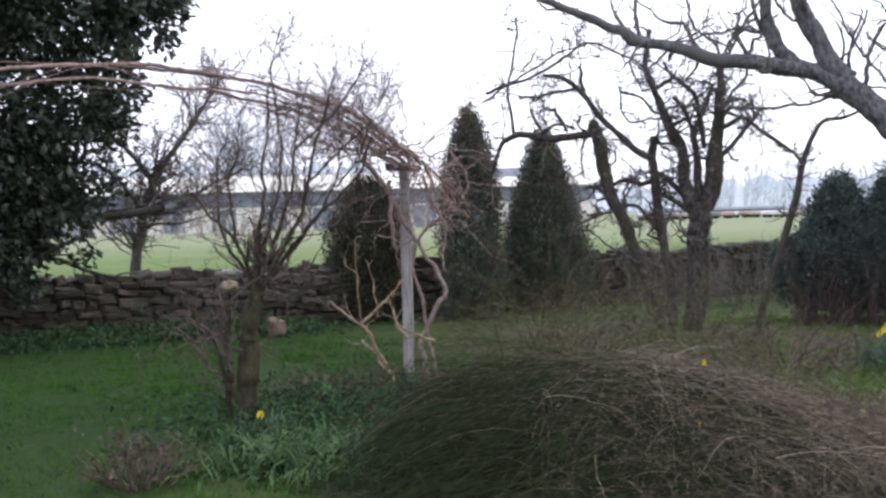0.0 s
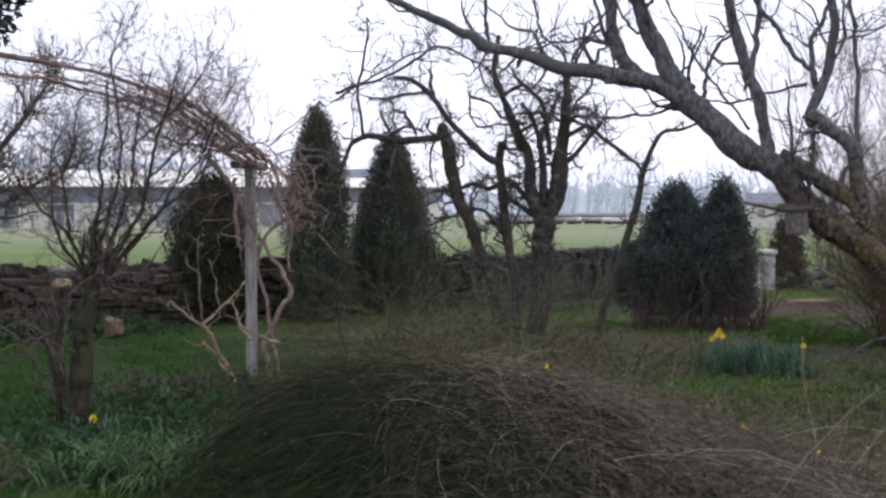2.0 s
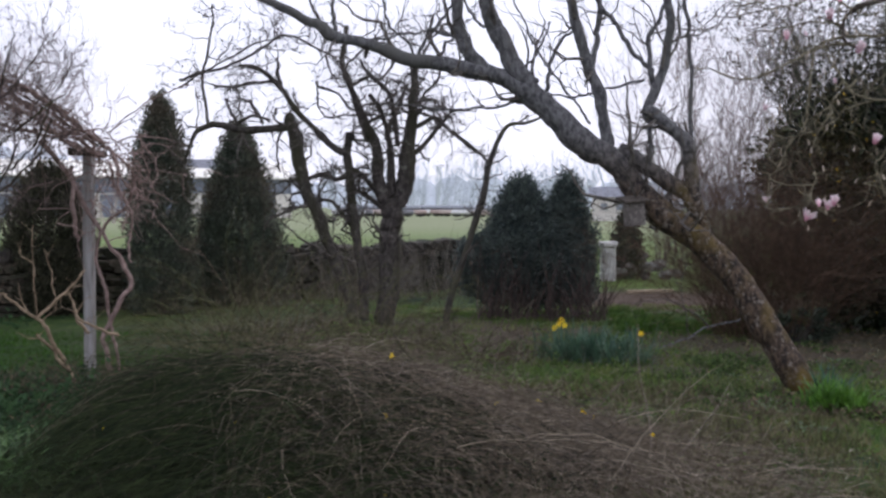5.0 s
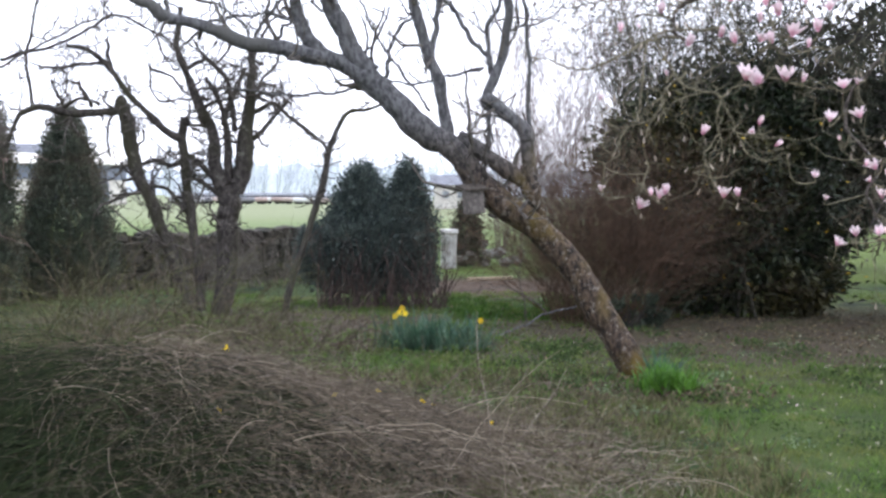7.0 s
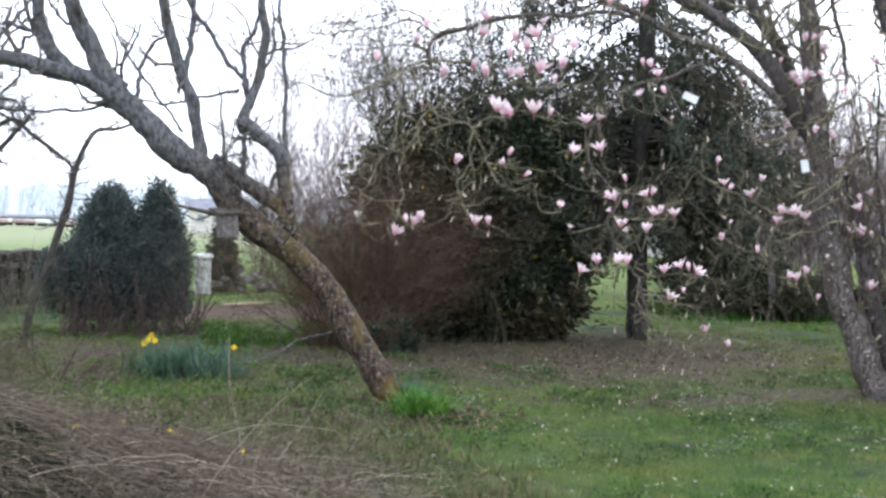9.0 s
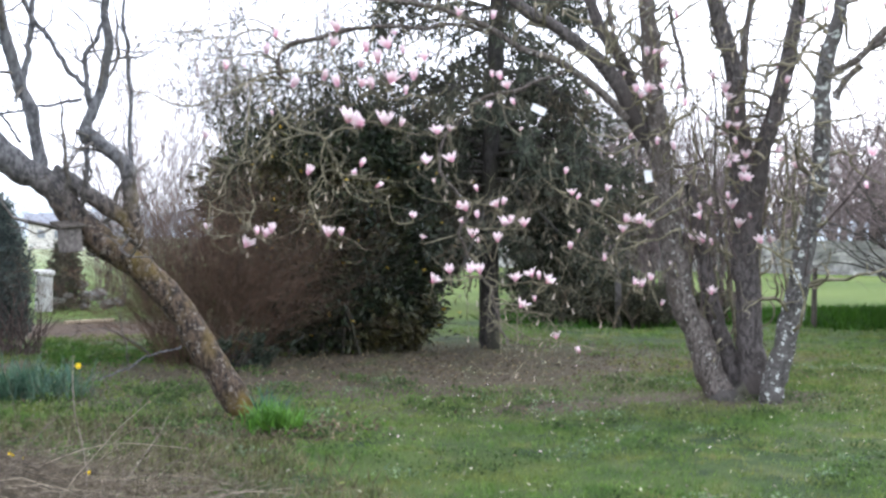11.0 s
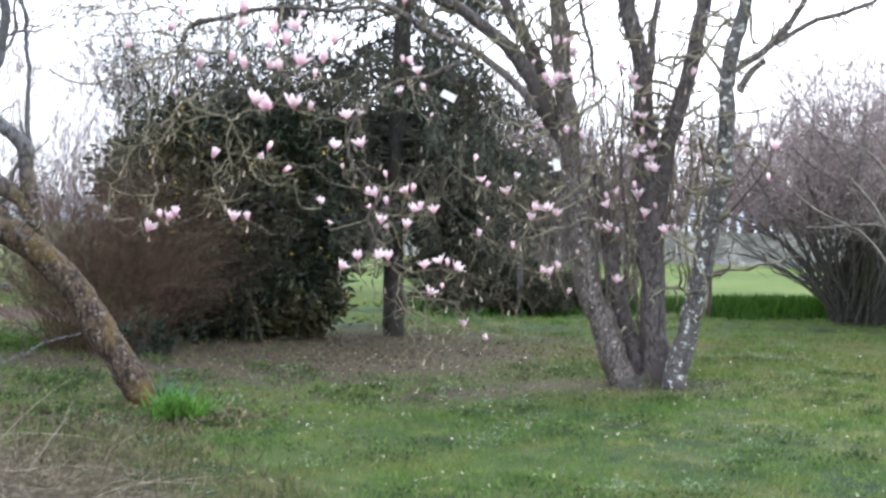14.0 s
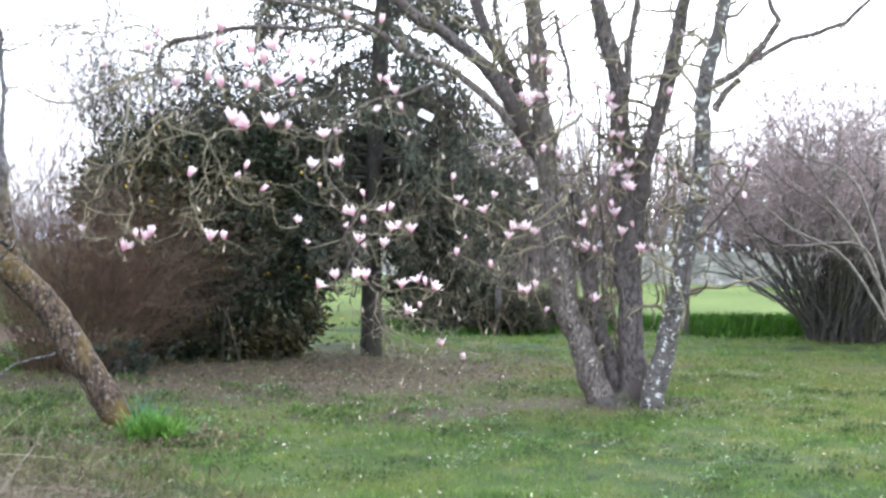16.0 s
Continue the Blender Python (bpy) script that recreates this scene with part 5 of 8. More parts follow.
t0[20:] = np.where(rng.uniform(0, 1, 26) < 0.65, 0.0, math.pi) + rng.normal(-0.3, 0.5, 26)
s = np.concatenate([s, np.stack([np.full(46, kx), np.full(46, ky), u], 1)])
w = np.concatenate([w, np.stack([np.cos(t0), np.sin(t0), np.full(46, 0.05)], 1)])
L = np.concatenate([L, rng.uniform(1.3, 2.7, 46)])
r = np.concatenate([r, np.full(46, 0.02)])
t1 = rng.normal(-0.45, 0.45, 18)
t1[11:] += math.pi
s = np.concatenate([s, np.stack([np.full(18, kx), np.full(18, ky), rng.uniform(1.5, 2.2, 18)], 1)])
w = np.concatenate([w, np.stack([np.cos(t1), np.sin(t1), np.full(18, 0.05)], 1)])
L = np.concatenate([L, rng.uniform(0.8, 1.7, 18)])
r = np.concatenate([r, np.full(18, 0.016)])
facing_lawn = (w[:, 0] * -0.45 + w[:, 1] * -0.89) > 0.3
keep = ~(facing_lawn & (s[:, 2] > 2.9) & (rng.uniform(0, 1, len(s)) < 0.85))
s, w, L, r = s[keep], w[keep], L[keep], r[keep]
Q, S = grow(s, w, L, r, 10, 0.07, (0, 0, -0.09))
part("bough_mass", tubes(Q, S, 5), BARK_DARK, conifer)["kind"] = "stuff"
s, w, L, r = spawn(Q, S, 20, 0.15, 1.0, (30, 80), (0.25, 0.7), 0.4, 0.004)
Q2, S2 = grow(s, w, L, r, 6, 0.1, (0, 0, -0.15))
part("branchlet_mass", tubes(Q2, S2, 3), BARK_DARK, conifer)["kind"] = "stuff"
c = Q2[:, 1:].reshape(-1, 3)
c = np.repeat(c, 3, 0) + rng.normal(0, 0.05, (len(c) * 3, 3))
part("needle_mass", leaves(c, 0.13, 0.22, np.tile([[0.0, 0, -0.8]], (len(c), 1))), SPRAY_DARK, conifer)["kind"] = "stuff"

for hz0, hz1 in ((27.0, 30.0), (29.8, 33.0)):
    pc = far_range((hz0 + hz1) / 2, 22.5)
    shrub("evergreen_bush", (pc[0], pc[1], 0), "dark evergreen bush in the shade behind the conifer", [((pc[0], pc[1], 0.6), (0.75, 0.6, 0.65)), ((pc[0] + 0.5, pc[1], 0.4), (0.6, 0.5, 0.5))], 5000, 0.12, 0.4, LEAF_LAUREL, BARK_DARK, 10, height=0.9, spread=0.8)

for hz0, dd, hh in ((29.2, 20.5, 0.42), (31.0, 21.0, 0.48), (32.9, 20.5, 0.45), (34.6, 22.0, 0.46), (36.0, 21.5, 0.4)):
    pc = far_range(hz0, dd)
    shrub("evergreen_bush", (pc[0], pc[1], 0), "dark evergreen bush in the shade behind the conifer", [((pc[0], pc[1], hh * 0.85), (0.6, 0.5, hh)), ((pc[0] + 0.35, pc[1] - 0.2, hh * 0.5), (0.5, 0.4, hh * 0.6))], 3600, 0.1, 0.35, SPRAY_SHADE, TWIG_BROWN, 9, height=0.8, spread=1.0, rough=0.55, inner=0.1)

# ---- magnolia ----
mag_limbs = []
mag_limbs.append(limb([(7.11, 9.21, -0.15), (7.08, 9.24, 0.02), (6.97, 9.32, 0.32), (6.85, 9.41, 0.71), (6.74, 9.49, 1.04), (6.69, 9.53, 1.38), (6.64, 9.57, 1.78), (6.59, 9.60, 2.17), (6.56, 9.62, 2.51), (6.53, 9.64, 2.85), (6.50, 9.67, 3.19), (6.47, 9.69, 3.53), (6.44, 9.71, 3.87), (6.42, 9.72, 4.16), (6.39, 9.74, 4.41)], 0.152, 0.078, knobs=0.06))
mag_limbs.append(limb([(7.36, 9.13, -0.12), (7.35, 9.14, 0.22), (7.32, 9.16, 0.67), (7.30, 9.18, 1.12), (7.28, 9.20, 1.51), (7.27, 9.21, 1.91), (7.25, 9.23, 2.25), (7.23, 9.24, 2.59), (7.21, 9.26, 2.93), (7.18, 9.28, 3.27), (7.12, 9.33, 3.55), (7.05, 9.38, 3.87), (6.98, 9.44, 4.15), (6.90, 9.50, 4.44)], 0.142, 0.068, knobs=0.06))
mag_limbs.append(limb([(7.27, 8.82, -0.10), (7.29, 8.80, 0.07), (7.35, 8.75, 0.35), (7.42, 8.69, 0.70), (7.47, 8.64, 1.09), (7.51, 8.60, 1.47), (7.56, 8.56, 1.83), (7.60, 8.53, 2.13), (7.61, 8.51, 2.46), (7.61, 8.51, 2.78), (7.62, 8.50, 3.08), (7.66, 8.47, 3.38), (7.71, 8.42, 3.68), (7.75, 8.38, 3.93), (7.79, 8.34, 4.14), (7.82, 8.31, 4.33)], 0.120, 0.053, knobs=0.06))
mag_limbs.append(limb([(7.32, 9.17, 1.23), (7.35, 9.15, 1.74), (7.38, 9.12, 2.19), (7.43, 9.08, 2.51), (7.50, 9.01, 2.87), (7.56, 8.96, 3.24), (7.61, 8.92, 3.61), (7.66, 8.88, 3.91), (7.69, 8.85, 4.20), (7.72, 8.82, 4.42)], 0.094, 0.059, knobs=0.06))
mag_limbs.append(limb([(7.33, 9.29, -0.11), (7.26, 9.35, 0.31), (7.16, 9.43, 0.70), (7.07, 9.50, 1.13), (7.02, 9.54, 1.47), (6.98, 9.57, 1.79), (6.91, 9.61, 2.13)], 0.120, 0.050, knobs=0.08))
mag_limbs.append(limb([(6.61, 9.71, 2.46), (6.47, 9.75, 2.63), (6.30, 9.80, 2.93), (6.11, 9.87, 3.23), (5.87, 9.96, 3.49), (5.60, 10.06, 3.67), (5.30, 10.17, 3.85), (5.05, 10.24, 4.04), (4.82, 10.30, 4.21)], 0.094, 0.044, knobs=0.06))
mag_limbs.append(limb([(6.59, 9.97, 2.68), (6.51, 10.03, 3.03), (6.37, 10.12, 3.46), (6.21, 10.22, 3.76), (6.11, 10.28, 4.04), (6.05, 10.32, 4.33), (6.01, 10.34, 4.48)], 0.075, 0.050, knobs=0.06))
mag_limbs.append(limb([(6.34, 10.14, 3.52), (6.32, 10.15, 3.75), (6.27, 10.18, 4.05), (6.25, 10.19, 4.34)], 0.030, 0.020, knobs=0.06))
mag_limbs.append(limb([(6.24, 9.72, 2.75), (6.05, 9.80, 2.97), (5.82, 9.91, 3.18), (5.58, 10.01, 3.34), (5.27, 10.15, 3.45), (5.00, 10.25, 3.62), (4.73, 10.34, 3.74), (4.47, 10.43, 3.83), (4.10, 10.54, 3.88), (3.74, 10.65, 3.91)], 0.044, 0.019, knobs=0.08))
mag_limbs.append(limb([(7.67, 8.39, 3.17), (7.77, 8.29, 3.23), (7.87, 8.19, 3.36), (7.96, 8.10, 3.50), (8.02, 8.04, 3.64), (8.07, 7.99, 3.77), (8.02, 8.04, 3.90), (8.01, 8.06, 4.12)], 0.038, 0.022, knobs=0.06))
mag_limbs.append(limb([(7.87, 8.20, 3.35), (7.95, 8.01, 3.45), (8.07, 7.78, 3.55), (8.23, 7.50, 3.62), (8.31, 7.29, 3.75), (8.39, 7.09, 3.93)], 0.029, 0.019, knobs=0.06))
mag_limbs.append(limb([(7.67, 8.39, 2.90), (7.70, 8.36, 3.00), (7.75, 8.31, 3.11), (7.83, 8.23, 3.21)], 0.038, 0.029, knobs=0.06))
mag_limbs.append(limb([(7.25, 9.09, 3.26), (7.42, 8.95, 3.28), (7.58, 8.81, 3.30), (7.64, 8.76, 3.46), (7.75, 8.66, 3.65)], 0.020, 0.015, knobs=0.05))
mag_limbs.append(limb([(7.21, 9.13, 3.04), (7.33, 9.03, 3.05), (7.38, 8.99, 3.24), (7.48, 8.90, 3.54)], 0.015, 0.010, knobs=0.05))
mag_limbs.append(limb([(7.27, 9.21, 3.18), (7.27, 9.21, 3.50), (7.30, 9.18, 3.84), (7.34, 9.15, 4.18), (7.36, 9.14, 4.40)], 0.035, 0.025, knobs=0.06))
mag_limbs.append(limb([(6.62, 9.58, 3.90), (6.67, 9.54, 3.62), (6.73, 9.50, 3.31), (6.76, 9.48, 2.91)], 0.024, 0.020, knobs=0.06))
mag_limbs.append(limb([(6.53, 9.52, 3.66), (6.61, 9.46, 3.75), (6.79, 9.33, 3.91), (6.88, 9.27, 3.95)], 0.015, 0.010, knobs=0.06))
mag_limbs.append(limb([(7.07, 9.37, 3.48), (7.01, 9.41, 3.61), (7.01, 9.42, 3.72), (7.05, 9.39, 3.78)], 0.015, 0.012, knobs=0.06))
mag_limbs.append(limb([(7.32, 8.65, 2.77), (7.40, 8.57, 2.65), (7.55, 8.43, 2.69), (7.74, 8.25, 2.71), (7.83, 8.16, 2.77)], 0.014, 0.009, knobs=0.06))
mag_limbs.append(limb([(6.43, 9.47, 2.58), (6.53, 9.40, 2.69), (6.66, 9.30, 2.80), (6.75, 9.24, 2.86)], 0.017, 0.010, knobs=0.06))
mag_limbs.append(limb([(7.28, 9.46, 0.24), (7.22, 9.50, 0.99), (7.22, 9.50, 1.68), (7.17, 9.54, 2.31), (7.18, 9.54, 2.83), (7.13, 9.57, 3.30)], 0.021, 0.009, knobs=0.08))
mag_limbs.append(limb([(7.35, 9.41, 0.53), (7.31, 9.44, 1.22), (7.25, 9.48, 1.91), (7.26, 9.48, 2.49), (7.22, 9.51, 3.07)], 0.021, 0.009, knobs=0.08))
mag_limbs.append(limb([(7.16, 9.55, 0.75), (7.12, 9.59, 1.44), (7.14, 9.57, 2.08), (7.06, 9.63, 2.66), (7.03, 9.65, 3.12)], 0.021, 0.009, knobs=0.08))
mag_limbs.append(limb([(7.53, 9.26, 0.77), (7.53, 9.25, 1.52), (7.58, 9.21, 2.03), (7.55, 9.24, 2.49), (7.59, 9.20, 3.01)], 0.021, 0.009, knobs=0.08))
mag_limbs.append(limb([(7.02, 9.66, 0.98), (6.98, 9.69, 1.67), (7.03, 9.66, 2.31), (6.98, 9.69, 2.83)], 0.021, 0.009, knobs=0.08))
mag_limbs.append(limb([(7.72, 9.09, 1.01), (7.69, 9.11, 1.64), (7.72, 9.09, 2.15), (7.70, 9.11, 2.61)], 0.021, 0.009, knobs=0.08))
mag_limbs.append(limb([(7.79, 9.03, 1.53), (7.76, 9.05, 2.04), (7.80, 9.02, 2.50), (7.76, 9.05, 2.95)], 0.021, 0.009, knobs=0.08))
mag_limbs.append(limb([(5.68, 10.02, 3.21), (5.43, 10.13, 3.14), (5.23, 10.22, 3.03), (4.98, 10.32, 2.97), (4.78, 10.40, 2.83), (4.69, 10.41, 2.70), (4.59, 10.44, 2.57), (4.52, 10.45, 2.36), (4.55, 10.42, 2.17), (4.70, 10.33, 1.96), (4.75, 10.29, 1.79), (4.69, 10.29, 1.58), (4.79, 10.23, 1.35), (4.88, 10.16, 1.17), (4.97, 10.10, 0.97), (5.01, 10.06, 0.75), (5.08, 10.00, 0.51)], 0.023, 0.011, knobs=0.1))
mag_limbs.append(limb([(4.99, 10.27, 3.61), (4.69, 10.41, 3.68), (4.38, 10.54, 3.65), (3.91, 10.73, 3.65), (3.54, 10.85, 3.56), (3.22, 10.95, 3.47), (3.07, 11.00, 3.40)], 0.023, 0.023, knobs=0.1))
mag_limbs.append(limb([(3.41, 10.79, 3.51), (3.17, 10.86, 3.45), (3.04, 10.90, 3.38), (2.99, 10.92, 3.26), (3.04, 10.90, 3.10), (3.18, 10.86, 3.04)], 0.023, 0.012, knobs=0.12))
mag_limbs.append(limb([(3.44, 10.89, 3.18), (3.20, 10.96, 3.18), (3.01, 11.01, 3.18), (2.85, 11.06, 3.13), (2.68, 11.10, 3.02), (2.48, 11.14, 2.92), (2.29, 11.18, 2.83), (2.11, 11.22, 2.81), (1.93, 11.25, 2.87), (1.80, 11.27, 2.93), (1.64, 11.30, 2.85)], 0.016, 0.008, knobs=0.12))
mag_limbs.append(limb([(3.12, 10.98, 3.44), (2.84, 11.06, 3.58), (2.57, 11.12, 3.51), (2.30, 11.18, 3.47), (2.03, 11.23, 3.42), (1.79, 11.27, 3.44)], 0.012, 0.005, knobs=0.1))
mag_limbs.append(limb([(3.09, 11.10, 3.57), (2.81, 11.17, 3.68), (2.54, 11.23, 3.64), (2.27, 11.29, 3.55), (1.94, 11.35, 3.54)], 0.010, 0.005, knobs=0.1))
mag_limbs.append(limb([(3.01, 11.01, 3.28), (2.79, 11.07, 3.34), (2.58, 11.12, 3.31), (2.36, 11.17, 3.27), (2.20, 11.20, 3.24), (2.08, 11.22, 3.17)], 0.010, 0.005, knobs=0.1))
mag_limbs.append(limb([(2.83, 10.96, 3.12), (2.89, 10.94, 2.96), (3.01, 10.91, 2.75), (3.12, 10.88, 2.62), (3.28, 10.83, 2.57), (3.41, 10.79, 2.52), (3.40, 10.80, 2.26), (3.42, 10.79, 2.15), (3.47, 10.77, 2.09)], 0.013, 0.008, knobs=0.15))
mag_limbs.append(limb([(3.04, 10.90, 3.10), (2.77, 10.97, 3.05), (2.72, 10.99, 2.80), (2.70, 10.99, 2.61), (2.68, 10.99, 2.37), (2.64, 11.00, 2.26), (2.52, 11.03, 2.13), (2.49, 11.04, 1.96), (2.37, 11.07, 1.87)], 0.012, 0.006, knobs=0.15))
mag_limbs.append(limb([(3.11, 10.88, 2.76), (3.01, 10.91, 2.67), (2.94, 10.93, 2.61), (2.87, 10.95, 2.42), (2.79, 10.97, 2.25), (2.75, 10.98, 2.02), (2.78, 10.97, 1.80), (2.72, 10.99, 1.62), (2.67, 11.00, 1.45)], 0.012, 0.006, knobs=0.15))
mag_limbs.append(limb([(3.39, 10.69, 2.15), (3.28, 10.73, 1.98), (3.31, 10.72, 1.81), (3.36, 10.70, 1.67), (3.45, 10.67, 1.53)], 0.009, 0.006, knobs=0.15))
mag_limbs.append(limb([(3.40, 10.69, 2.52), (3.48, 10.66, 2.33), (3.54, 10.64, 2.18), (3.71, 10.59, 2.15), (3.85, 10.54, 2.19)], 0.009, 0.006, knobs=0.15))
mag_limbs.append(limb([(3.54, 10.64, 2.17), (3.64, 10.61, 1.99), (3.79, 10.56, 1.90), (3.98, 10.49, 1.97)], 0.008, 0.005, knobs=0.15))
mag_limbs.append(limb([(3.28, 10.83, 2.57), (3.05, 10.90, 2.49), (2.90, 10.94, 2.34), (2.69, 10.99, 2.27), (2.52, 11.03, 2.23), (2.35, 11.07, 2.17)], 0.009, 0.005, knobs=0.15))
mag_limbs.append(limb([(3.31, 10.72, 1.81), (3.17, 10.76, 1.78), (3.41, 10.69, 1.75), (3.58, 10.63, 1.83)], 0.008, 0.005, knobs=0.15))
mag_limbs.append(limb([(2.73, 10.88, 1.88), (2.77, 10.87, 1.82), (2.67, 10.90, 1.77), (2.46, 10.94, 1.79), (2.36, 10.97, 1.84)], 0.008, 0.005, knobs=0.15))
mag_limbs.append(limb([(2.75, 10.87, 1.79), (2.63, 10.90, 1.58), (2.40, 10.96, 1.54)], 0.008, 0.005, knobs=0.15))
mag_limbs.append(limb([(3.38, 10.70, 2.51), (3.55, 10.64, 2.60), (3.81, 10.55, 2.68), (4.02, 10.47, 2.63), (4.15, 10.42, 2.65)], 0.009, 0.006, knobs=0.15))
mag_limbs.append(limb([(3.88, 10.63, 3.63), (3.84, 10.64, 3.33), (3.89, 10.63, 3.11), (3.79, 10.66, 2.94), (3.63, 10.72, 2.84), (3.42, 10.79, 2.83), (3.22, 10.85, 2.70)], 0.012, 0.006, knobs=0.15))
mag_limbs.append(limb([(3.84, 10.65, 3.00), (4.00, 10.59, 2.91), (4.27, 10.48, 2.96), (4.39, 10.43, 2.92)], 0.009, 0.006, knobs=0.12))
mag_limbs.append(limb([(4.14, 10.53, 3.63), (4.17, 10.52, 3.42), (4.04, 10.57, 3.22), (4.00, 10.59, 3.05)], 0.010, 0.006, knobs=0.12))
mag_limbs.append(limb([(3.48, 10.66, 3.53), (3.46, 10.67, 3.33), (3.54, 10.64, 3.14), (3.52, 10.65, 2.98), (3.60, 10.62, 2.87)], 0.010, 0.006, knobs=0.12))
mag_limbs.append(limb([(4.49, 10.39, 2.35), (4.35, 10.45, 2.30), (4.19, 10.51, 2.29)], 0.008, 0.005, knobs=0.1))
mag_limbs.append(limb([(4.60, 10.12, 1.95), (4.80, 10.03, 1.89), (4.94, 9.96, 1.84), (5.02, 9.92, 1.67)], 0.008, 0.005, knobs=0.1))
mag_limbs.append(limb([(4.65, 10.10, 1.68), (4.85, 10.00, 1.64), (5.14, 9.86, 1.64), (5.17, 9.84, 1.68)], 0.008, 0.005, knobs=0.1))
mag_limbs.append(limb([(4.71, 10.07, 1.35), (4.83, 10.01, 1.45), (4.81, 10.02, 1.57)], 0.008, 0.005, knobs=0.1))
mag_limbs.append(limb([(4.81, 10.02, 1.19), (4.62, 10.11, 1.16), (4.37, 10.22, 1.11)], 0.008, 0.005, knobs=0.1))
mag_limbs.append(limb([(4.83, 10.01, 1.19), (4.98, 9.94, 1.11), (5.15, 9.85, 1.14), (5.34, 9.75, 1.13)], 0.009, 0.005, knobs=0.1))
mag_limbs.append(limb([(4.91, 9.97, 0.98), (5.09, 9.88, 0.85), (5.11, 9.87, 0.60), (5.08, 9.89, 0.41)], 0.008, 0.005, knobs=0.12))
mag_limbs.append(limb([(4.94, 9.96, 0.87), (5.16, 9.85, 0.85), (5.34, 9.75, 0.82), (5.44, 9.69, 0.70)], 0.008, 0.004, knobs=0.12))
mag_limbs.append(limb([(4.91, 9.86, 0.77), (5.16, 9.73, 0.61), (5.37, 9.62, 0.57), (5.49, 9.55, 0.55), (5.59, 9.49, 0.46)], 0.007, 0.004, knobs=0.12))
mag_limbs.append(limb([(4.97, 9.83, 0.55), (5.16, 9.73, 0.51), (5.30, 9.65, 0.47), (5.44, 9.58, 0.51)], 0.007, 0.004, knobs=0.12))
mag_limbs.append(limb([(4.85, 9.89, 1.09), (4.83, 9.90, 0.87), (4.91, 9.86, 0.69), (4.94, 9.85, 0.50)], 0.007, 0.005, knobs=0.12))
mag_limbs.append(limb([(6.59, 9.32, 2.04), (6.38, 9.46, 1.82), (6.16, 9.60, 1.71), (5.93, 9.75, 1.86), (5.73, 9.87, 1.95), (5.53, 9.98, 2.08)], 0.013, 0.006, knobs=0.1))
mag_limbs.append(limb([(6.59, 9.31, 1.67), (6.38, 9.46, 1.55), (6.17, 9.60, 1.48), (5.95, 9.74, 1.35), (5.71, 9.88, 1.48)], 0.012, 0.006, knobs=0.1))
mag_limbs.append(limb([(6.56, 9.34, 1.34), (6.39, 9.45, 1.18), (6.24, 9.55, 1.12), (6.04, 9.68, 1.16)], 0.010, 0.005, knobs=0.1))
mag_limbs.append(limb([(6.65, 9.39, 1.88), (6.35, 9.60, 1.69), (6.17, 9.72, 1.63), (5.94, 9.86, 1.76)], 0.012, 0.006, knobs=0.1))
mag_limbs.append(limb([(6.16, 9.60, 1.66), (6.08, 9.66, 1.44), (6.13, 9.63, 1.22)], 0.009, 0.005, knobs=0.1))
mag_limbs.append(limb([(6.33, 9.61, 2.70), (6.15, 9.73, 2.58), (5.92, 9.87, 2.62), (5.80, 9.94, 2.81)], 0.012, 0.006, knobs=0.1))
magnolia, mag_ends = bare_tree("magnolia", (7.2, 9.15, 0), "multi-stemmed magnolia in bloom with grey lichened bark", mag_limbs, BARK_LICHEN, TWIG_MOSS, (7, 0.3, 1.0), (3, 0.12, 0.45), (0, 0, 0), sides=12, bias=(0, 0, 0.1), wig=0.38, angle=(35, 85), min_r=0.0026, second=(TWIG_MOSS, 0.022, 0), odd={1: BARK_STEM_DARK, 2: BARK_WHITENED, 3: BARK_STEM_DARK, 4: BARK_STEM_DARK, 5: BARK_STEM_DARK, 6: BARK_STEM_DARK})


part("root_flare", gnarled(tubes(spine([(magnolia.location.x, magnolia.location.y + 0.05, -0.05), (magnolia.location.x, magnolia.location.y + 0.05, 0.08), (magnolia.location.x, magnolia.location.y + 0.08, 0.14)], 9)[None], np.array([[0.34, 0.3, 0.26, 0.21, 0.16, 0.12, 0.09, 0.06, 0.03]]), 18), 0.04, 0.25), BARK_DARK, magnolia, smooth=True)


def petal(length, width, curl, lift, turn):
    """One cupped petal, standing at the flower's foot."""
    rows, cols = 5, 3
    v = []
    for i in range(rows):
        u = i / (rows - 1)
        w = width * math.sin(math.pi * (0.12 + 0.8 * u)) * 0.5
        out = lift * length * (0.35 * math.sin(u * 2.2) + curl * u * u)
        for j in range(cols):
            s = j - 1
            v.append((out - abs(s) * w * 0.35, s * w, length * u * (1 - 0.12 * curl * u)))
    v = np.array(v)
    c, n = math.cos(turn), math.sin(turn)
    v = np.stack([v[:, 0] * c - v[:, 1] * n, v[:, 0] * n + v[:, 1] * c, v[:, 2]], 1)
    i = np.arange(rows * cols).reshape(rows, cols)
    return v, [np.stack([i[:-1, :-1], i[1:, :-1], i[1:, 1:], i[:-1, 1:]], -1).reshape(-1, 4)]


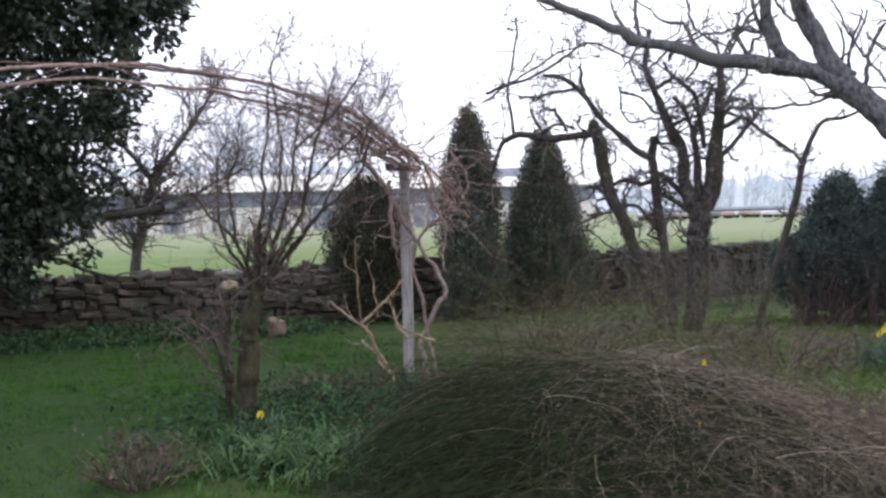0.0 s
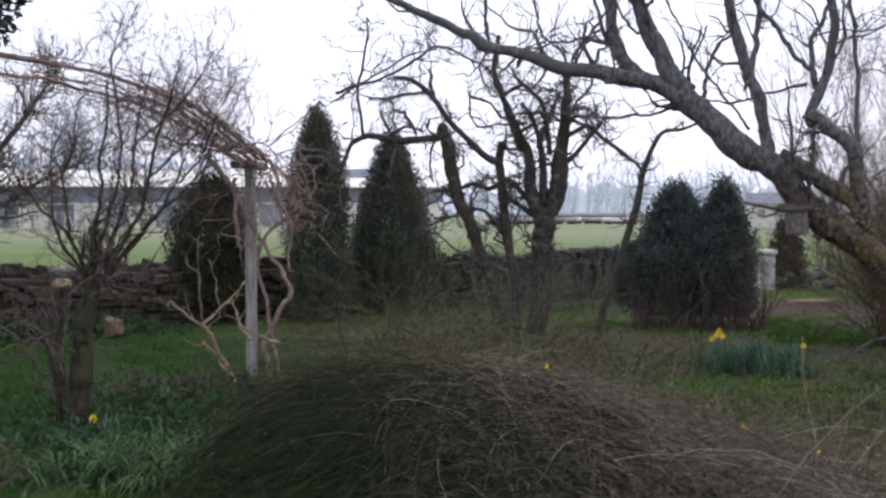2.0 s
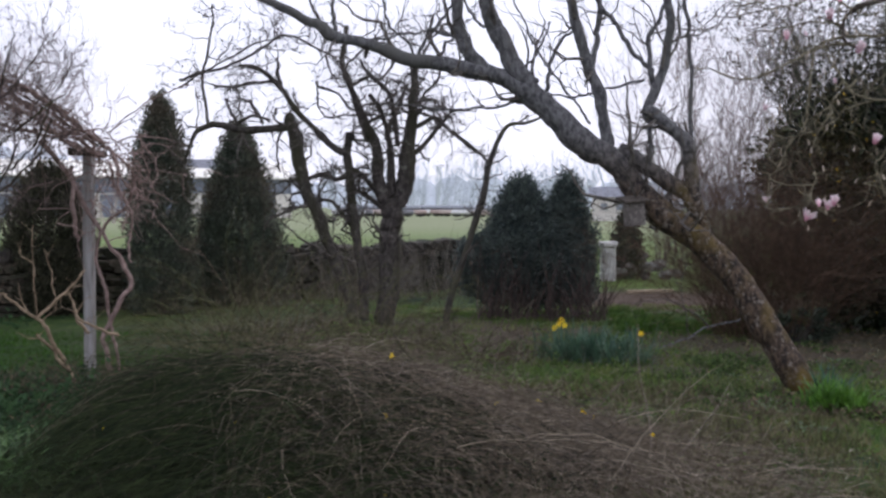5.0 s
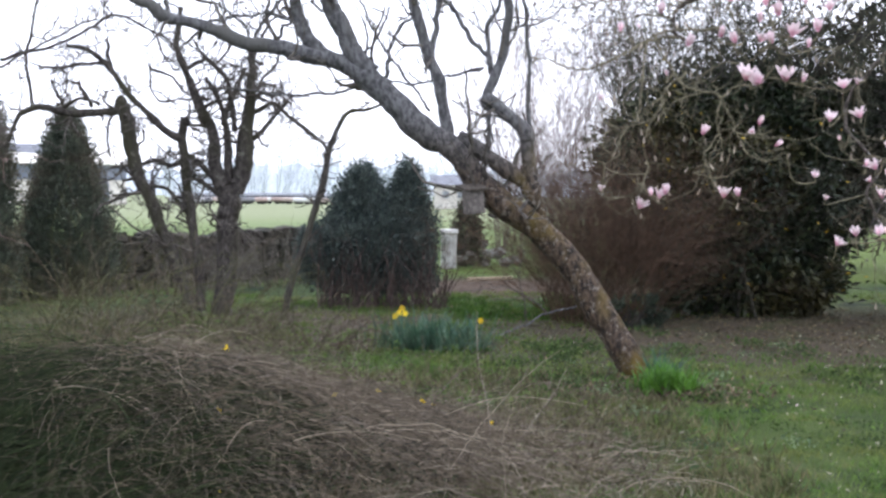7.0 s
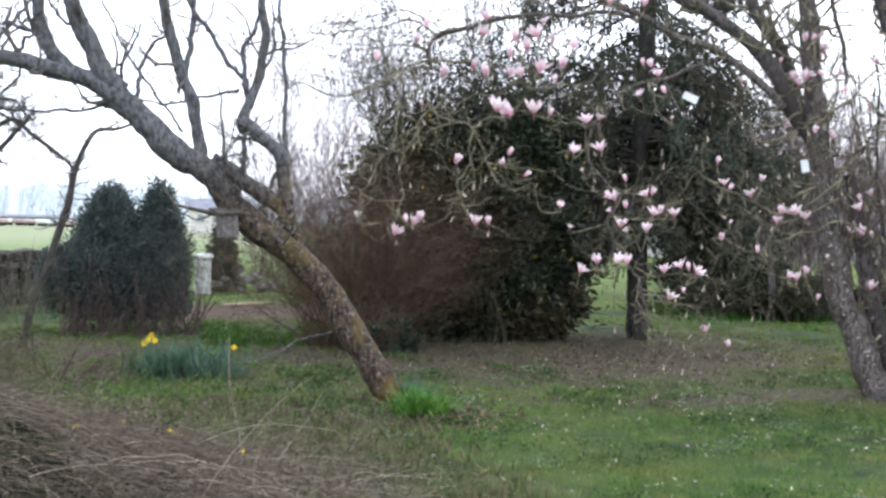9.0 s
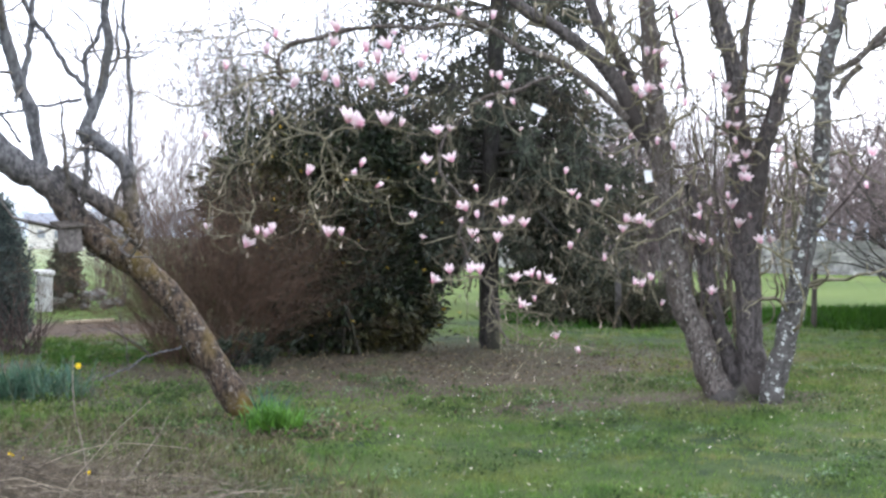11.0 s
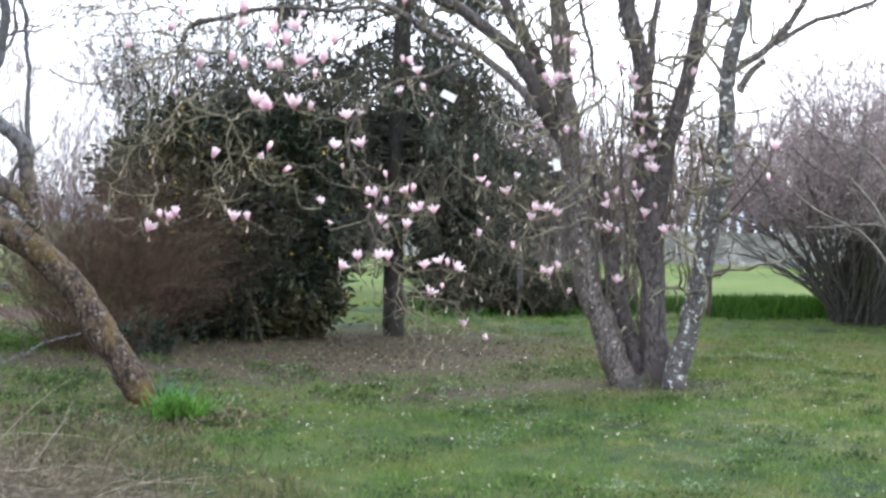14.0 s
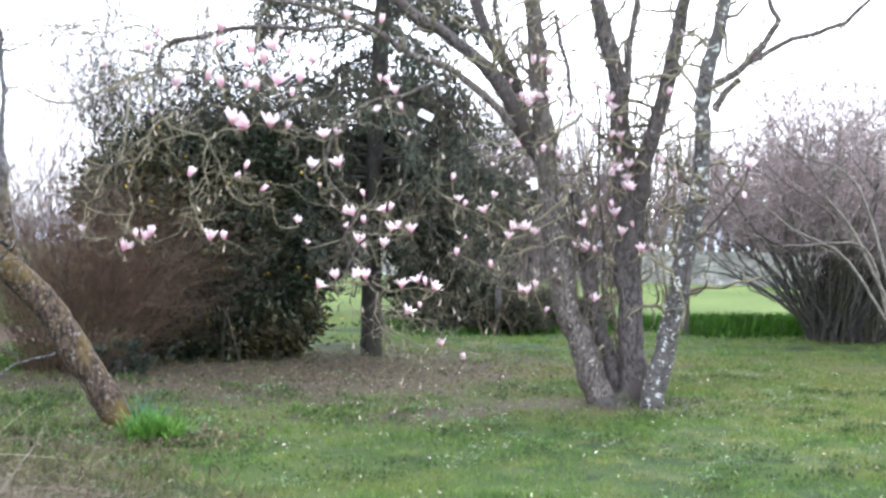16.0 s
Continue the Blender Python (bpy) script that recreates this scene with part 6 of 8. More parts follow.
BLOOMS = []
for (L, W, curl, lift, k) in ((0.1, 0.048, 0.25, 0.75, 8), (0.1, 0.046, 0.4, 0.95, 8), (0.09, 0.042, 0.1, 0.55, 6), (0.1, 0.046, 0.55, 1.0, 8)):
    g = joined(*[petal(L * rng.uniform(0.85, 1.05), W, curl + rng.uniform(-0.15, 0.25), lift * rng.uniform(0.7, 1.2), q * 2 * math.pi / k + rng.uniform(-0.2, 0.2)) for q in range(k)])
    BLOOMS.append(make_mesh("flower", g, PETAL_PINK, smooth=True))
tip_geo = []
all_mag = np.concatenate([p[0] for p, _ in mag_limbs[5:]])


def bloom(p, size=1.0, kind=None, tilt=0.5):
    """A flower at p on a short crooked spur from the nearest branch."""
    p = np.asarray(p, float)
    near = all_mag[np.argmin(np.linalg.norm(all_mag - p, axis=1))]
    mid = (near + p) / 2 + rng.normal(0, 0.05, 3) - [0, 0, 0.06]
    low = p - [0, 0, 0.05]
    tip_geo.append(tubes(spine([near, mid, low, p], 12)[None], np.linspace(0.008, 0.005, 12)[None], 4))
    ob = new("flower", BLOOMS[int(rng.integers(4)) if kind is None else kind])
    ob.parent = magnolia
    ob.matrix_basis = Matrix.Translation(Vector(p) - magnolia.location) @ Euler((rng.normal(0, tilt), rng.normal(0, tilt), rng.uniform(0, 6.28))).to_matrix().to_4x4() @ Matrix.Diagonal((size, size, size, 1))


for p in [(2.92, 10.78, 3.47), (3.08, 10.73, 2.99), (3.37, 10.65, 3.07), (3.76, 10.52, 3.35), (3.87, 10.48, 3.25), (4.19, 10.35, 3.09), (3.60, 10.57, 2.66), (3.73, 10.52, 2.63), (3.94, 10.45, 2.64), (3.50, 10.60, 3.01), (3.98, 10.43, 3.05)]:
    bloom(p, rng.uniform(1.25, 1.55), tilt=0.35)
for p in [(2.84, 10.80, 3.31), (2.47, 10.89, 3.14), (3.44, 10.62, 3.40), (3.49, 10.61, 3.54), (3.71, 10.53, 3.20), (3.71, 10.53, 3.01), (3.82, 10.50, 3.00), (4.12, 10.38, 2.95), (4.08, 10.40, 2.63), (3.96, 10.44, 3.39), (4.09, 10.39, 3.35), (3.23, 10.69, 2.15), (3.72, 10.53, 2.24), (3.86, 10.48, 2.04), (3.55, 10.59, 1.56), (2.85, 10.80, 1.54), (4.29, 10.31, 3.28), (2.66, 10.84, 1.44), (2.90, 10.78, 1.58), (2.77, 10.82, 1.56), (3.43, 10.63, 1.55)]:
    bloom(p, rng.uniform(0.95, 1.2), tilt=0.35)
for p in [(4.54, 10.09, 3.70), (4.84, 9.95, 3.67), (4.85, 9.95, 3.11), (4.92, 9.91, 3.09), (4.98, 9.88, 3.00), (5.04, 9.85, 2.85), (4.37, 10.17, 2.56), (4.27, 10.21, 2.26), (4.51, 10.10, 2.29), (4.73, 10.01, 2.01), (4.56, 10.08, 1.85), (4.64, 10.05, 1.82), (4.73, 10.00, 1.75), (4.91, 9.92, 1.86), (4.95, 9.90, 1.88), (4.96, 9.89, 1.68), (5.01, 9.87, 1.71), (5.14, 9.80, 1.67), (4.69, 10.03, 1.56), (4.91, 9.92, 1.52), (4.34, 10.18, 1.12), (4.50, 10.11, 1.21), (4.68, 10.03, 1.22), (4.76, 9.99, 1.21), (5.07, 9.84, 1.14), (5.21, 9.76, 1.19), (5.27, 9.73, 1.17), (5.33, 9.70, 1.13), (5.11, 9.82, 0.89)]:
    bloom(p, rng.uniform(0.8, 1.0), tilt=0.35)
for p in [(5.54, 9.86, 0.57), (5.74, 9.75, 0.43), (5.60, 9.83, 2.20), (5.66, 9.79, 1.99), (5.70, 9.77, 1.95), (5.88, 9.66, 1.88), (6.10, 9.53, 1.73), (6.22, 9.45, 1.72), (6.30, 9.40, 1.68), (6.08, 9.54, 1.63), (5.65, 9.80, 1.46), (5.94, 9.63, 1.35), (6.19, 9.47, 1.12), (6.25, 9.43, 1.10), (6.31, 9.38, 1.17), (6.19, 9.47, 3.02), (6.28, 9.41, 3.02), (6.35, 9.36, 2.49), (6.31, 9.39, 3.37), (6.21, 9.45, 2.94)]:
    bloom(p, rng.uniform(0.7, 0.9), tilt=0.35)
for p in [(6.39, 9.62, 3.39), (6.48, 9.56, 3.42), (6.51, 9.54, 3.27), (6.31, 9.68, 3.03), (6.42, 9.60, 3.03), (6.54, 9.52, 3.06), (6.64, 9.45, 3.06), (6.70, 9.40, 2.89), (6.88, 9.27, 2.73), (7.00, 9.17, 3.01), (7.02, 9.16, 2.93), (6.48, 9.56, 2.50), (6.62, 9.46, 2.46), (7.02, 9.15, 2.66), (7.10, 9.09, 2.65), (7.09, 9.10, 2.51), (7.04, 9.14, 2.34), (7.16, 9.04, 2.37), (7.15, 9.05, 2.23), (7.14, 9.06, 2.15), (7.07, 9.12, 1.88), (7.12, 9.08, 1.69)]:
    bloom(p, rng.uniform(0.78, 1.05), tilt=0.35)
for p in [(6.83, 9.30, 1.86), (6.91, 9.24, 1.91), (6.77, 9.35, 1.55), (6.86, 9.28, 1.55), (6.92, 9.23, 1.52), (7.29, 8.94, 1.54), (7.34, 8.89, 1.55), (6.63, 9.45, 1.30), (6.45, 9.58, 1.16), (6.31, 9.68, 1.11), (6.37, 9.63, 1.09), (6.53, 9.52, 0.91), (7.44, 8.80, 3.09), (7.52, 8.73, 2.27), (7.71, 8.56, 3.75), (7.37, 8.86, 2.43), (6.91, 9.24, 3.15)]:
    bloom(p, rng.uniform(0.7, 0.9), tilt=0.35)
for k in rng.choice(len(mag_ends), 34, replace=False):
    if mag_ends[k][2] > 0.9:
        bloom(mag_ends[k], rng.uniform(0.5, 0.7), tilt=0.4)
# thin suckers between the stems, each with a few blooms
n = 34
foot = np.array([mag_limbs[k % 5][0][0, int(mag_limbs[k % 5][0].shape[1] * rng.uniform(0.1, 0.4))] for k in range(n)])
P, R = grow(foot, np.stack([rng.normal(0, 0.16, n), rng.normal(0, 0.16, n), np.ones(n)], 1), rng.uniform(1.2, 2.6, n), rng.uniform(0.007, 0.013, n), 10, 0.13, (0, 0, 0.05))
s, w, L, r = spawn(P, R, 9, 0.15, 1.0, (30, 75), (0.2, 0.7), 0.5, 0.003)
Q, S = grow(s, w, L, r, 7, 0.3, (0, 0, 0.05))
part("sucker_mass", joined(tubes(P, R, 4), tubes(Q, S, 3)), TWIG_UMBER, magnolia)["kind"] = "stuff"
for k in rng.choice(len(Q), 26, replace=False):
    ob = new("flower", BLOOMS[int(rng.integers(4))])
    ob.parent = magnolia
    ob.matrix_basis = Matrix.Translation(Vector(Q[k, -1]) - magnolia.location) @ Euler((rng.normal(0, 0.4), rng.normal(0, 0.4), rng.uniform(0, 6.28))).to_matrix().to_4x4() @ Matrix.Diagonal((0.8, 0.8, 0.8, 1))
part("spur_mass", joined(*tip_geo), TWIG_MOSS, magnolia)["kind"] = "stuff"
# closed buds at the twig ends
budP = mag_ends[rng.choice(len(mag_ends), 300, replace=False)]
Q, S = grow(budP, rng.normal(0, 0.3, budP.shape) + [0, 0, 1], np.full(len(budP), 0.06), np.full(len(budP), 0.011), 4, 0.1, taper=0.3)
part("bud_mass", tubes(Q, S, 5), TWIG_PALE, magnolia)["kind"] = "stuff"

# white plant labels hanging in the magnolia
for p, tilt, w, h in zip([(5.45, 10.12, 2.85), (6.38, 9.55, 2.19)], (25, 80), (0.15, 0.12), (0.075, 0.07)):
    tag = thing("plant_label", p, "blank white plastic plant label hanging on a branch", "label", "plant labels")
    m = Matrix.Translation(p) @ Matrix.Rotation(radians(-28), 4, "Z") @ Matrix.Rotation(radians(tilt), 4, "Y")
    part("card", turned(box((-w / 2, -0.004, -h / 2), (w / 2, 0.004, h / 2), bevel=0.002), m), PLASTIC_WHITE, tag)
    part("string", tubes(np.array([[p, np.array(p) + [0.01, 0, 0.08], np.array(p) + [0.0, 0, 0.17]]]), np.full((1, 3), 0.003), 4), TWIG_GREY, tag)

# bird box on the leaning tree
bx, by, bz = 0.94, 9.57, 1.51
m = Matrix.Translation((bx, by, bz)) @ Matrix.Rotation(radians(20), 4, "Z") @ Matrix.Rotation(radians(-5), 4, "Y")
nest = thing("bird_box", (bx, by, bz), "weathered wooden bird box fixed to the leaning trunk", "bird box")
nest_body = part("body", turned(box((-0.07, -0.07, -0.1), (0.07, 0.07, 0.1), bevel=0.006), m), TIMBER_BOX, nest)
part("roof", turned(box((-0.12, -0.11, 0.0), (0.1, 0.09, 0.02), bevel=0.005), m @ Matrix.Translation((0, 0, 0.115)) @ Matrix.Rotation(radians(12), 4, "X")), TIMBER_DARK, nest)
# no hole is cut: a near-black disc paints the shade inside the entrance
part("entrance", turned(tubes(np.array([[(0, -0.076, 0.035), (0, -0.072, 0.035), (0, -0.068, 0.035)]]), np.full((1, 3), 0.016), 12), m), HOLE_DARK, nest_body)

# ---- pergola and vine ----
ox, oy = -3.83, 9.77
pergola = thing("pergola", (ox, oy, 0), "square grey post of a garden pergola", "pergola")
part("post", box((ox - 0.042, oy - 0.042, -0.05), (ox + 0.042, oy + 0.042, 2.0), bevel=0.006), TIMBER_GREY, pergola)
part("beam", box((ox - 0.075, oy - 0.3, 2.0), (ox + 0.065, oy + 0.3, 2.06), bevel=0.012), TIMBER_DARK, pergola)
part("arch_wire", tubes(spine([(-3.70, 9.72, 2.07), (-4.15, 9.54, 2.41), (-4.52, 9.37, 2.65), (-4.83, 8.98, 2.79), (-5.21, 8.30, 2.84), (-5.48, 7.64, 2.84), (-5.70, 6.97, 2.78), (-5.85, 6.44, 2.68)], 40)[None], np.full((1, 40), 0.012), 6), TIMBER_DARK, pergola)

vine = thing("climbing_vine", (ox + 0.2, oy, 0), "twisting bare climbing vine over the pergola arch", "vine")
P, R = limb([(-3.62, 9.74, -0.05), (-3.66, 9.73, 0.22), (-3.68, 9.73, 0.43), (-3.56, 9.77, 0.69), (-3.48, 9.80, 0.87), (-3.56, 9.77, 1.09), (-3.69, 9.72, 1.33), (-3.88, 9.65, 1.65), (-3.92, 9.63, 1.91)], 0.023, 0.018, knobs=0.15)
part("stem", tubes(P, R, 8), VINE, vine, smooth=True)
P, R = limb([(-3.56, 9.78, -0.05), (-3.59, 9.76, 0.32), (-3.64, 9.74, 0.64), (-3.70, 9.72, 0.91), (-3.76, 9.70, 1.12), (-3.67, 9.73, 1.38), (-3.49, 9.80, 1.58), (-3.43, 9.82, 1.84), (-3.63, 9.75, 2.06)], 0.017, 0.011, knobs=0.15)
part("stem", tubes(P, R, 8), VINE, vine, smooth=True)
vine_limbs = [
    limb([(-3.63, 9.69, 2.06), (-3.76, 9.46, 2.20), (-3.90, 9.21, 2.39), (-4.09, 8.93, 2.54), (-4.28, 8.65, 2.62), (-4.53, 8.32, 2.71), (-4.76, 7.99, 2.76), (-5.00, 7.63, 2.80), (-5.25, 7.25, 2.80), (-5.55, 6.79, 2.75), (-5.73, 6.41, 2.68)], 0.018, 0.014, knobs=0.12),
    limb([(-3.66, 9.68, 2.00), (-3.83, 9.43, 2.08), (-3.99, 9.17, 2.25), (-4.14, 8.91, 2.38), (-4.37, 8.61, 2.50), (-4.57, 8.30, 2.57), (-4.76, 7.99, 2.63), (-5.00, 7.63, 2.65), (-5.25, 7.25, 2.68), (-5.50, 6.84, 2.65), (-5.73, 6.41, 2.55)], 0.018, 0.013, knobs=0.12),
    limb([(-3.75, 9.64, 2.03), (-3.94, 9.43, 2.24), (-4.12, 9.22, 2.39), (-4.34, 8.98, 2.53), (-4.58, 8.72, 2.60), (-4.81, 8.45, 2.68), (-5.03, 8.18, 2.72)], 0.015, 0.009, knobs=0.12),
    limb([(-3.85, 9.61, 2.09), (-4.05, 9.43, 2.17), (-4.25, 9.24, 2.21), (-4.39, 9.07, 2.27), (-4.52, 8.91, 2.44), (-4.69, 8.72, 2.55)], 0.013, 0.008, knobs=0.12),
    limb([(-4.14, 9.49, 2.13), (-4.01, 9.54, 1.96), (-3.92, 9.58, 1.78), (-3.89, 9.59, 1.49), (-3.87, 9.60, 1.28)], 0.024, 0.017, knobs=0.12),
    limb([(-3.62, 9.70, 2.08), (-3.54, 9.69, 1.90), (-3.51, 9.67, 1.69), (-3.40, 9.68, 1.48), (-3.43, 9.64, 1.22), (-3.39, 9.62, 1.07)], 0.016, 0.009, knobs=0.12),
    limb([(-3.59, 9.71, 2.00), (-3.48, 9.70, 1.76), (-3.34, 9.69, 1.67), (-3.18, 9.69, 1.55)], 0.010, 0.006, knobs=0.12),
    limb([(-3.61, 9.70, 1.95), (-3.57, 9.70, 1.74), (-3.47, 9.71, 1.53), (-3.34, 9.74, 1.42)], 0.011, 0.006, knobs=0.12),
    limb([(-3.55, 9.72, 2.26), (-3.35, 9.79, 2.44), (-3.15, 9.86, 2.56), (-2.95, 9.92, 2.65), (-2.83, 9.96, 2.71)], 0.008, 0.004, knobs=0.12),
    limb([(-3.63, 9.69, 2.20), (-3.40, 9.77, 2.37), (-3.25, 9.83, 2.56)], 0.007, 0.004, knobs=0.12),
    limb([(-3.84, 9.61, 2.32), (-3.74, 9.65, 2.42), (-3.78, 9.64, 2.58), (-3.83, 9.61, 2.73)], 0.007, 0.004, knobs=0.12),
]
for P, R in vine_limbs:
    part("stem", tubes(P, R, 6), VINE, vine, smooth=True)
strands, sr = [], []
for k in range(22):
    P, R = vine_limbs[k % 4]
    a = int(rng.integers(0, 8))
    b = int(rng.integers(P.shape[1] // 2, P.shape[1]))
    q = spine(P[0][np.linspace(a, b, 7).astype(int)] + rng.normal(0, 0.06, (7, 3)), 24)
    strands.append(q)
    sr.append(np.linspace(rng.uniform(0.004, 0.008), 0.003, 24))
part("strand_mass", tubes(np.array(strands), np.array(sr), 6), VINE, vine)["kind"] = "stuff"
s, w, L, r = spawn(np.array(strands), np.array(sr), 9, 0.0, 0.6, (20, 80), (0.2, 0.9), 0.5, 0.003)
Q, S = grow(s, w, L, np.minimum(r, 0.007), 8, 0.25, (0.03, 0, 0.08))
s, w, L, r = spawn(Q, S, 3, 0.2, 1, (30, 80), (0.1, 0.3), 0.6, 0.0025)
Q2, S2 = grow(s, w, L, r, 5, 0.25)
part("shoot_mass", joined(tubes(Q, S, 4), tubes(Q2, S2, 3)), VINE, vine)["kind"] = "stuff"
start = np.tile(np.array([[ox + 0.2, oy, 1.85]]), (170, 1)) + rng.normal(0, 0.2, (170, 3)) * [1.1, 1, 1.2]
Q, S = grow(start, rng.normal(0, 1, (170, 3)) + [0.1, 0, 0.1], rng.uniform(0.25, 0.75, 170), rng.uniform(0.003, 0.007, 170), 9, 0.35, (0.05, 0, -0.08))
part("tangle", tubes(Q, S, 4), VINE, vine)["kind"] = "stuff"
# pruned shrub at the foot of the post
stubs = [limb([(-3.81, 9.35, 0.01), (-3.94, 9.30, 0.38), (-4.07, 9.24, 0.61), (-4.21, 9.18, 0.72), (-4.34, 9.12, 0.82)], 0.02, 0.012), limb([(-4.07, 9.24, 0.61), (-3.88, 9.32, 0.81), (-3.72, 9.39, 1.01)], 0.016, 0.01), limb([(-4.07, 9.24, 0.61), (-4.10, 9.23, 0.99), (-4.10, 9.23, 1.40)], 0.007, 0.0045),
         limb([(-3.94, 9.30, 0.68), (-3.97, 9.29, 0.94), (-4.02, 9.26, 1.20)], 0.007, 0.0045), limb([(-3.70, 9.40, 0.47), (-3.79, 9.36, 0.63), (-3.84, 9.34, 0.83)], 0.016, 0.01), limb([(-3.85, 9.34, 0.17), (-4.01, 9.27, 0.38), (-4.08, 9.24, 0.48)], 0.016, 0.01), limb([(-3.43, 9.39, 0.45), (-3.59, 9.33, 0.50), (-3.76, 9.27, 0.63)], 0.016, 0.01)]
bare_tree("pruned_shrub", (ox - 0.3, oy - 0.1, 0), "hard-pruned pale stubby shrub round the pergola post", stubs, STUB, STUB, (5, 0.1, 0.35), (1, 0.1, 0.2), angle=(30, 80), category="shrub", parts=("stem", "stem", "twig_mass"), min_r=0.003)


# ---- winter jasmine mound in front ----
def mound(x, y):
    """Height of the sprawling mound: steep on one side, tailing off on the other."""
    top = np.interp(x, [-2.9, -2.5, -2.1, -1.6, -1.1, -0.6, -0.2, 0.3, 0.8, 1.3], [0.0, 0.4, 0.58, 0.66, 0.66, 0.58, 0.45, 0.28, 0.15, 0.0])
    return top * np.exp(-(np.abs(y - 6.6 + 0.12 * x) / 1.0) ** 3)


jasmine = thing("winter_jasmine", (-0.9, 6.7, 0), "sprawling mound of arching winter jasmine stems, few yellow flowers", "shrub")


def arching(n, x0, x1, way, length, r, wig=0.1, lift=0.5, depth=(0.3, 1.0), sag=0.12, spread=0.6, skew=1.0):
    loose = 0.03 + 0.5 * rng.uniform(0, 1, n) ** 2.4
    x = x0 + (x1 - x0) * rng.uniform(0, 1, n) ** skew
    y = rng.normal(6.65, 0.6, n) - 0.12 * x
    st = np.stack([x, y, mound(x, y) * rng.uniform(depth[0], depth[1], n)], 1)
    d = unit(np.array(way) + rng.normal(0, spread, (n, 3)))
    d[:, 2] = rng.uniform(0.0, lift, n)
    N = 8
    P = np.zeros((n, N, 3))
    P[:, 0] = st
    L = length * rng.uniform(0.5, 1.2, n) / (N - 1)
    for i in range(1, N):
        d = unit(d + rng.normal(0, wig, (n, 3)) + np.array([0, 0, -sag * 1.4]))
        P[:, i] = P[:, i - 1] + d * L[:, None]
        roof = mound(P[:, i, 0], P[:, i, 1]) + loose
        P[:, i, 2] = np.clip(P[:, i, 2], 0.015 + 0.03 * rng.uniform(0, 1, n), roof + 0.05 * rng.uniform(0, 1, n))
    R = (r * rng.uniform(0.6, 1.5, n))[:, None] * np.linspace(1, 0.45, N)[None]
    return P, R


PA, RA = arching(5200, -2.2, -0.1, (-0.9, -0.32, 0.2), 1.15, 0.0017, spread=0.32, wig=0.08)
part("green_stem_mass", tubes(PA, RA, 3), STEM_GREEN, jasmine, "dark green arching stems")["kind"] = "stuff"
PB, RB = arching(4600, -1.7, 0.5, (0.7, -0.15, 0.2), 0.8, 0.0015, skew=1.1, spread=0.7, wig=0.11)
part("brown_stem_mass", tubes(PB, RB, 3), TWIG_BROWN, jasmine)["kind"] = "stuff"
PC, RC = arching(1100, -1.3, 1.0, (0.7, -0.1, 0.15), 0.7, 0.0014, depth=(0.6, 1.08), spread=0.8, wig=0.1, skew=1.2)
part("dead_stem_mass", tubes(PC, RC, 3), TWIG_TAN, jasmine, "tan dead stems")["kind"] = "stuff"
PD, RD = arching(45, -1.4, 1.4, (0.8, 0.1, 0.2), 0.85, 0.002, depth=(0.8, 1.1), wig=0.04, sag=0.06, spread=0.5)
part("pale_stem_mass", tubes(PD, RD, 5), TWIG_STRAW, jasmine, "thicker pale dead stems")["kind"] = "stuff"
PE, RE = arching(150, -2.3, -0.6, (-0.85, -0.3, 0.2), 1.1, 0.0014, depth=(0.8, 1.08), spread=0.3, wig=0.05)
part("light_stem_mass", tubes(PE, RE, 3), TWIG_TAN, jasmine)["kind"] = "stuff"
PF, RF = arching(520, -1.7, 1.6, (0.7, -0.1, 0.2), 0.65, 0.0012, depth=(0.75, 1.12), spread=0.8, wig=0.08)
part("straw_stem_mass", tubes(PF, RF, 3), TWIG_STRAW, jasmine, "thin straw-coloured dead stems")["kind"] = "stuff"
s, w, L, r = spawn(PB[:1700], RB[:1700], 3, 0.3, 1.0, (25, 70), (0.06, 0.22), 0.7, 0.0012)
Q, S = grow(s, w, L, r, 4, 0.25)
part("brown_twig_mass", tubes(Q, S, 3), TWIG_BROWN, jasmine)["kind"] = "stuff"
s, w, L, r = spawn(PA[:1500], RA[:1500], 3, 0.3, 1.0, (15, 45), (0.08, 0.3), 0.7, 0.0012)
Q, S = grow(s, w, L, r, 4, 0.15, (0, 0, -0.05))
part("green_twig_mass", tubes(Q, S, 3), STEM_GREEN, jasmine)["kind"] = "stuff"
k = 26000
x = -2.7 + 3.2 * rng.uniform(0, 1, k) ** 1.4
y = rng.normal(6.6, 0.6, k) - 0.12 * x
z = mound(x, y) * rng.uniform(0.1, 0.85, k) ** 0.6
part("small_leaf_mass", leaves(np.stack([x, y, z], 1)[:18000], 0.034, 0.4), STEM_GREEN, jasmine)["kind"] = "stuff"
for k in rng.choice(len(PB), 18, replace=False):
    part("flower", leaves(np.repeat(PB[k, 4][None] + np.array([0, 0, 0.03]), 6, 0), 0.022, 0.7), PETAL_YELLOW, jasmine)
for k in rng.choice(len(PA), 8, replace=False):
    part("flower", leaves(np.repeat(PA[k, 4][None] + np.array([0, 0, 0.03]), 6, 0), 0.022, 0.7), PETAL_YELLOW, jasmine)

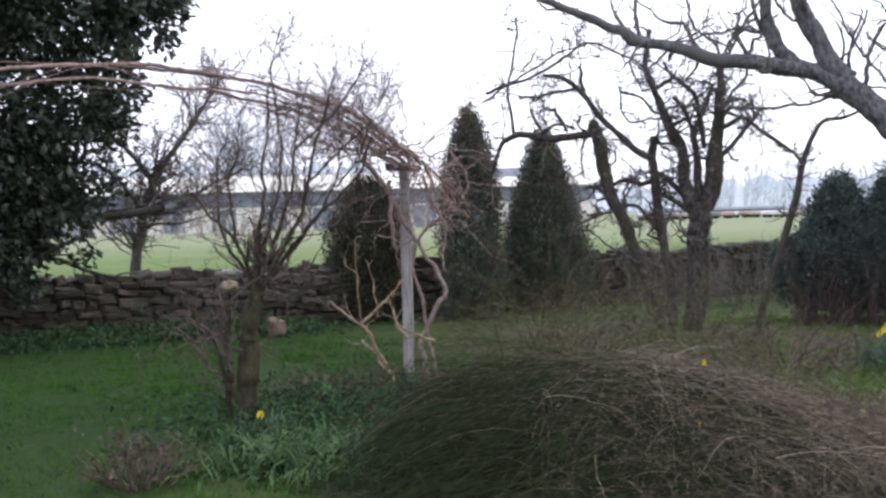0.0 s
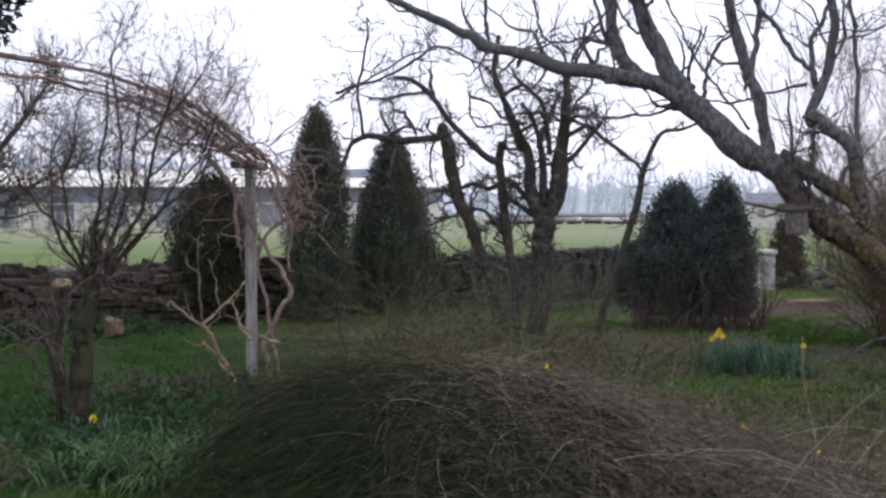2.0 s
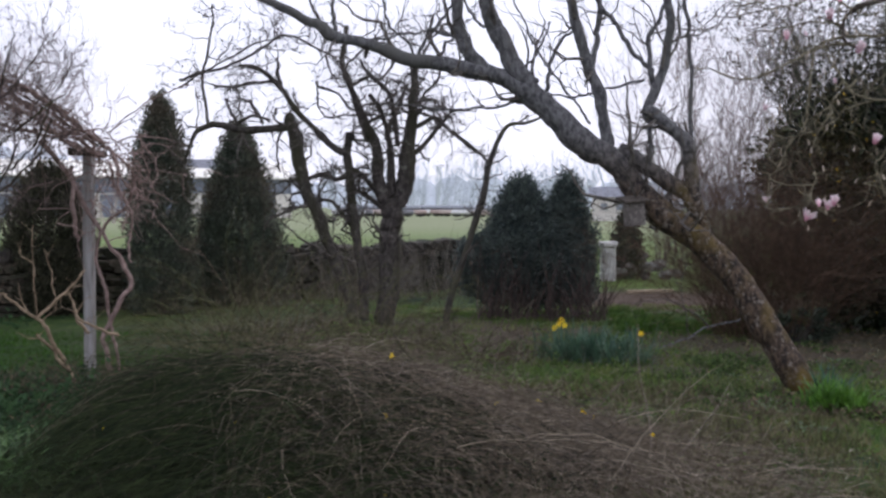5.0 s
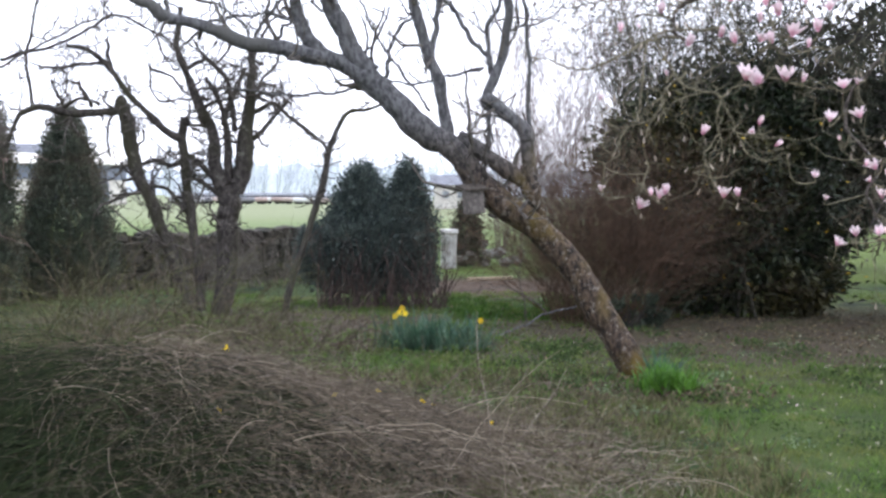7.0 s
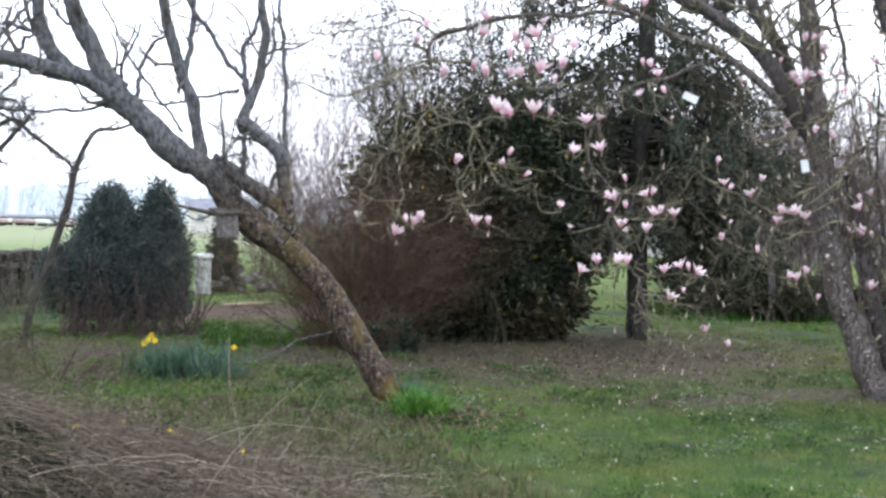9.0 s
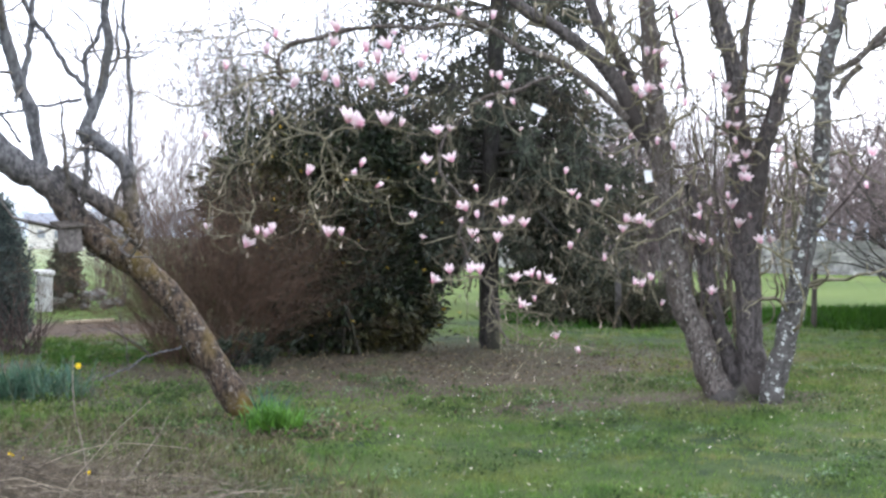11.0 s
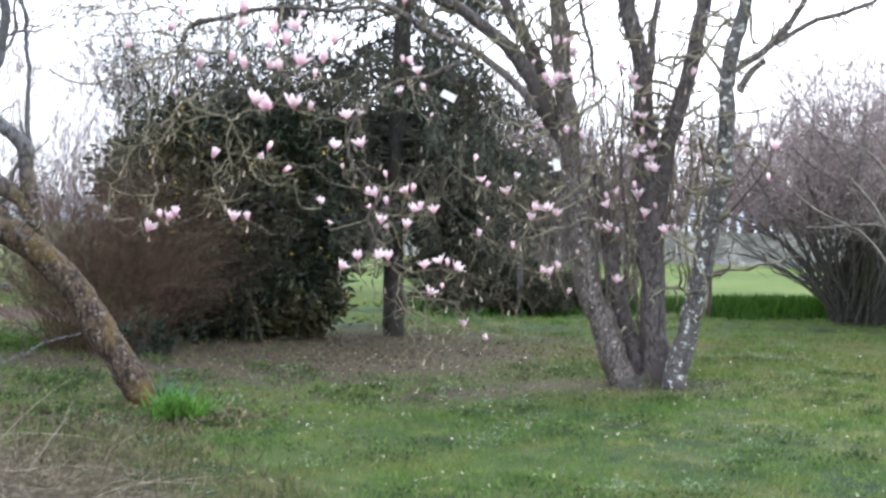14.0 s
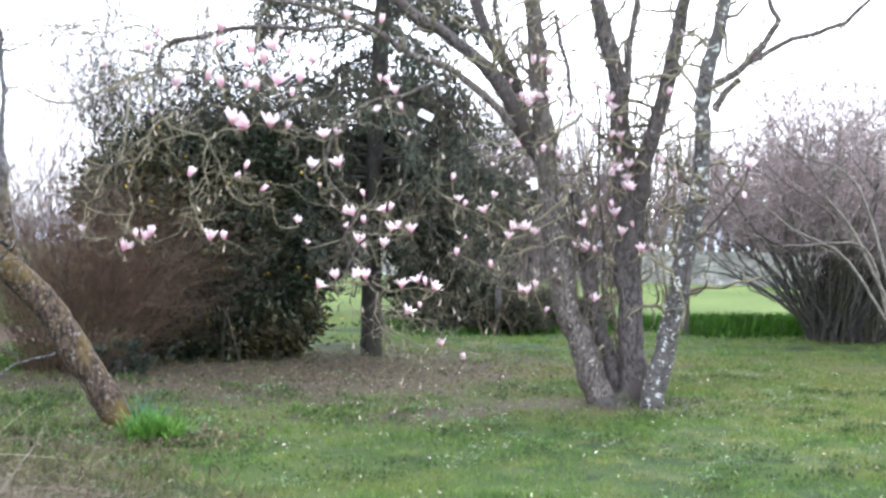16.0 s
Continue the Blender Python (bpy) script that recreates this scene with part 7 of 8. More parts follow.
n = 1100
x = rng.uniform(-2.4, 1.5, n)
y = rng.normal(6.65, 0.5, n) - 0.12 * x
st = np.stack([x, y, mound(x, y) * 0.8], 1)
P, R = grow(st, rng.normal(0, 0.7, (n, 3)) * [1, 0.6, 0.3] + [0.25, 0, 0.75], rng.uniform(0.25, 0.75, n), rng.uniform(0.0012, 0.0026, n), 9, 0.14, (0, 0, -0.16))
P[:, :, 2] = np.maximum(P[:, :, 2], 0.02)
part("loose_shoot_mass", tubes(P[:820], R[:820], 3), TWIG_BROWN, jasmine)["kind"] = "stuff"
part("loose_shoot_mass", tubes(P[820:], R[820:], 3), TWIG_TAN, jasmine)["kind"] = "stuff"

n = 1700
x = -0.4 + 2.2 * rng.uniform(0, 1, n) ** 1.3
y = rng.normal(7.2, 0.95, n) - 0.12 * x
st = np.stack([x, y, np.full(n, 0.01)], 1)
P, R = grow(st, rng.normal(0, 1, (n, 3)) * [1, 0.7, 0.3] + [0.1, -0.1, 0.55], rng.uniform(0.2, 0.75, n), rng.uniform(0.001, 0.0022, n), 8, 0.12, (0, 0, -0.14))
P[:, :, 2] = np.maximum(P[:, :, 2], 0.012)
part("trailing_stem_mass", tubes(P[:650], R[:650], 3), TWIG_STRAW, jasmine, "trailing straw-coloured dead stems")["kind"] = "stuff"
part("trailing_stem_mass", tubes(P[650:], R[650:], 3), TWIG_BROWN, jasmine)["kind"] = "stuff"

n = 18
x = rng.uniform(0.1, 1.5, n)
y = rng.normal(6.5, 0.3, n) - 0.12 * x
P, R = grow(np.stack([x, y, mound(x, y) + 0.02], 1), rng.normal(0, 1, (n, 3)) * [1, 0.5, 0.25] + [0.2, 0, 0.35], rng.uniform(0.4, 1.0, n), rng.uniform(0.0022, 0.0034, n), 10, 0.06, (0, 0, -0.1), 0.5)
P[:, :, 2] = np.maximum(P[:, :, 2], 0.015)
part("fallen_stem_mass", tubes(P, R, 5), TWIG_STRAW, jasmine, "thick pale fallen stems lying across")["kind"] = "stuff"

# light green twiggy shrub behind the mound
def arching_shrub(base, label, n, length, material, way=(0, 0), r=0.0036):
    """A loose shrub of long stems that rise and bend over."""
    t = thing("kerria", base, label, "shrub", "loose shrubs behind the mound")
    q = rng.uniform(0, 2 * np.pi, n)
    st = np.array(base, float) + np.stack([np.cos(q), np.sin(q), np.zeros(n)], 1) * rng.uniform(0, 0.35, n)[:, None]
    d = np.stack([np.cos(q) * 0.7 + way[0], np.sin(q) * 0.7 + way[1], np.ones(n)], 1) + rng.normal(0, 0.3, (n, 3))
    P, R = grow(st, d, length * rng.uniform(0.5, 1.15, n), r * rng.uniform(0.7, 1.5, n), 11, 0.1, (0, 0, -0.13), 0.4)
    P[:, :, 2] = np.maximum(P[:, :, 2], 0.02)
    part("stem_mass", tubes(P, R, 4), material, t)["kind"] = "stuff"
    s, w, L, rr = spawn(P, R, 7, 0.3, 1.0, (25, 75), (0.12, 0.45), 0.7, 0.0022)
    Q, S = grow(s, w, L, rr, 6, 0.22, (0, 0, -0.02))
    part("twig_mass", tubes(Q, S, 3), material, t)["kind"] = "stuff"


for (kx2, ky2, kl, kmat) in ((-3.1, 10.8, 1.1, "g"), (-2.3, 10.0, 1.4, "g"), (-1.6, 10.9, 1.5, "b"), (-2.7, 12.4, 1.9, "b"), (-1.0, 9.8, 1.0, "g"), (-1.7, 12.6, 1.4, "g"), (-0.5, 11.4, 0.9, "b"), (-2.9, 11.4, 1.8, "g")):
    arching_shrub((kx2, ky2, 0), "loose green-stemmed arching shrub behind the mound" if kmat == "g" else "loose brown-stemmed arching shrub behind the mound", 60, kl, TWIG_OLIVE if kmat == "g" else TWIG_BROWN, (0.15, -0.2))
twig_shrub("brushwood", (-3.2, 18.2, 0), "grey tangle of brushwood in front of the wall", 160, 1.0, 2.6, TWIG_GREY, 0.006, 0.6, 7, tw=(0.2, 0.5), wig=0.2)
twig_shrub("brushwood", (-1.3, 19.3, 0), "grey tangle of brushwood in front of the wall", 140, 1.0, 2.4, TWIG_GREY, 0.006, 0.6, 7, tw=(0.2, 0.5), wig=0.2)

for (sx, sy, sh) in ((-0.13, 9.28, 0.62), (-1.10, 9.71, 0.45), (1.31, 11.43, 0.4), (0.58, 9.70, 0.3)):
    twig_shrub("dry_stalk", (sx, sy, 0), "tall dry straw-coloured weed stalk in rough grass", 3, sh, 0.12, TWIG_STRAW, 0.0024, 0.15, 5, "weed", (0, 0, 0.03), 0.06, (0.06, 0.16))

for bx2, by2 in ((-3.75, 9.35), (-3.2, 9.3), (-4.3, 9.0), (-3.5, 8.7)):
    twig_shrub("dry_brush", (bx2, by2, 0), "wiry brown dead brush near the pergola post", 60, 0.42, 0.7, TWIG_BROWN, 0.003, 0.7, 6, "weed", (0, 0, -0.04), 0.18, (0.15, 0.4))
twig_shrub("dry_weed", (-1.05, 12.38, 0), "small dark withered weed in rough grass", 26, 0.3, 0.16, TWIG_BROWN, 0.004, 0.2, 6, "weed", (0, 0, 0.03), 0.15, (0.1, 0.3))

# dead hydrangea-like bush
dead = twig_shrub("dry_bush", (-3.98, 5.69, 0), "small dried-up brown bush on the lawn", 80, 0.36, 0.42, TWIG_BROWN, 0.004, 0.6, 6, bias=(0, 0, -0.02), wig=0.15)
c0 = np.array(dead.location) + np.array([0, 0, 0.2])
part("dead_foliage", leaves(c0 + rng.normal(0, 1, (220, 3)) * [0.14, 0.12, 0.08], 0.05, 0.4), LEAF_WITHERED, dead)["kind"] = "stuff"


# ---- bulbs and ground plants ----
def strap_leaves(n, c, spread, h, width, droop=0.5):
    """Long arching strap leaves as thin folded ribbons."""
    st = np.stack([rng.normal(c[0], spread[0], n), rng.normal(c[1], spread[1], n), np.zeros(n)], 1)
    d = unit(rng.normal(0, 0.45, (n, 3)) * [1, 1, 0] + [0, 0, 1])
    N = 6
    P = np.zeros((n, N, 3))
    P[:, 0] = st
    L = h * rng.uniform(0.6, 1.2, n) / (N - 1)
    out = unit(rng.normal(0, 1, (n, 3)) * [1, 1, 0])
    for i in range(1, N):
        d = unit(d + out * droop * 0.3 * i / N + np.array([0, 0, -0.12 * droop * i]))
        P[:, i] = P[:, i - 1] + d * L[:, None]
    T = unit(np.gradient(P, axis=1))
    B = unit(np.cross(T, np.array([0.0, 0, 1]) + out[:, None, :] * 0.01))
    W = width * np.array([0.7, 1.0, 1.0, 0.85, 0.55, 0.08])[None, :, None]
    Nn = np.cross(T, B)
    v = np.stack([P - B * W / 2, P + Nn * W * 0.15, P + B * W / 2], 2)
    i = np.arange(n * N * 3).reshape(n, N, 3)
    q = np.stack([i[:, :-1, :-1], i[:, 1:, :-1], i[:, 1:, 1:], i[:, :-1, 1:]], -1).reshape(-1, 4)
    return v.reshape(-1, 3), [q]


def daffodil_bloom(p, face, size):
    """Six petals and a trumpet."""
    m = look(p, np.array(p) - np.array(face))
    g = []
    for k in range(6):
        a = k * math.pi / 3
        tip = np.array([math.cos(a), math.sin(a), 0.1]) * size
        sd = np.array([-math.sin(a), math.cos(a), 0]) * size * 0.32
        v = np.array([[0, 0, 0], tip * 0.55 + sd, tip, tip * 0.55 - sd])
        g.append((v, [np.array([[0, 1, 2, 3]])]))
    P = np.array([[[0, 0, 0], [0, 0, size * 0.3], [0, 0, size * 0.6], [0, 0, size * 0.7]]])
    return turned(joined(*g), m), turned(tubes(P, np.array([[0.22, 0.26, 0.32, 0.42]]) * size, 8), m)


def daffodils(name, c, spread, n, h, blooms, label, width=0.014, leaf=None, droop=0.5):
    t = thing(name, (c[0], c[1], 0), label, "flowers")
    part("leaf_tuft", strap_leaves(n, c, spread, h, width, droop), leaf or LEAF_BULB, t)["kind"] = "stuff"
    for p in blooms:
        foot = np.array([p[0] + rng.normal(0, 0.03), p[1] + rng.normal(0, 0.03), 0.0])
        part("stalk", tubes(spine([foot, (foot + np.array(p)) / 2, np.array(p)], 8)[None], np.full((1, 8), 0.004), 5), LEAF_BULB, t)
        petals, trumpet = daffodil_bloom(p, (rng.normal(0, 0.3) - p[0] * 0.1, -1, 0.1), 0.037)
        part("trumpet", trumpet, PETAL_YELLOW, part("flower", petals, PETAL_YELLOW, t))
    return t


daffodils("daffodil_clump", (0.71, 11.43), (0.26, 0.14), 420, 0.42, [(0.41, 11.57, 0.40), (0.34, 11.57, 0.32), (1.21, 11.51, 0.28), (0.38, 11.57, 0.36), (0.44, 11.57, 0.35)], "clump of blue-green daffodil leaves with yellow blooms")
daffodils("daffodil_clump", (-4.01, 7.28), (0.12, 0.08), 40, 0.22, [(-3.98, 7.17, 0.17)], "few daffodil leaves with one bloom below a tree")
daffodils("bulb_leaves", (2.47, 9.2), (0.06, 0.05), 40, 0.32, [], "upright broad bulb leaves beside the leaning tree", 0.03, LEAF_BULB, 0.4)
daffodils("bulb_leaves", (2.4, 8.8), (0.1, 0.08), 340, 0.29, [], "fresh light green leaf clump beside the leaning tree", 0.016, LEAF_FRESH, 0.6)
daffodils("bulb_leaves", (-3.12, 6.32), (0.29, 0.2), 950, 0.34, [], "arching pale green bulb leaves on the lawn's edge", 0.016, LEAF_SILVER, 1.2)
daffodils("bulb_leaves", (-3.77, 6.93), (0.35, 0.15), 260, 0.26, [], "arching pale green bulb leaves on the lawn's edge", 0.016, LEAF_NETTLE, 1.2)


def low_plants(name, region, n, size, h, material, label):
    """Low leafy cover; region: centre and half sizes along x and y."""
    (cx, cy), (rx, ry) = region
    p = np.stack([rng.normal(cx, rx, n), rng.normal(cy, ry, n), np.abs(rng.normal(0, h, n))], 1)
    return solo(name, leaves(p, size, 0.5), material, label, "plants", "stuff")


for k in range(5):
    u = k / 8
    c = (WALL_A * (0.72 - 0.3 * u) + WALL_B * (0.28 + 0.3 * u)) + np.array([0.45, -0.45])
    low_plants("nettles", (tuple(c), (0.55, 0.3)), 1300, 0.09, 0.09, LEAF_NETTLE, "dark green nettles growing along the foot of the wall")
low_plants("ivy", ((-3.6, 8.3), (0.8, 0.8)), 5000, 0.07, 0.08, LEAF_NETTLE, "dark ivy and weeds covering the ground")
low_plants("weeds", ((-2.8, 8.6), (0.7, 0.8)), 1500, 0.05, 0.06, LEAF_DEAD, "withered brown weeds under the pergola")
low_plants("weeds", ((0.6, 9.6), (1.4, 1.2)), 2500, 0.05, 0.04, BLADE, "rough grass and weeds beside the daffodils")

# grass blades, growing in small tufts
def grass(n, x0, x1, y0, y1, h, label, avoid=(), material=None, tuft=0.09, per=22):
    k = n // per
    cx, cy = rng.uniform(x0, x1, k), rng.uniform(y0, y1, k)
    keep = (np.sin(cx * 1.7 + np.sin(cy * 1.3) * 2) + np.sin(cy * 2.1 + cx * 0.6) + rng.normal(0, 1.2, k)) > -0.9
    for (ax, ay, rx, ry) in avoid:
        keep &= ((cx - ax) / rx) ** 2 + ((cy - ay) / ry) ** 2 > rng.uniform(0.3, 1.3, k)
    cx, cy = cx[keep], cy[keep]
    pick = rng.integers(0, len(cx), int(n * keep.mean()))
    x = cx[pick] + rng.normal(0, tuft, len(pick))
    y = cy[pick] + rng.normal(0, tuft, len(pick))
    p = np.stack([x, y, ground_height(x, y)], 1)
    lean = rng.normal(0, 0.5, (len(x), 3)) * [1, 1, 0] + [0, 0, 1]
    return solo("grass", blades(p, h, unit(lean)), material or BLADE, label, "grass", "stuff")


DIRT = [(5.0, 12.4, 4.0, 2.5), (2.1, 9.0, 0.95, 0.65), (5.6, 9.4, 1.2, 0.35), (-1.4, 6.9, 1.3, 1.2)]
grass(165000, 0.5, 12.0, 4.2, 11.5, 0.045, "short mossy lawn grass", DIRT)
grass(22000, -1.0, 2.4, 4.8, 9.8, 0.09, "dull rough grass round the mound", DIRT, BLADE_DRY)
grass(26000, 7.6, 13.5, 6.5, 12.5, 0.045, "yellowed lawn grass beside the magnolia", (), BLADE_YELLOW)
grass(80000, -10.5, -2.8, 4.5, 13.5, 0.05, "damp green lawn grass", (), BLADE_LUSH)
grass(40000, -2.5, 5.0, 9.5, 17.5, 0.07, "rough grass by the daffodils", DIRT)
grass(30000, 7.5, 19.0, 11.0, 18.0, 0.07, "lawn grass under the trees", DIRT)
grass(14000, 1.2, 3.6, 14.0, 17.0, 0.06, "fresh green grass strip before the earth bed", (), BLADE_LUSH)
grass(16000, 14.5, 20.0, 15.5, 19.0, 0.22, "lush green grass bank at the meadow's edge", (), BLADE_LUSH, 0.2)
grass(5000, 15.0, 17.6, 15.8, 17.2, 0.32, "tall lush grass tufts at the meadow's edge", (), BLADE_LUSH, 0.35)
grass(12000, 9.5, 14.5, 17.0, 20.0, 0.18, "lush green grass bank under the trees", (), BLADE_LUSH, 0.2)
# clover and small broad-leaved weeds in clumps through the lawn
def lawn_weeds(n, x0, x1, y0, y1, size, material, label, per=30, wide=0.09):
    k = n // per
    c = np.stack([rng.uniform(x0, x1, k), rng.uniform(y0, y1, k)], 1)
    c = c[(np.sin(c[:, 0] * 2.3 + c[:, 1]) + np.sin(c[:, 1] * 3.1 - c[:, 0] * 0.7) + rng.normal(0, 0.8, k)) > 0]
    q = c[rng.integers(0, len(c), n)] + rng.normal(0, wide, (n, 2))
    p = np.stack([q[:, 0], q[:, 1], ground_height(q[:, 0], q[:, 1]) + rng.uniform(0.01, 0.05, n)], 1)
    return solo("lawn_weeds", leaves(p, size, 0.6, np.tile([[0.0, 0, 0.5]], (n, 1))), material, label, "weeds", "stuff")


lawn_weeds(12000, 1.5, 11.5, 5.0, 11.0, 0.03, LEAF_CLOVER, "dark clover clumps in the mossy lawn")
lawn_weeds(2600, 1.5, 12.0, 4.4, 11.5, 0.03, LEAF_PALE, "small silvery weeds in the mossy lawn", 20)
lawn_weeds(3000, 0.5, 4.5, 8.0, 13.0, 0.04, LEAF_CLOVER, "dark weeds in the rough grass")
# fallen leaves and petals
p = np.stack([rng.normal(5.4, 2.4, 5000), rng.normal(12.6, 1.4, 5000), np.full(5000, 0.035)], 1)
k = 1300
q = np.stack([rng.uniform(0.5, 11.5, k), rng.uniform(4.8, 12.5, k), np.full(k, 0.04)], 1)
solo("dry_flecks", leaves(q, 0.04, 0.4, np.tile([[0.0, 0, 0.02]], (k, 1))), LEAF_DEAD_PALE, "dry straw-coloured leaves scattered over the lawn", "leaves", "stuff")
solo("leaf_litter", leaves(p, 0.04, 0.5, np.tile([[0.0, 0, 0.02]], (len(p), 1))), LEAF_DEAD, "brown fallen leaves under the laurel and magnolia", "leaves", "stuff")
p = np.stack([rng.normal(2.35, 0.42, 700), rng.normal(8.75, 0.3, 700), rng.uniform(0.03, 0.07, 700)], 1)
solo("leaf_litter", leaves(p, 0.045, 0.5, np.tile([[0.0, 0, 0.05]], (len(p), 1))), LEAF_DEAD, "brown fallen leaves round the leaning tree's foot", "leaves", "stuff")
p = np.stack([rng.normal(6.0, 3.0, 40), rng.normal(9.8, 2.0, 40), np.full(40, 0.045)], 1)
solo("fallen_petals", leaves(p, 0.028, 0.6), PETAL_PALE, "pale petals scattered on the lawn", "petals", "stuff")

# ---- beyond the magnolia: meadow wall, big bush, thickets ----
rw = np.array([[30.0, 49.5], [44.0, 35.0]])
rd = (rw[1] - rw[0]) / np.linalg.norm(rw[1] - rw[0])
rl = float(np.linalg.norm(rw[1] - rw[0])) + 26
rm = Matrix(((rd[0], -rd[1], 0, rw[0][0] - rd[0] * 13), (rd[1], rd[0], 0, rw[0][1] - rd[1] * 13), (0, 0, 1, 0), (0, 0, 0, 1)))
meadow_wall = solo("meadow_wall", turned(box((0, 0, -0.1), (rl, 0.4, 1.55)), rm), STONE_PALE, "long grey stone wall across the meadow", "wall", "structure")
rub = []
for row in range(9):
    x = rng.uniform(0, 0.3)
    while x < rl:
        L = rng.uniform(0.25, 0.6)
        rub.append(turned(box((x, -0.08 - rng.uniform(0, 0.05), row * 0.18), (x + L - 0.03, 0.0, row * 0.18 + 0.16), 0.012), rm))
        x += L
part("rubble", joined(*rub), STONE_PALE, meadow_wall)["kind"] = "stuff"

hx, hy = 16.40, 14.36
big = thing("hawthorn", (hx, hy, 0), "big round bare bush with a dense dark twiggy base", "bush")
n = 140
a = rng.uniform(0, 2 * np.pi, n)
st = np.array([hx, hy, 0]) + np.stack([np.cos(a) * 0.4, np.sin(a) * 0.4, np.zeros(n)], 1)
el = rng.uniform(0.75, 2.4, n)
P, R = grow(st, np.stack([np.cos(a), np.sin(a), el * 1.7], 1), rng.uniform(3.5, 6.0, n), rng.uniform(0.015, 0.033, n), 11, 0.19, (0, 0, -0.02), 0.2)
part("stem_mass", tubes(P, R, 5), BARK_GREY, big)["kind"] = "stuff"
s, w, L, r = spawn(P, R, 30, 0.35, 1.0, (30, 85), (0.5, 1.6), 0.4, 0.006)
Q, S = grow(s, w, L, np.minimum(r, 0.012), 5, 0.24, (0, 0, 0.03))
# grazed underside: no twigs hang below the crown's edge
high = Q[:, :, 2].min(1) > 0.35 + 0.55 * np.minimum(np.hypot(Q[:, -1, 0] - hx, Q[:, -1, 1] - hy), 2.4)
Q, S = Q[high], S[high]
s, w, L, r = spawn(Q, S, 3, 0.2, 1.0, (20, 70), (0.25, 0.7), 0.6, 0.0065)
Q2, S2 = grow(s, w, L, r, 3, 0.22, (0, 0, 0.02))
part("twig_mass", joined(tubes(Q, S, 3), tubes(Q2, S2, 3)), TWIG_HAW, big)["kind"] = "stuff"
c = Q2[(rng.uniform(0, 1, len(Q2)) < 0.45) & (Q2[:, -1, 2] > 1.9), -1]
part("bud_mass", leaves(c, 0.045, 0.6), PETAL_DULL, big, "tiny dull pink buds")["kind"] = "stuff"
st = np.array([hx, hy - 0.1, 0]) + np.stack([rng.normal(0.12, 0.3, 760), rng.normal(-0.1, 0.26, 760), np.zeros(760)], 1)
P, R = grow(st, rng.normal(0, 0.28, (760, 3)) + [0, 0, 1], rng.uniform(0.6, 1.8, 760), rng.uniform(0.008, 0.018, 760), 7, 0.15)
part("sucker_mass", tubes(P, R, 4), BARK_DARK, big)["kind"] = "stuff"

# nearer pale branches crossing the big bush
bare_tree("bare_bush", (12.65, 10.27, 0), "pale bare arching bush at the lawn's edge",
          [limb([(12.63, 10.17, -0.06), (12.58, 10.23, 0.67), (12.40, 10.46, 1.62), (12.08, 10.83, 1.69), (11.70, 11.26, 1.64)], 0.03, 0.012), limb([(12.58, 10.24, 0.97), (12.26, 10.63, 1.99), (12.07, 10.85, 2.37), (12.20, 10.69, 2.89)], 0.03, 0.012), limb([(12.58, 10.23, 0.67), (12.22, 10.67, 1.54), (11.84, 11.10, 1.83), (11.44, 11.53, 2.28)], 0.025, 0.01), limb([(12.57, 10.24, 1.26), (12.30, 10.58, 2.52), (11.83, 11.12, 2.90)], 0.025, 0.01)],
          TWIG_GREY, TWIG_GREY, (3.5, 0.3, 0.9), (2, 0.2, 0.5), category="bush", parts=("stem", "stem", "twig_mass"), bias=(0, 0, 0.02))

def slender_sapling(seed_h):
    t = thing("slender_sapling", (0, 0, 0), "slender bare mauve sapling in a thicket", "sapling", "sapling thicket")
    P, R = grow(np.zeros((1, 3)), np.array([[rng.normal(0, 0.06), rng.normal(0, 0.06), 1.0]]), np.array([seed_h]), np.array([0.017]), 12, 0.13, (0, 0, 0.06))
    part("trunk", tubes(P, R, 5), TWIG_PLUM, t)
    s, w, L, r = spawn(P, R, 24, 0.12, 1.0, (25, 70), (0.7, 2.2), 0.4, 0.0055)
    Q, S = grow(s, w, L, np.minimum(r, 0.011), 7, 0.2, (0, 0, 0.11))
    s, w, L, r = spawn(Q, S, 5, 0.2, 1.0, (15, 55), (0.3, 0.8), 0.6, 0.005)
    Q2, S2 = grow(s, w, L, r, 4, 0.16, (0, 0, 0.12))
    part("twig_mass", joined(tubes(Q, S, 3), tubes(Q2, S2, 3)), TWIG_MAUVE, t)["kind"] = "stuff"
    return t


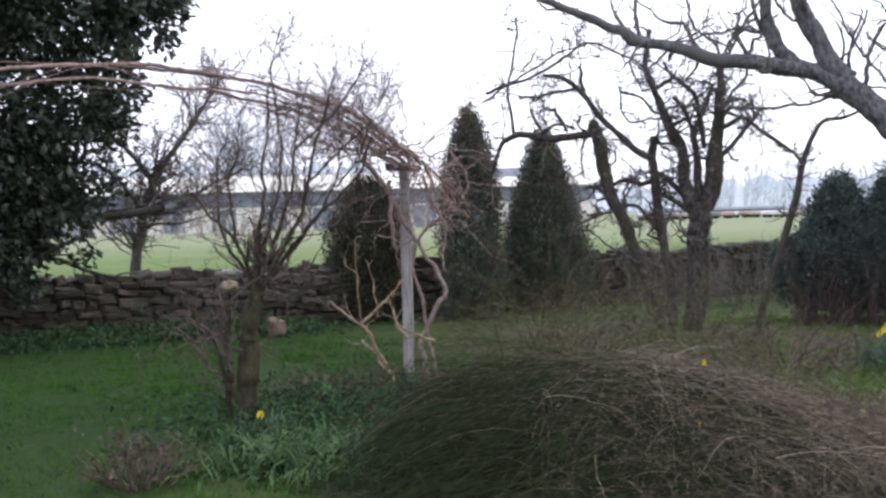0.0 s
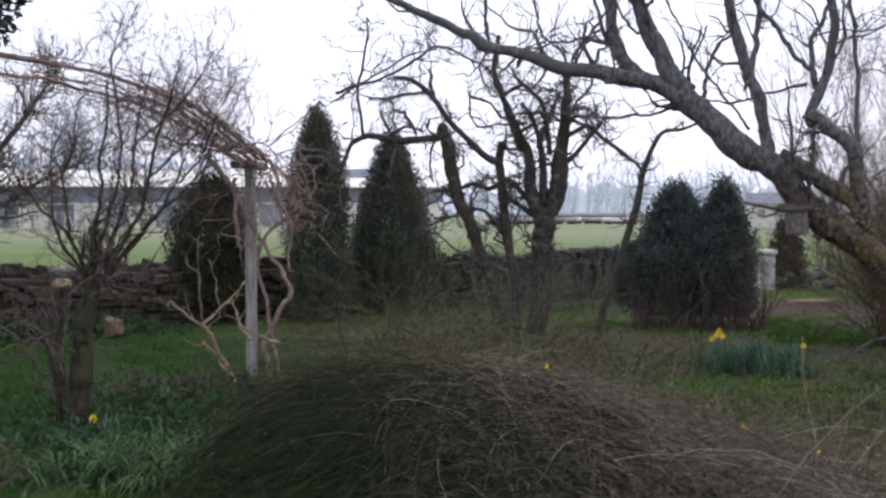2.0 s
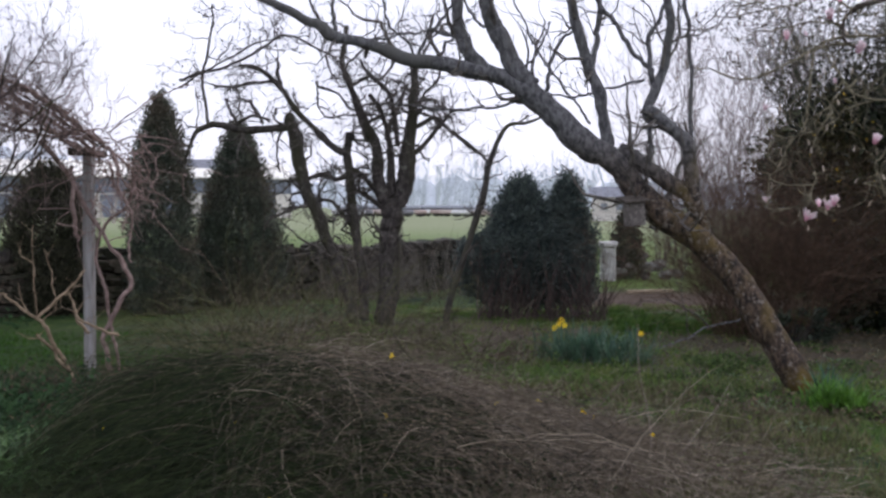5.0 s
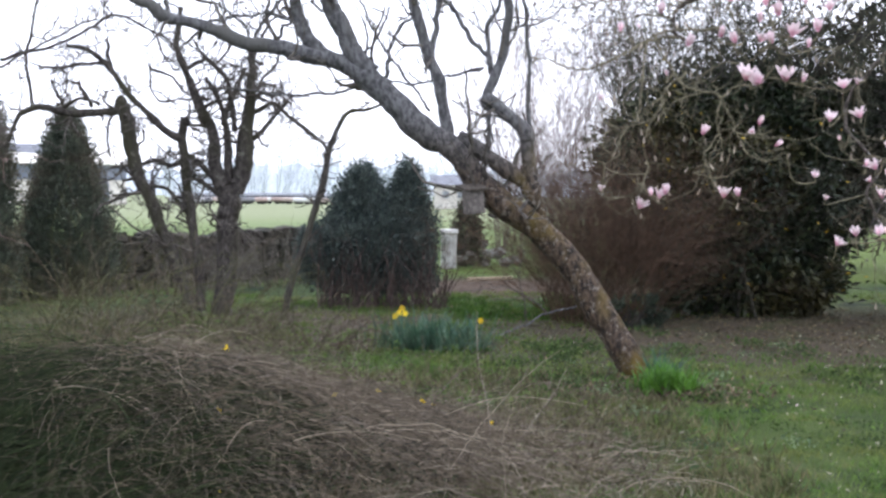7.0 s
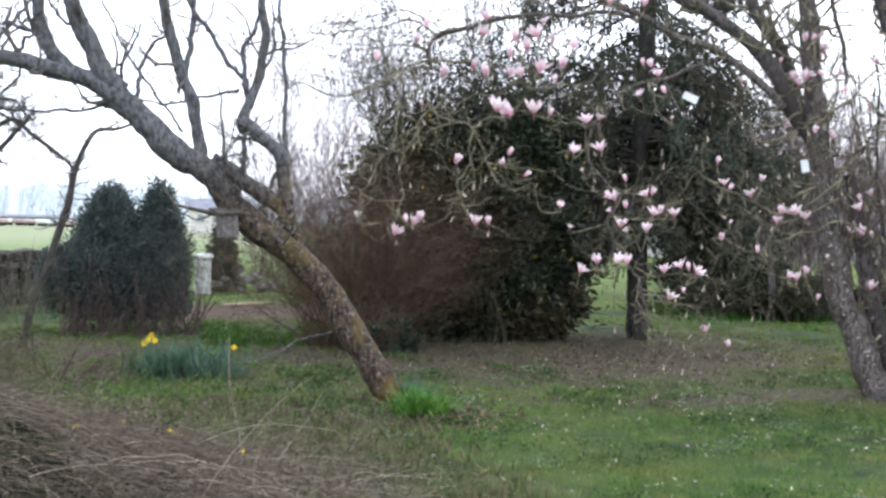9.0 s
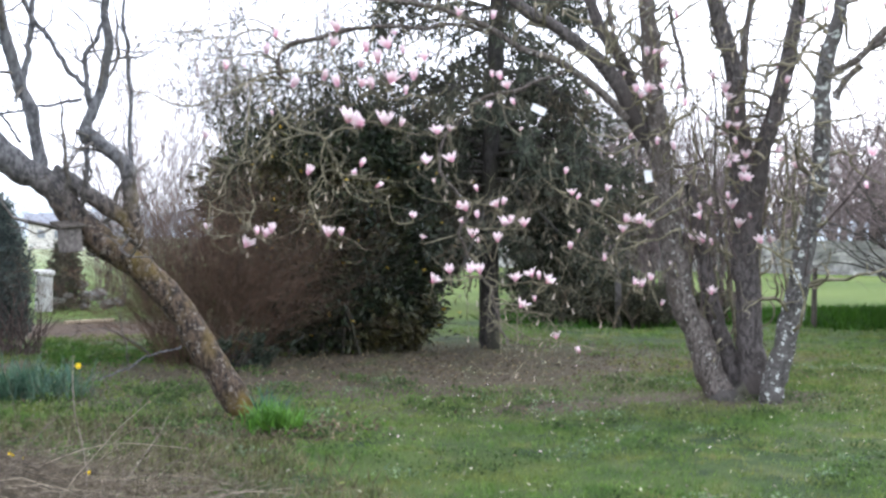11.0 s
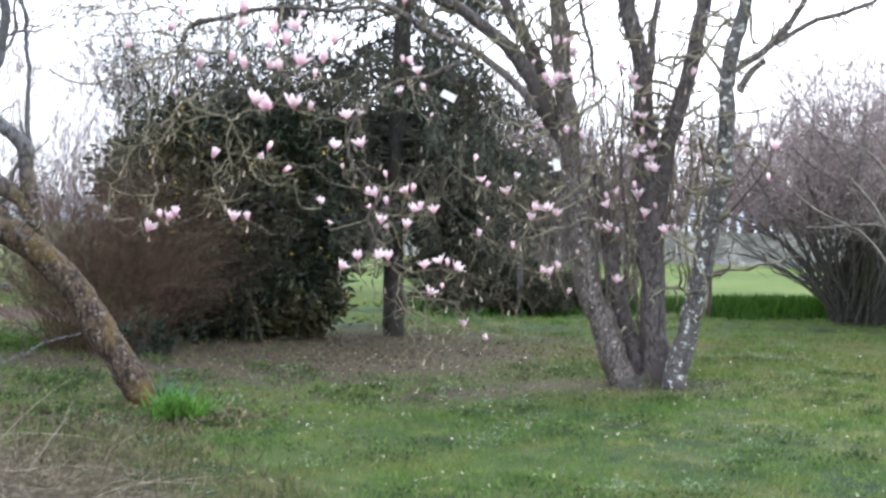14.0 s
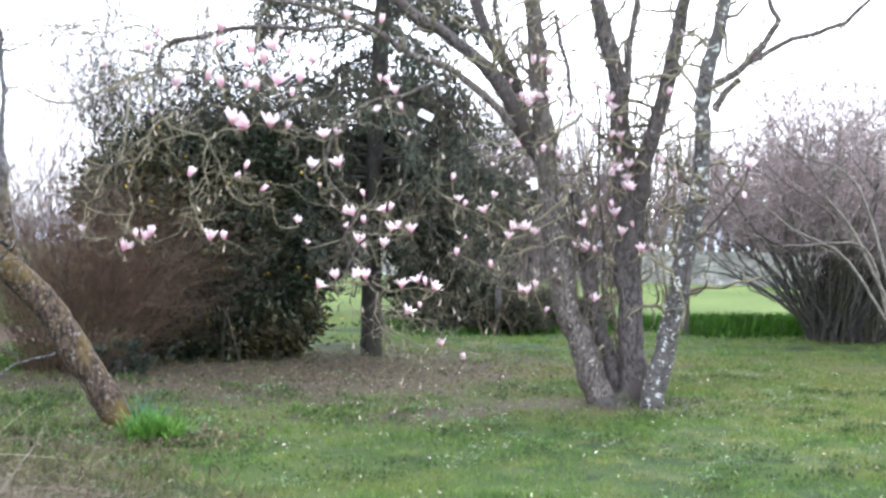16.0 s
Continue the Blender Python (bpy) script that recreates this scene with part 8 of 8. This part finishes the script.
for h in (6.6, 5.6, 7.2, 5.0):
    first = slender_sapling(h)
    for k in range(15):
        p = far_range(rng.uniform(6.5, 17.5), rng.uniform(25, 31))
        m = pose(p[0], p[1], 0, 0, 0, rng.uniform(0, 360))
        if k == 0:
            first.matrix_basis = m
        else:
            copy_thing(first, m)
thicket("far_thicket", 24, 52, 64, 7.6, 220, TWIG_PLUM, "dense mauve bare trees behind the meadow wall", 0.17, 7, spread=4, lean=0.22)
thicket("back_thicket", 18.5, 23.6, 25, 4.4, 60, TWIG_PLUM, "mauve thicket of bare bushes behind the laurel", 0.022, 9, spread=1.5)
thicket("back_thicket", 27.6, 36, 25, 4.4, 95, TWIG_PLUM, "mauve thicket of bare bushes behind the conifer", 0.022, 9, spread=1.5)
thicket("tall_thicket", 29.5, 34.5, 29, 6.4, 70, TWIG_PLUM, "tall mauve thicket of bare saplings behind the conifer", 0.022, 10, spread=1.5)
thicket("middle_thicket", 29.95, 39.3, 27, 4.6, 140, TWIG_PLUM, "mauve thicket of bare bushes behind the magnolia", 0.02, 9, spread=1.5)
thicket("side_thicket", 48, 62, 24, 4.0, 80, TWIG_MAUVE, "mauve thicket of bare bushes at the meadow's side", 0.035, 8, spread=2)
far_magnolia = bare_tree("young_magnolia", (10.85, 17.03, 0), "young pink magnolia in bud behind the conifer", [limb([(10.85, 17.03, -0.05), (10.83, 17.04, 1.15), (10.77, 17.08, 2.02), (10.82, 17.04, 2.99)], 0.06, 0.02), limb([(10.82, 17.04, 1.15), (11.08, 16.88, 2.03), (11.13, 16.84, 2.79)], 0.03, 0.01), limb([(10.80, 17.05, 1.34), (10.53, 17.23, 2.11), (10.43, 17.29, 2.79)], 0.03, 0.01)], BARK_GREY, TWIG_BROWN, (6, 0.3, 0.8), (3, 0.2, 0.4))
e = far_magnolia[1]
e = e[e[:, 2] > 1.6]
part("blossom", leaves(np.repeat(e, 2, 0) + rng.normal(0, 0.04, (len(e) * 2, 3)), 0.09, 0.7), PETAL_PALE, far_magnolia[0])["kind"] = "stuff"

# thin post at the meadow's edge
qx, qy = 14.31, 15.98
solo("fence_post", tubes(np.array([[(qx, qy, 0), (qx, qy, 0.5), (qx + 0.01, qy, 1.1)]]), np.array([[0.05, 0.048, 0.045]]), 8), TIMBER_DARK, "dark wooden fence post at the meadow's edge", "post")
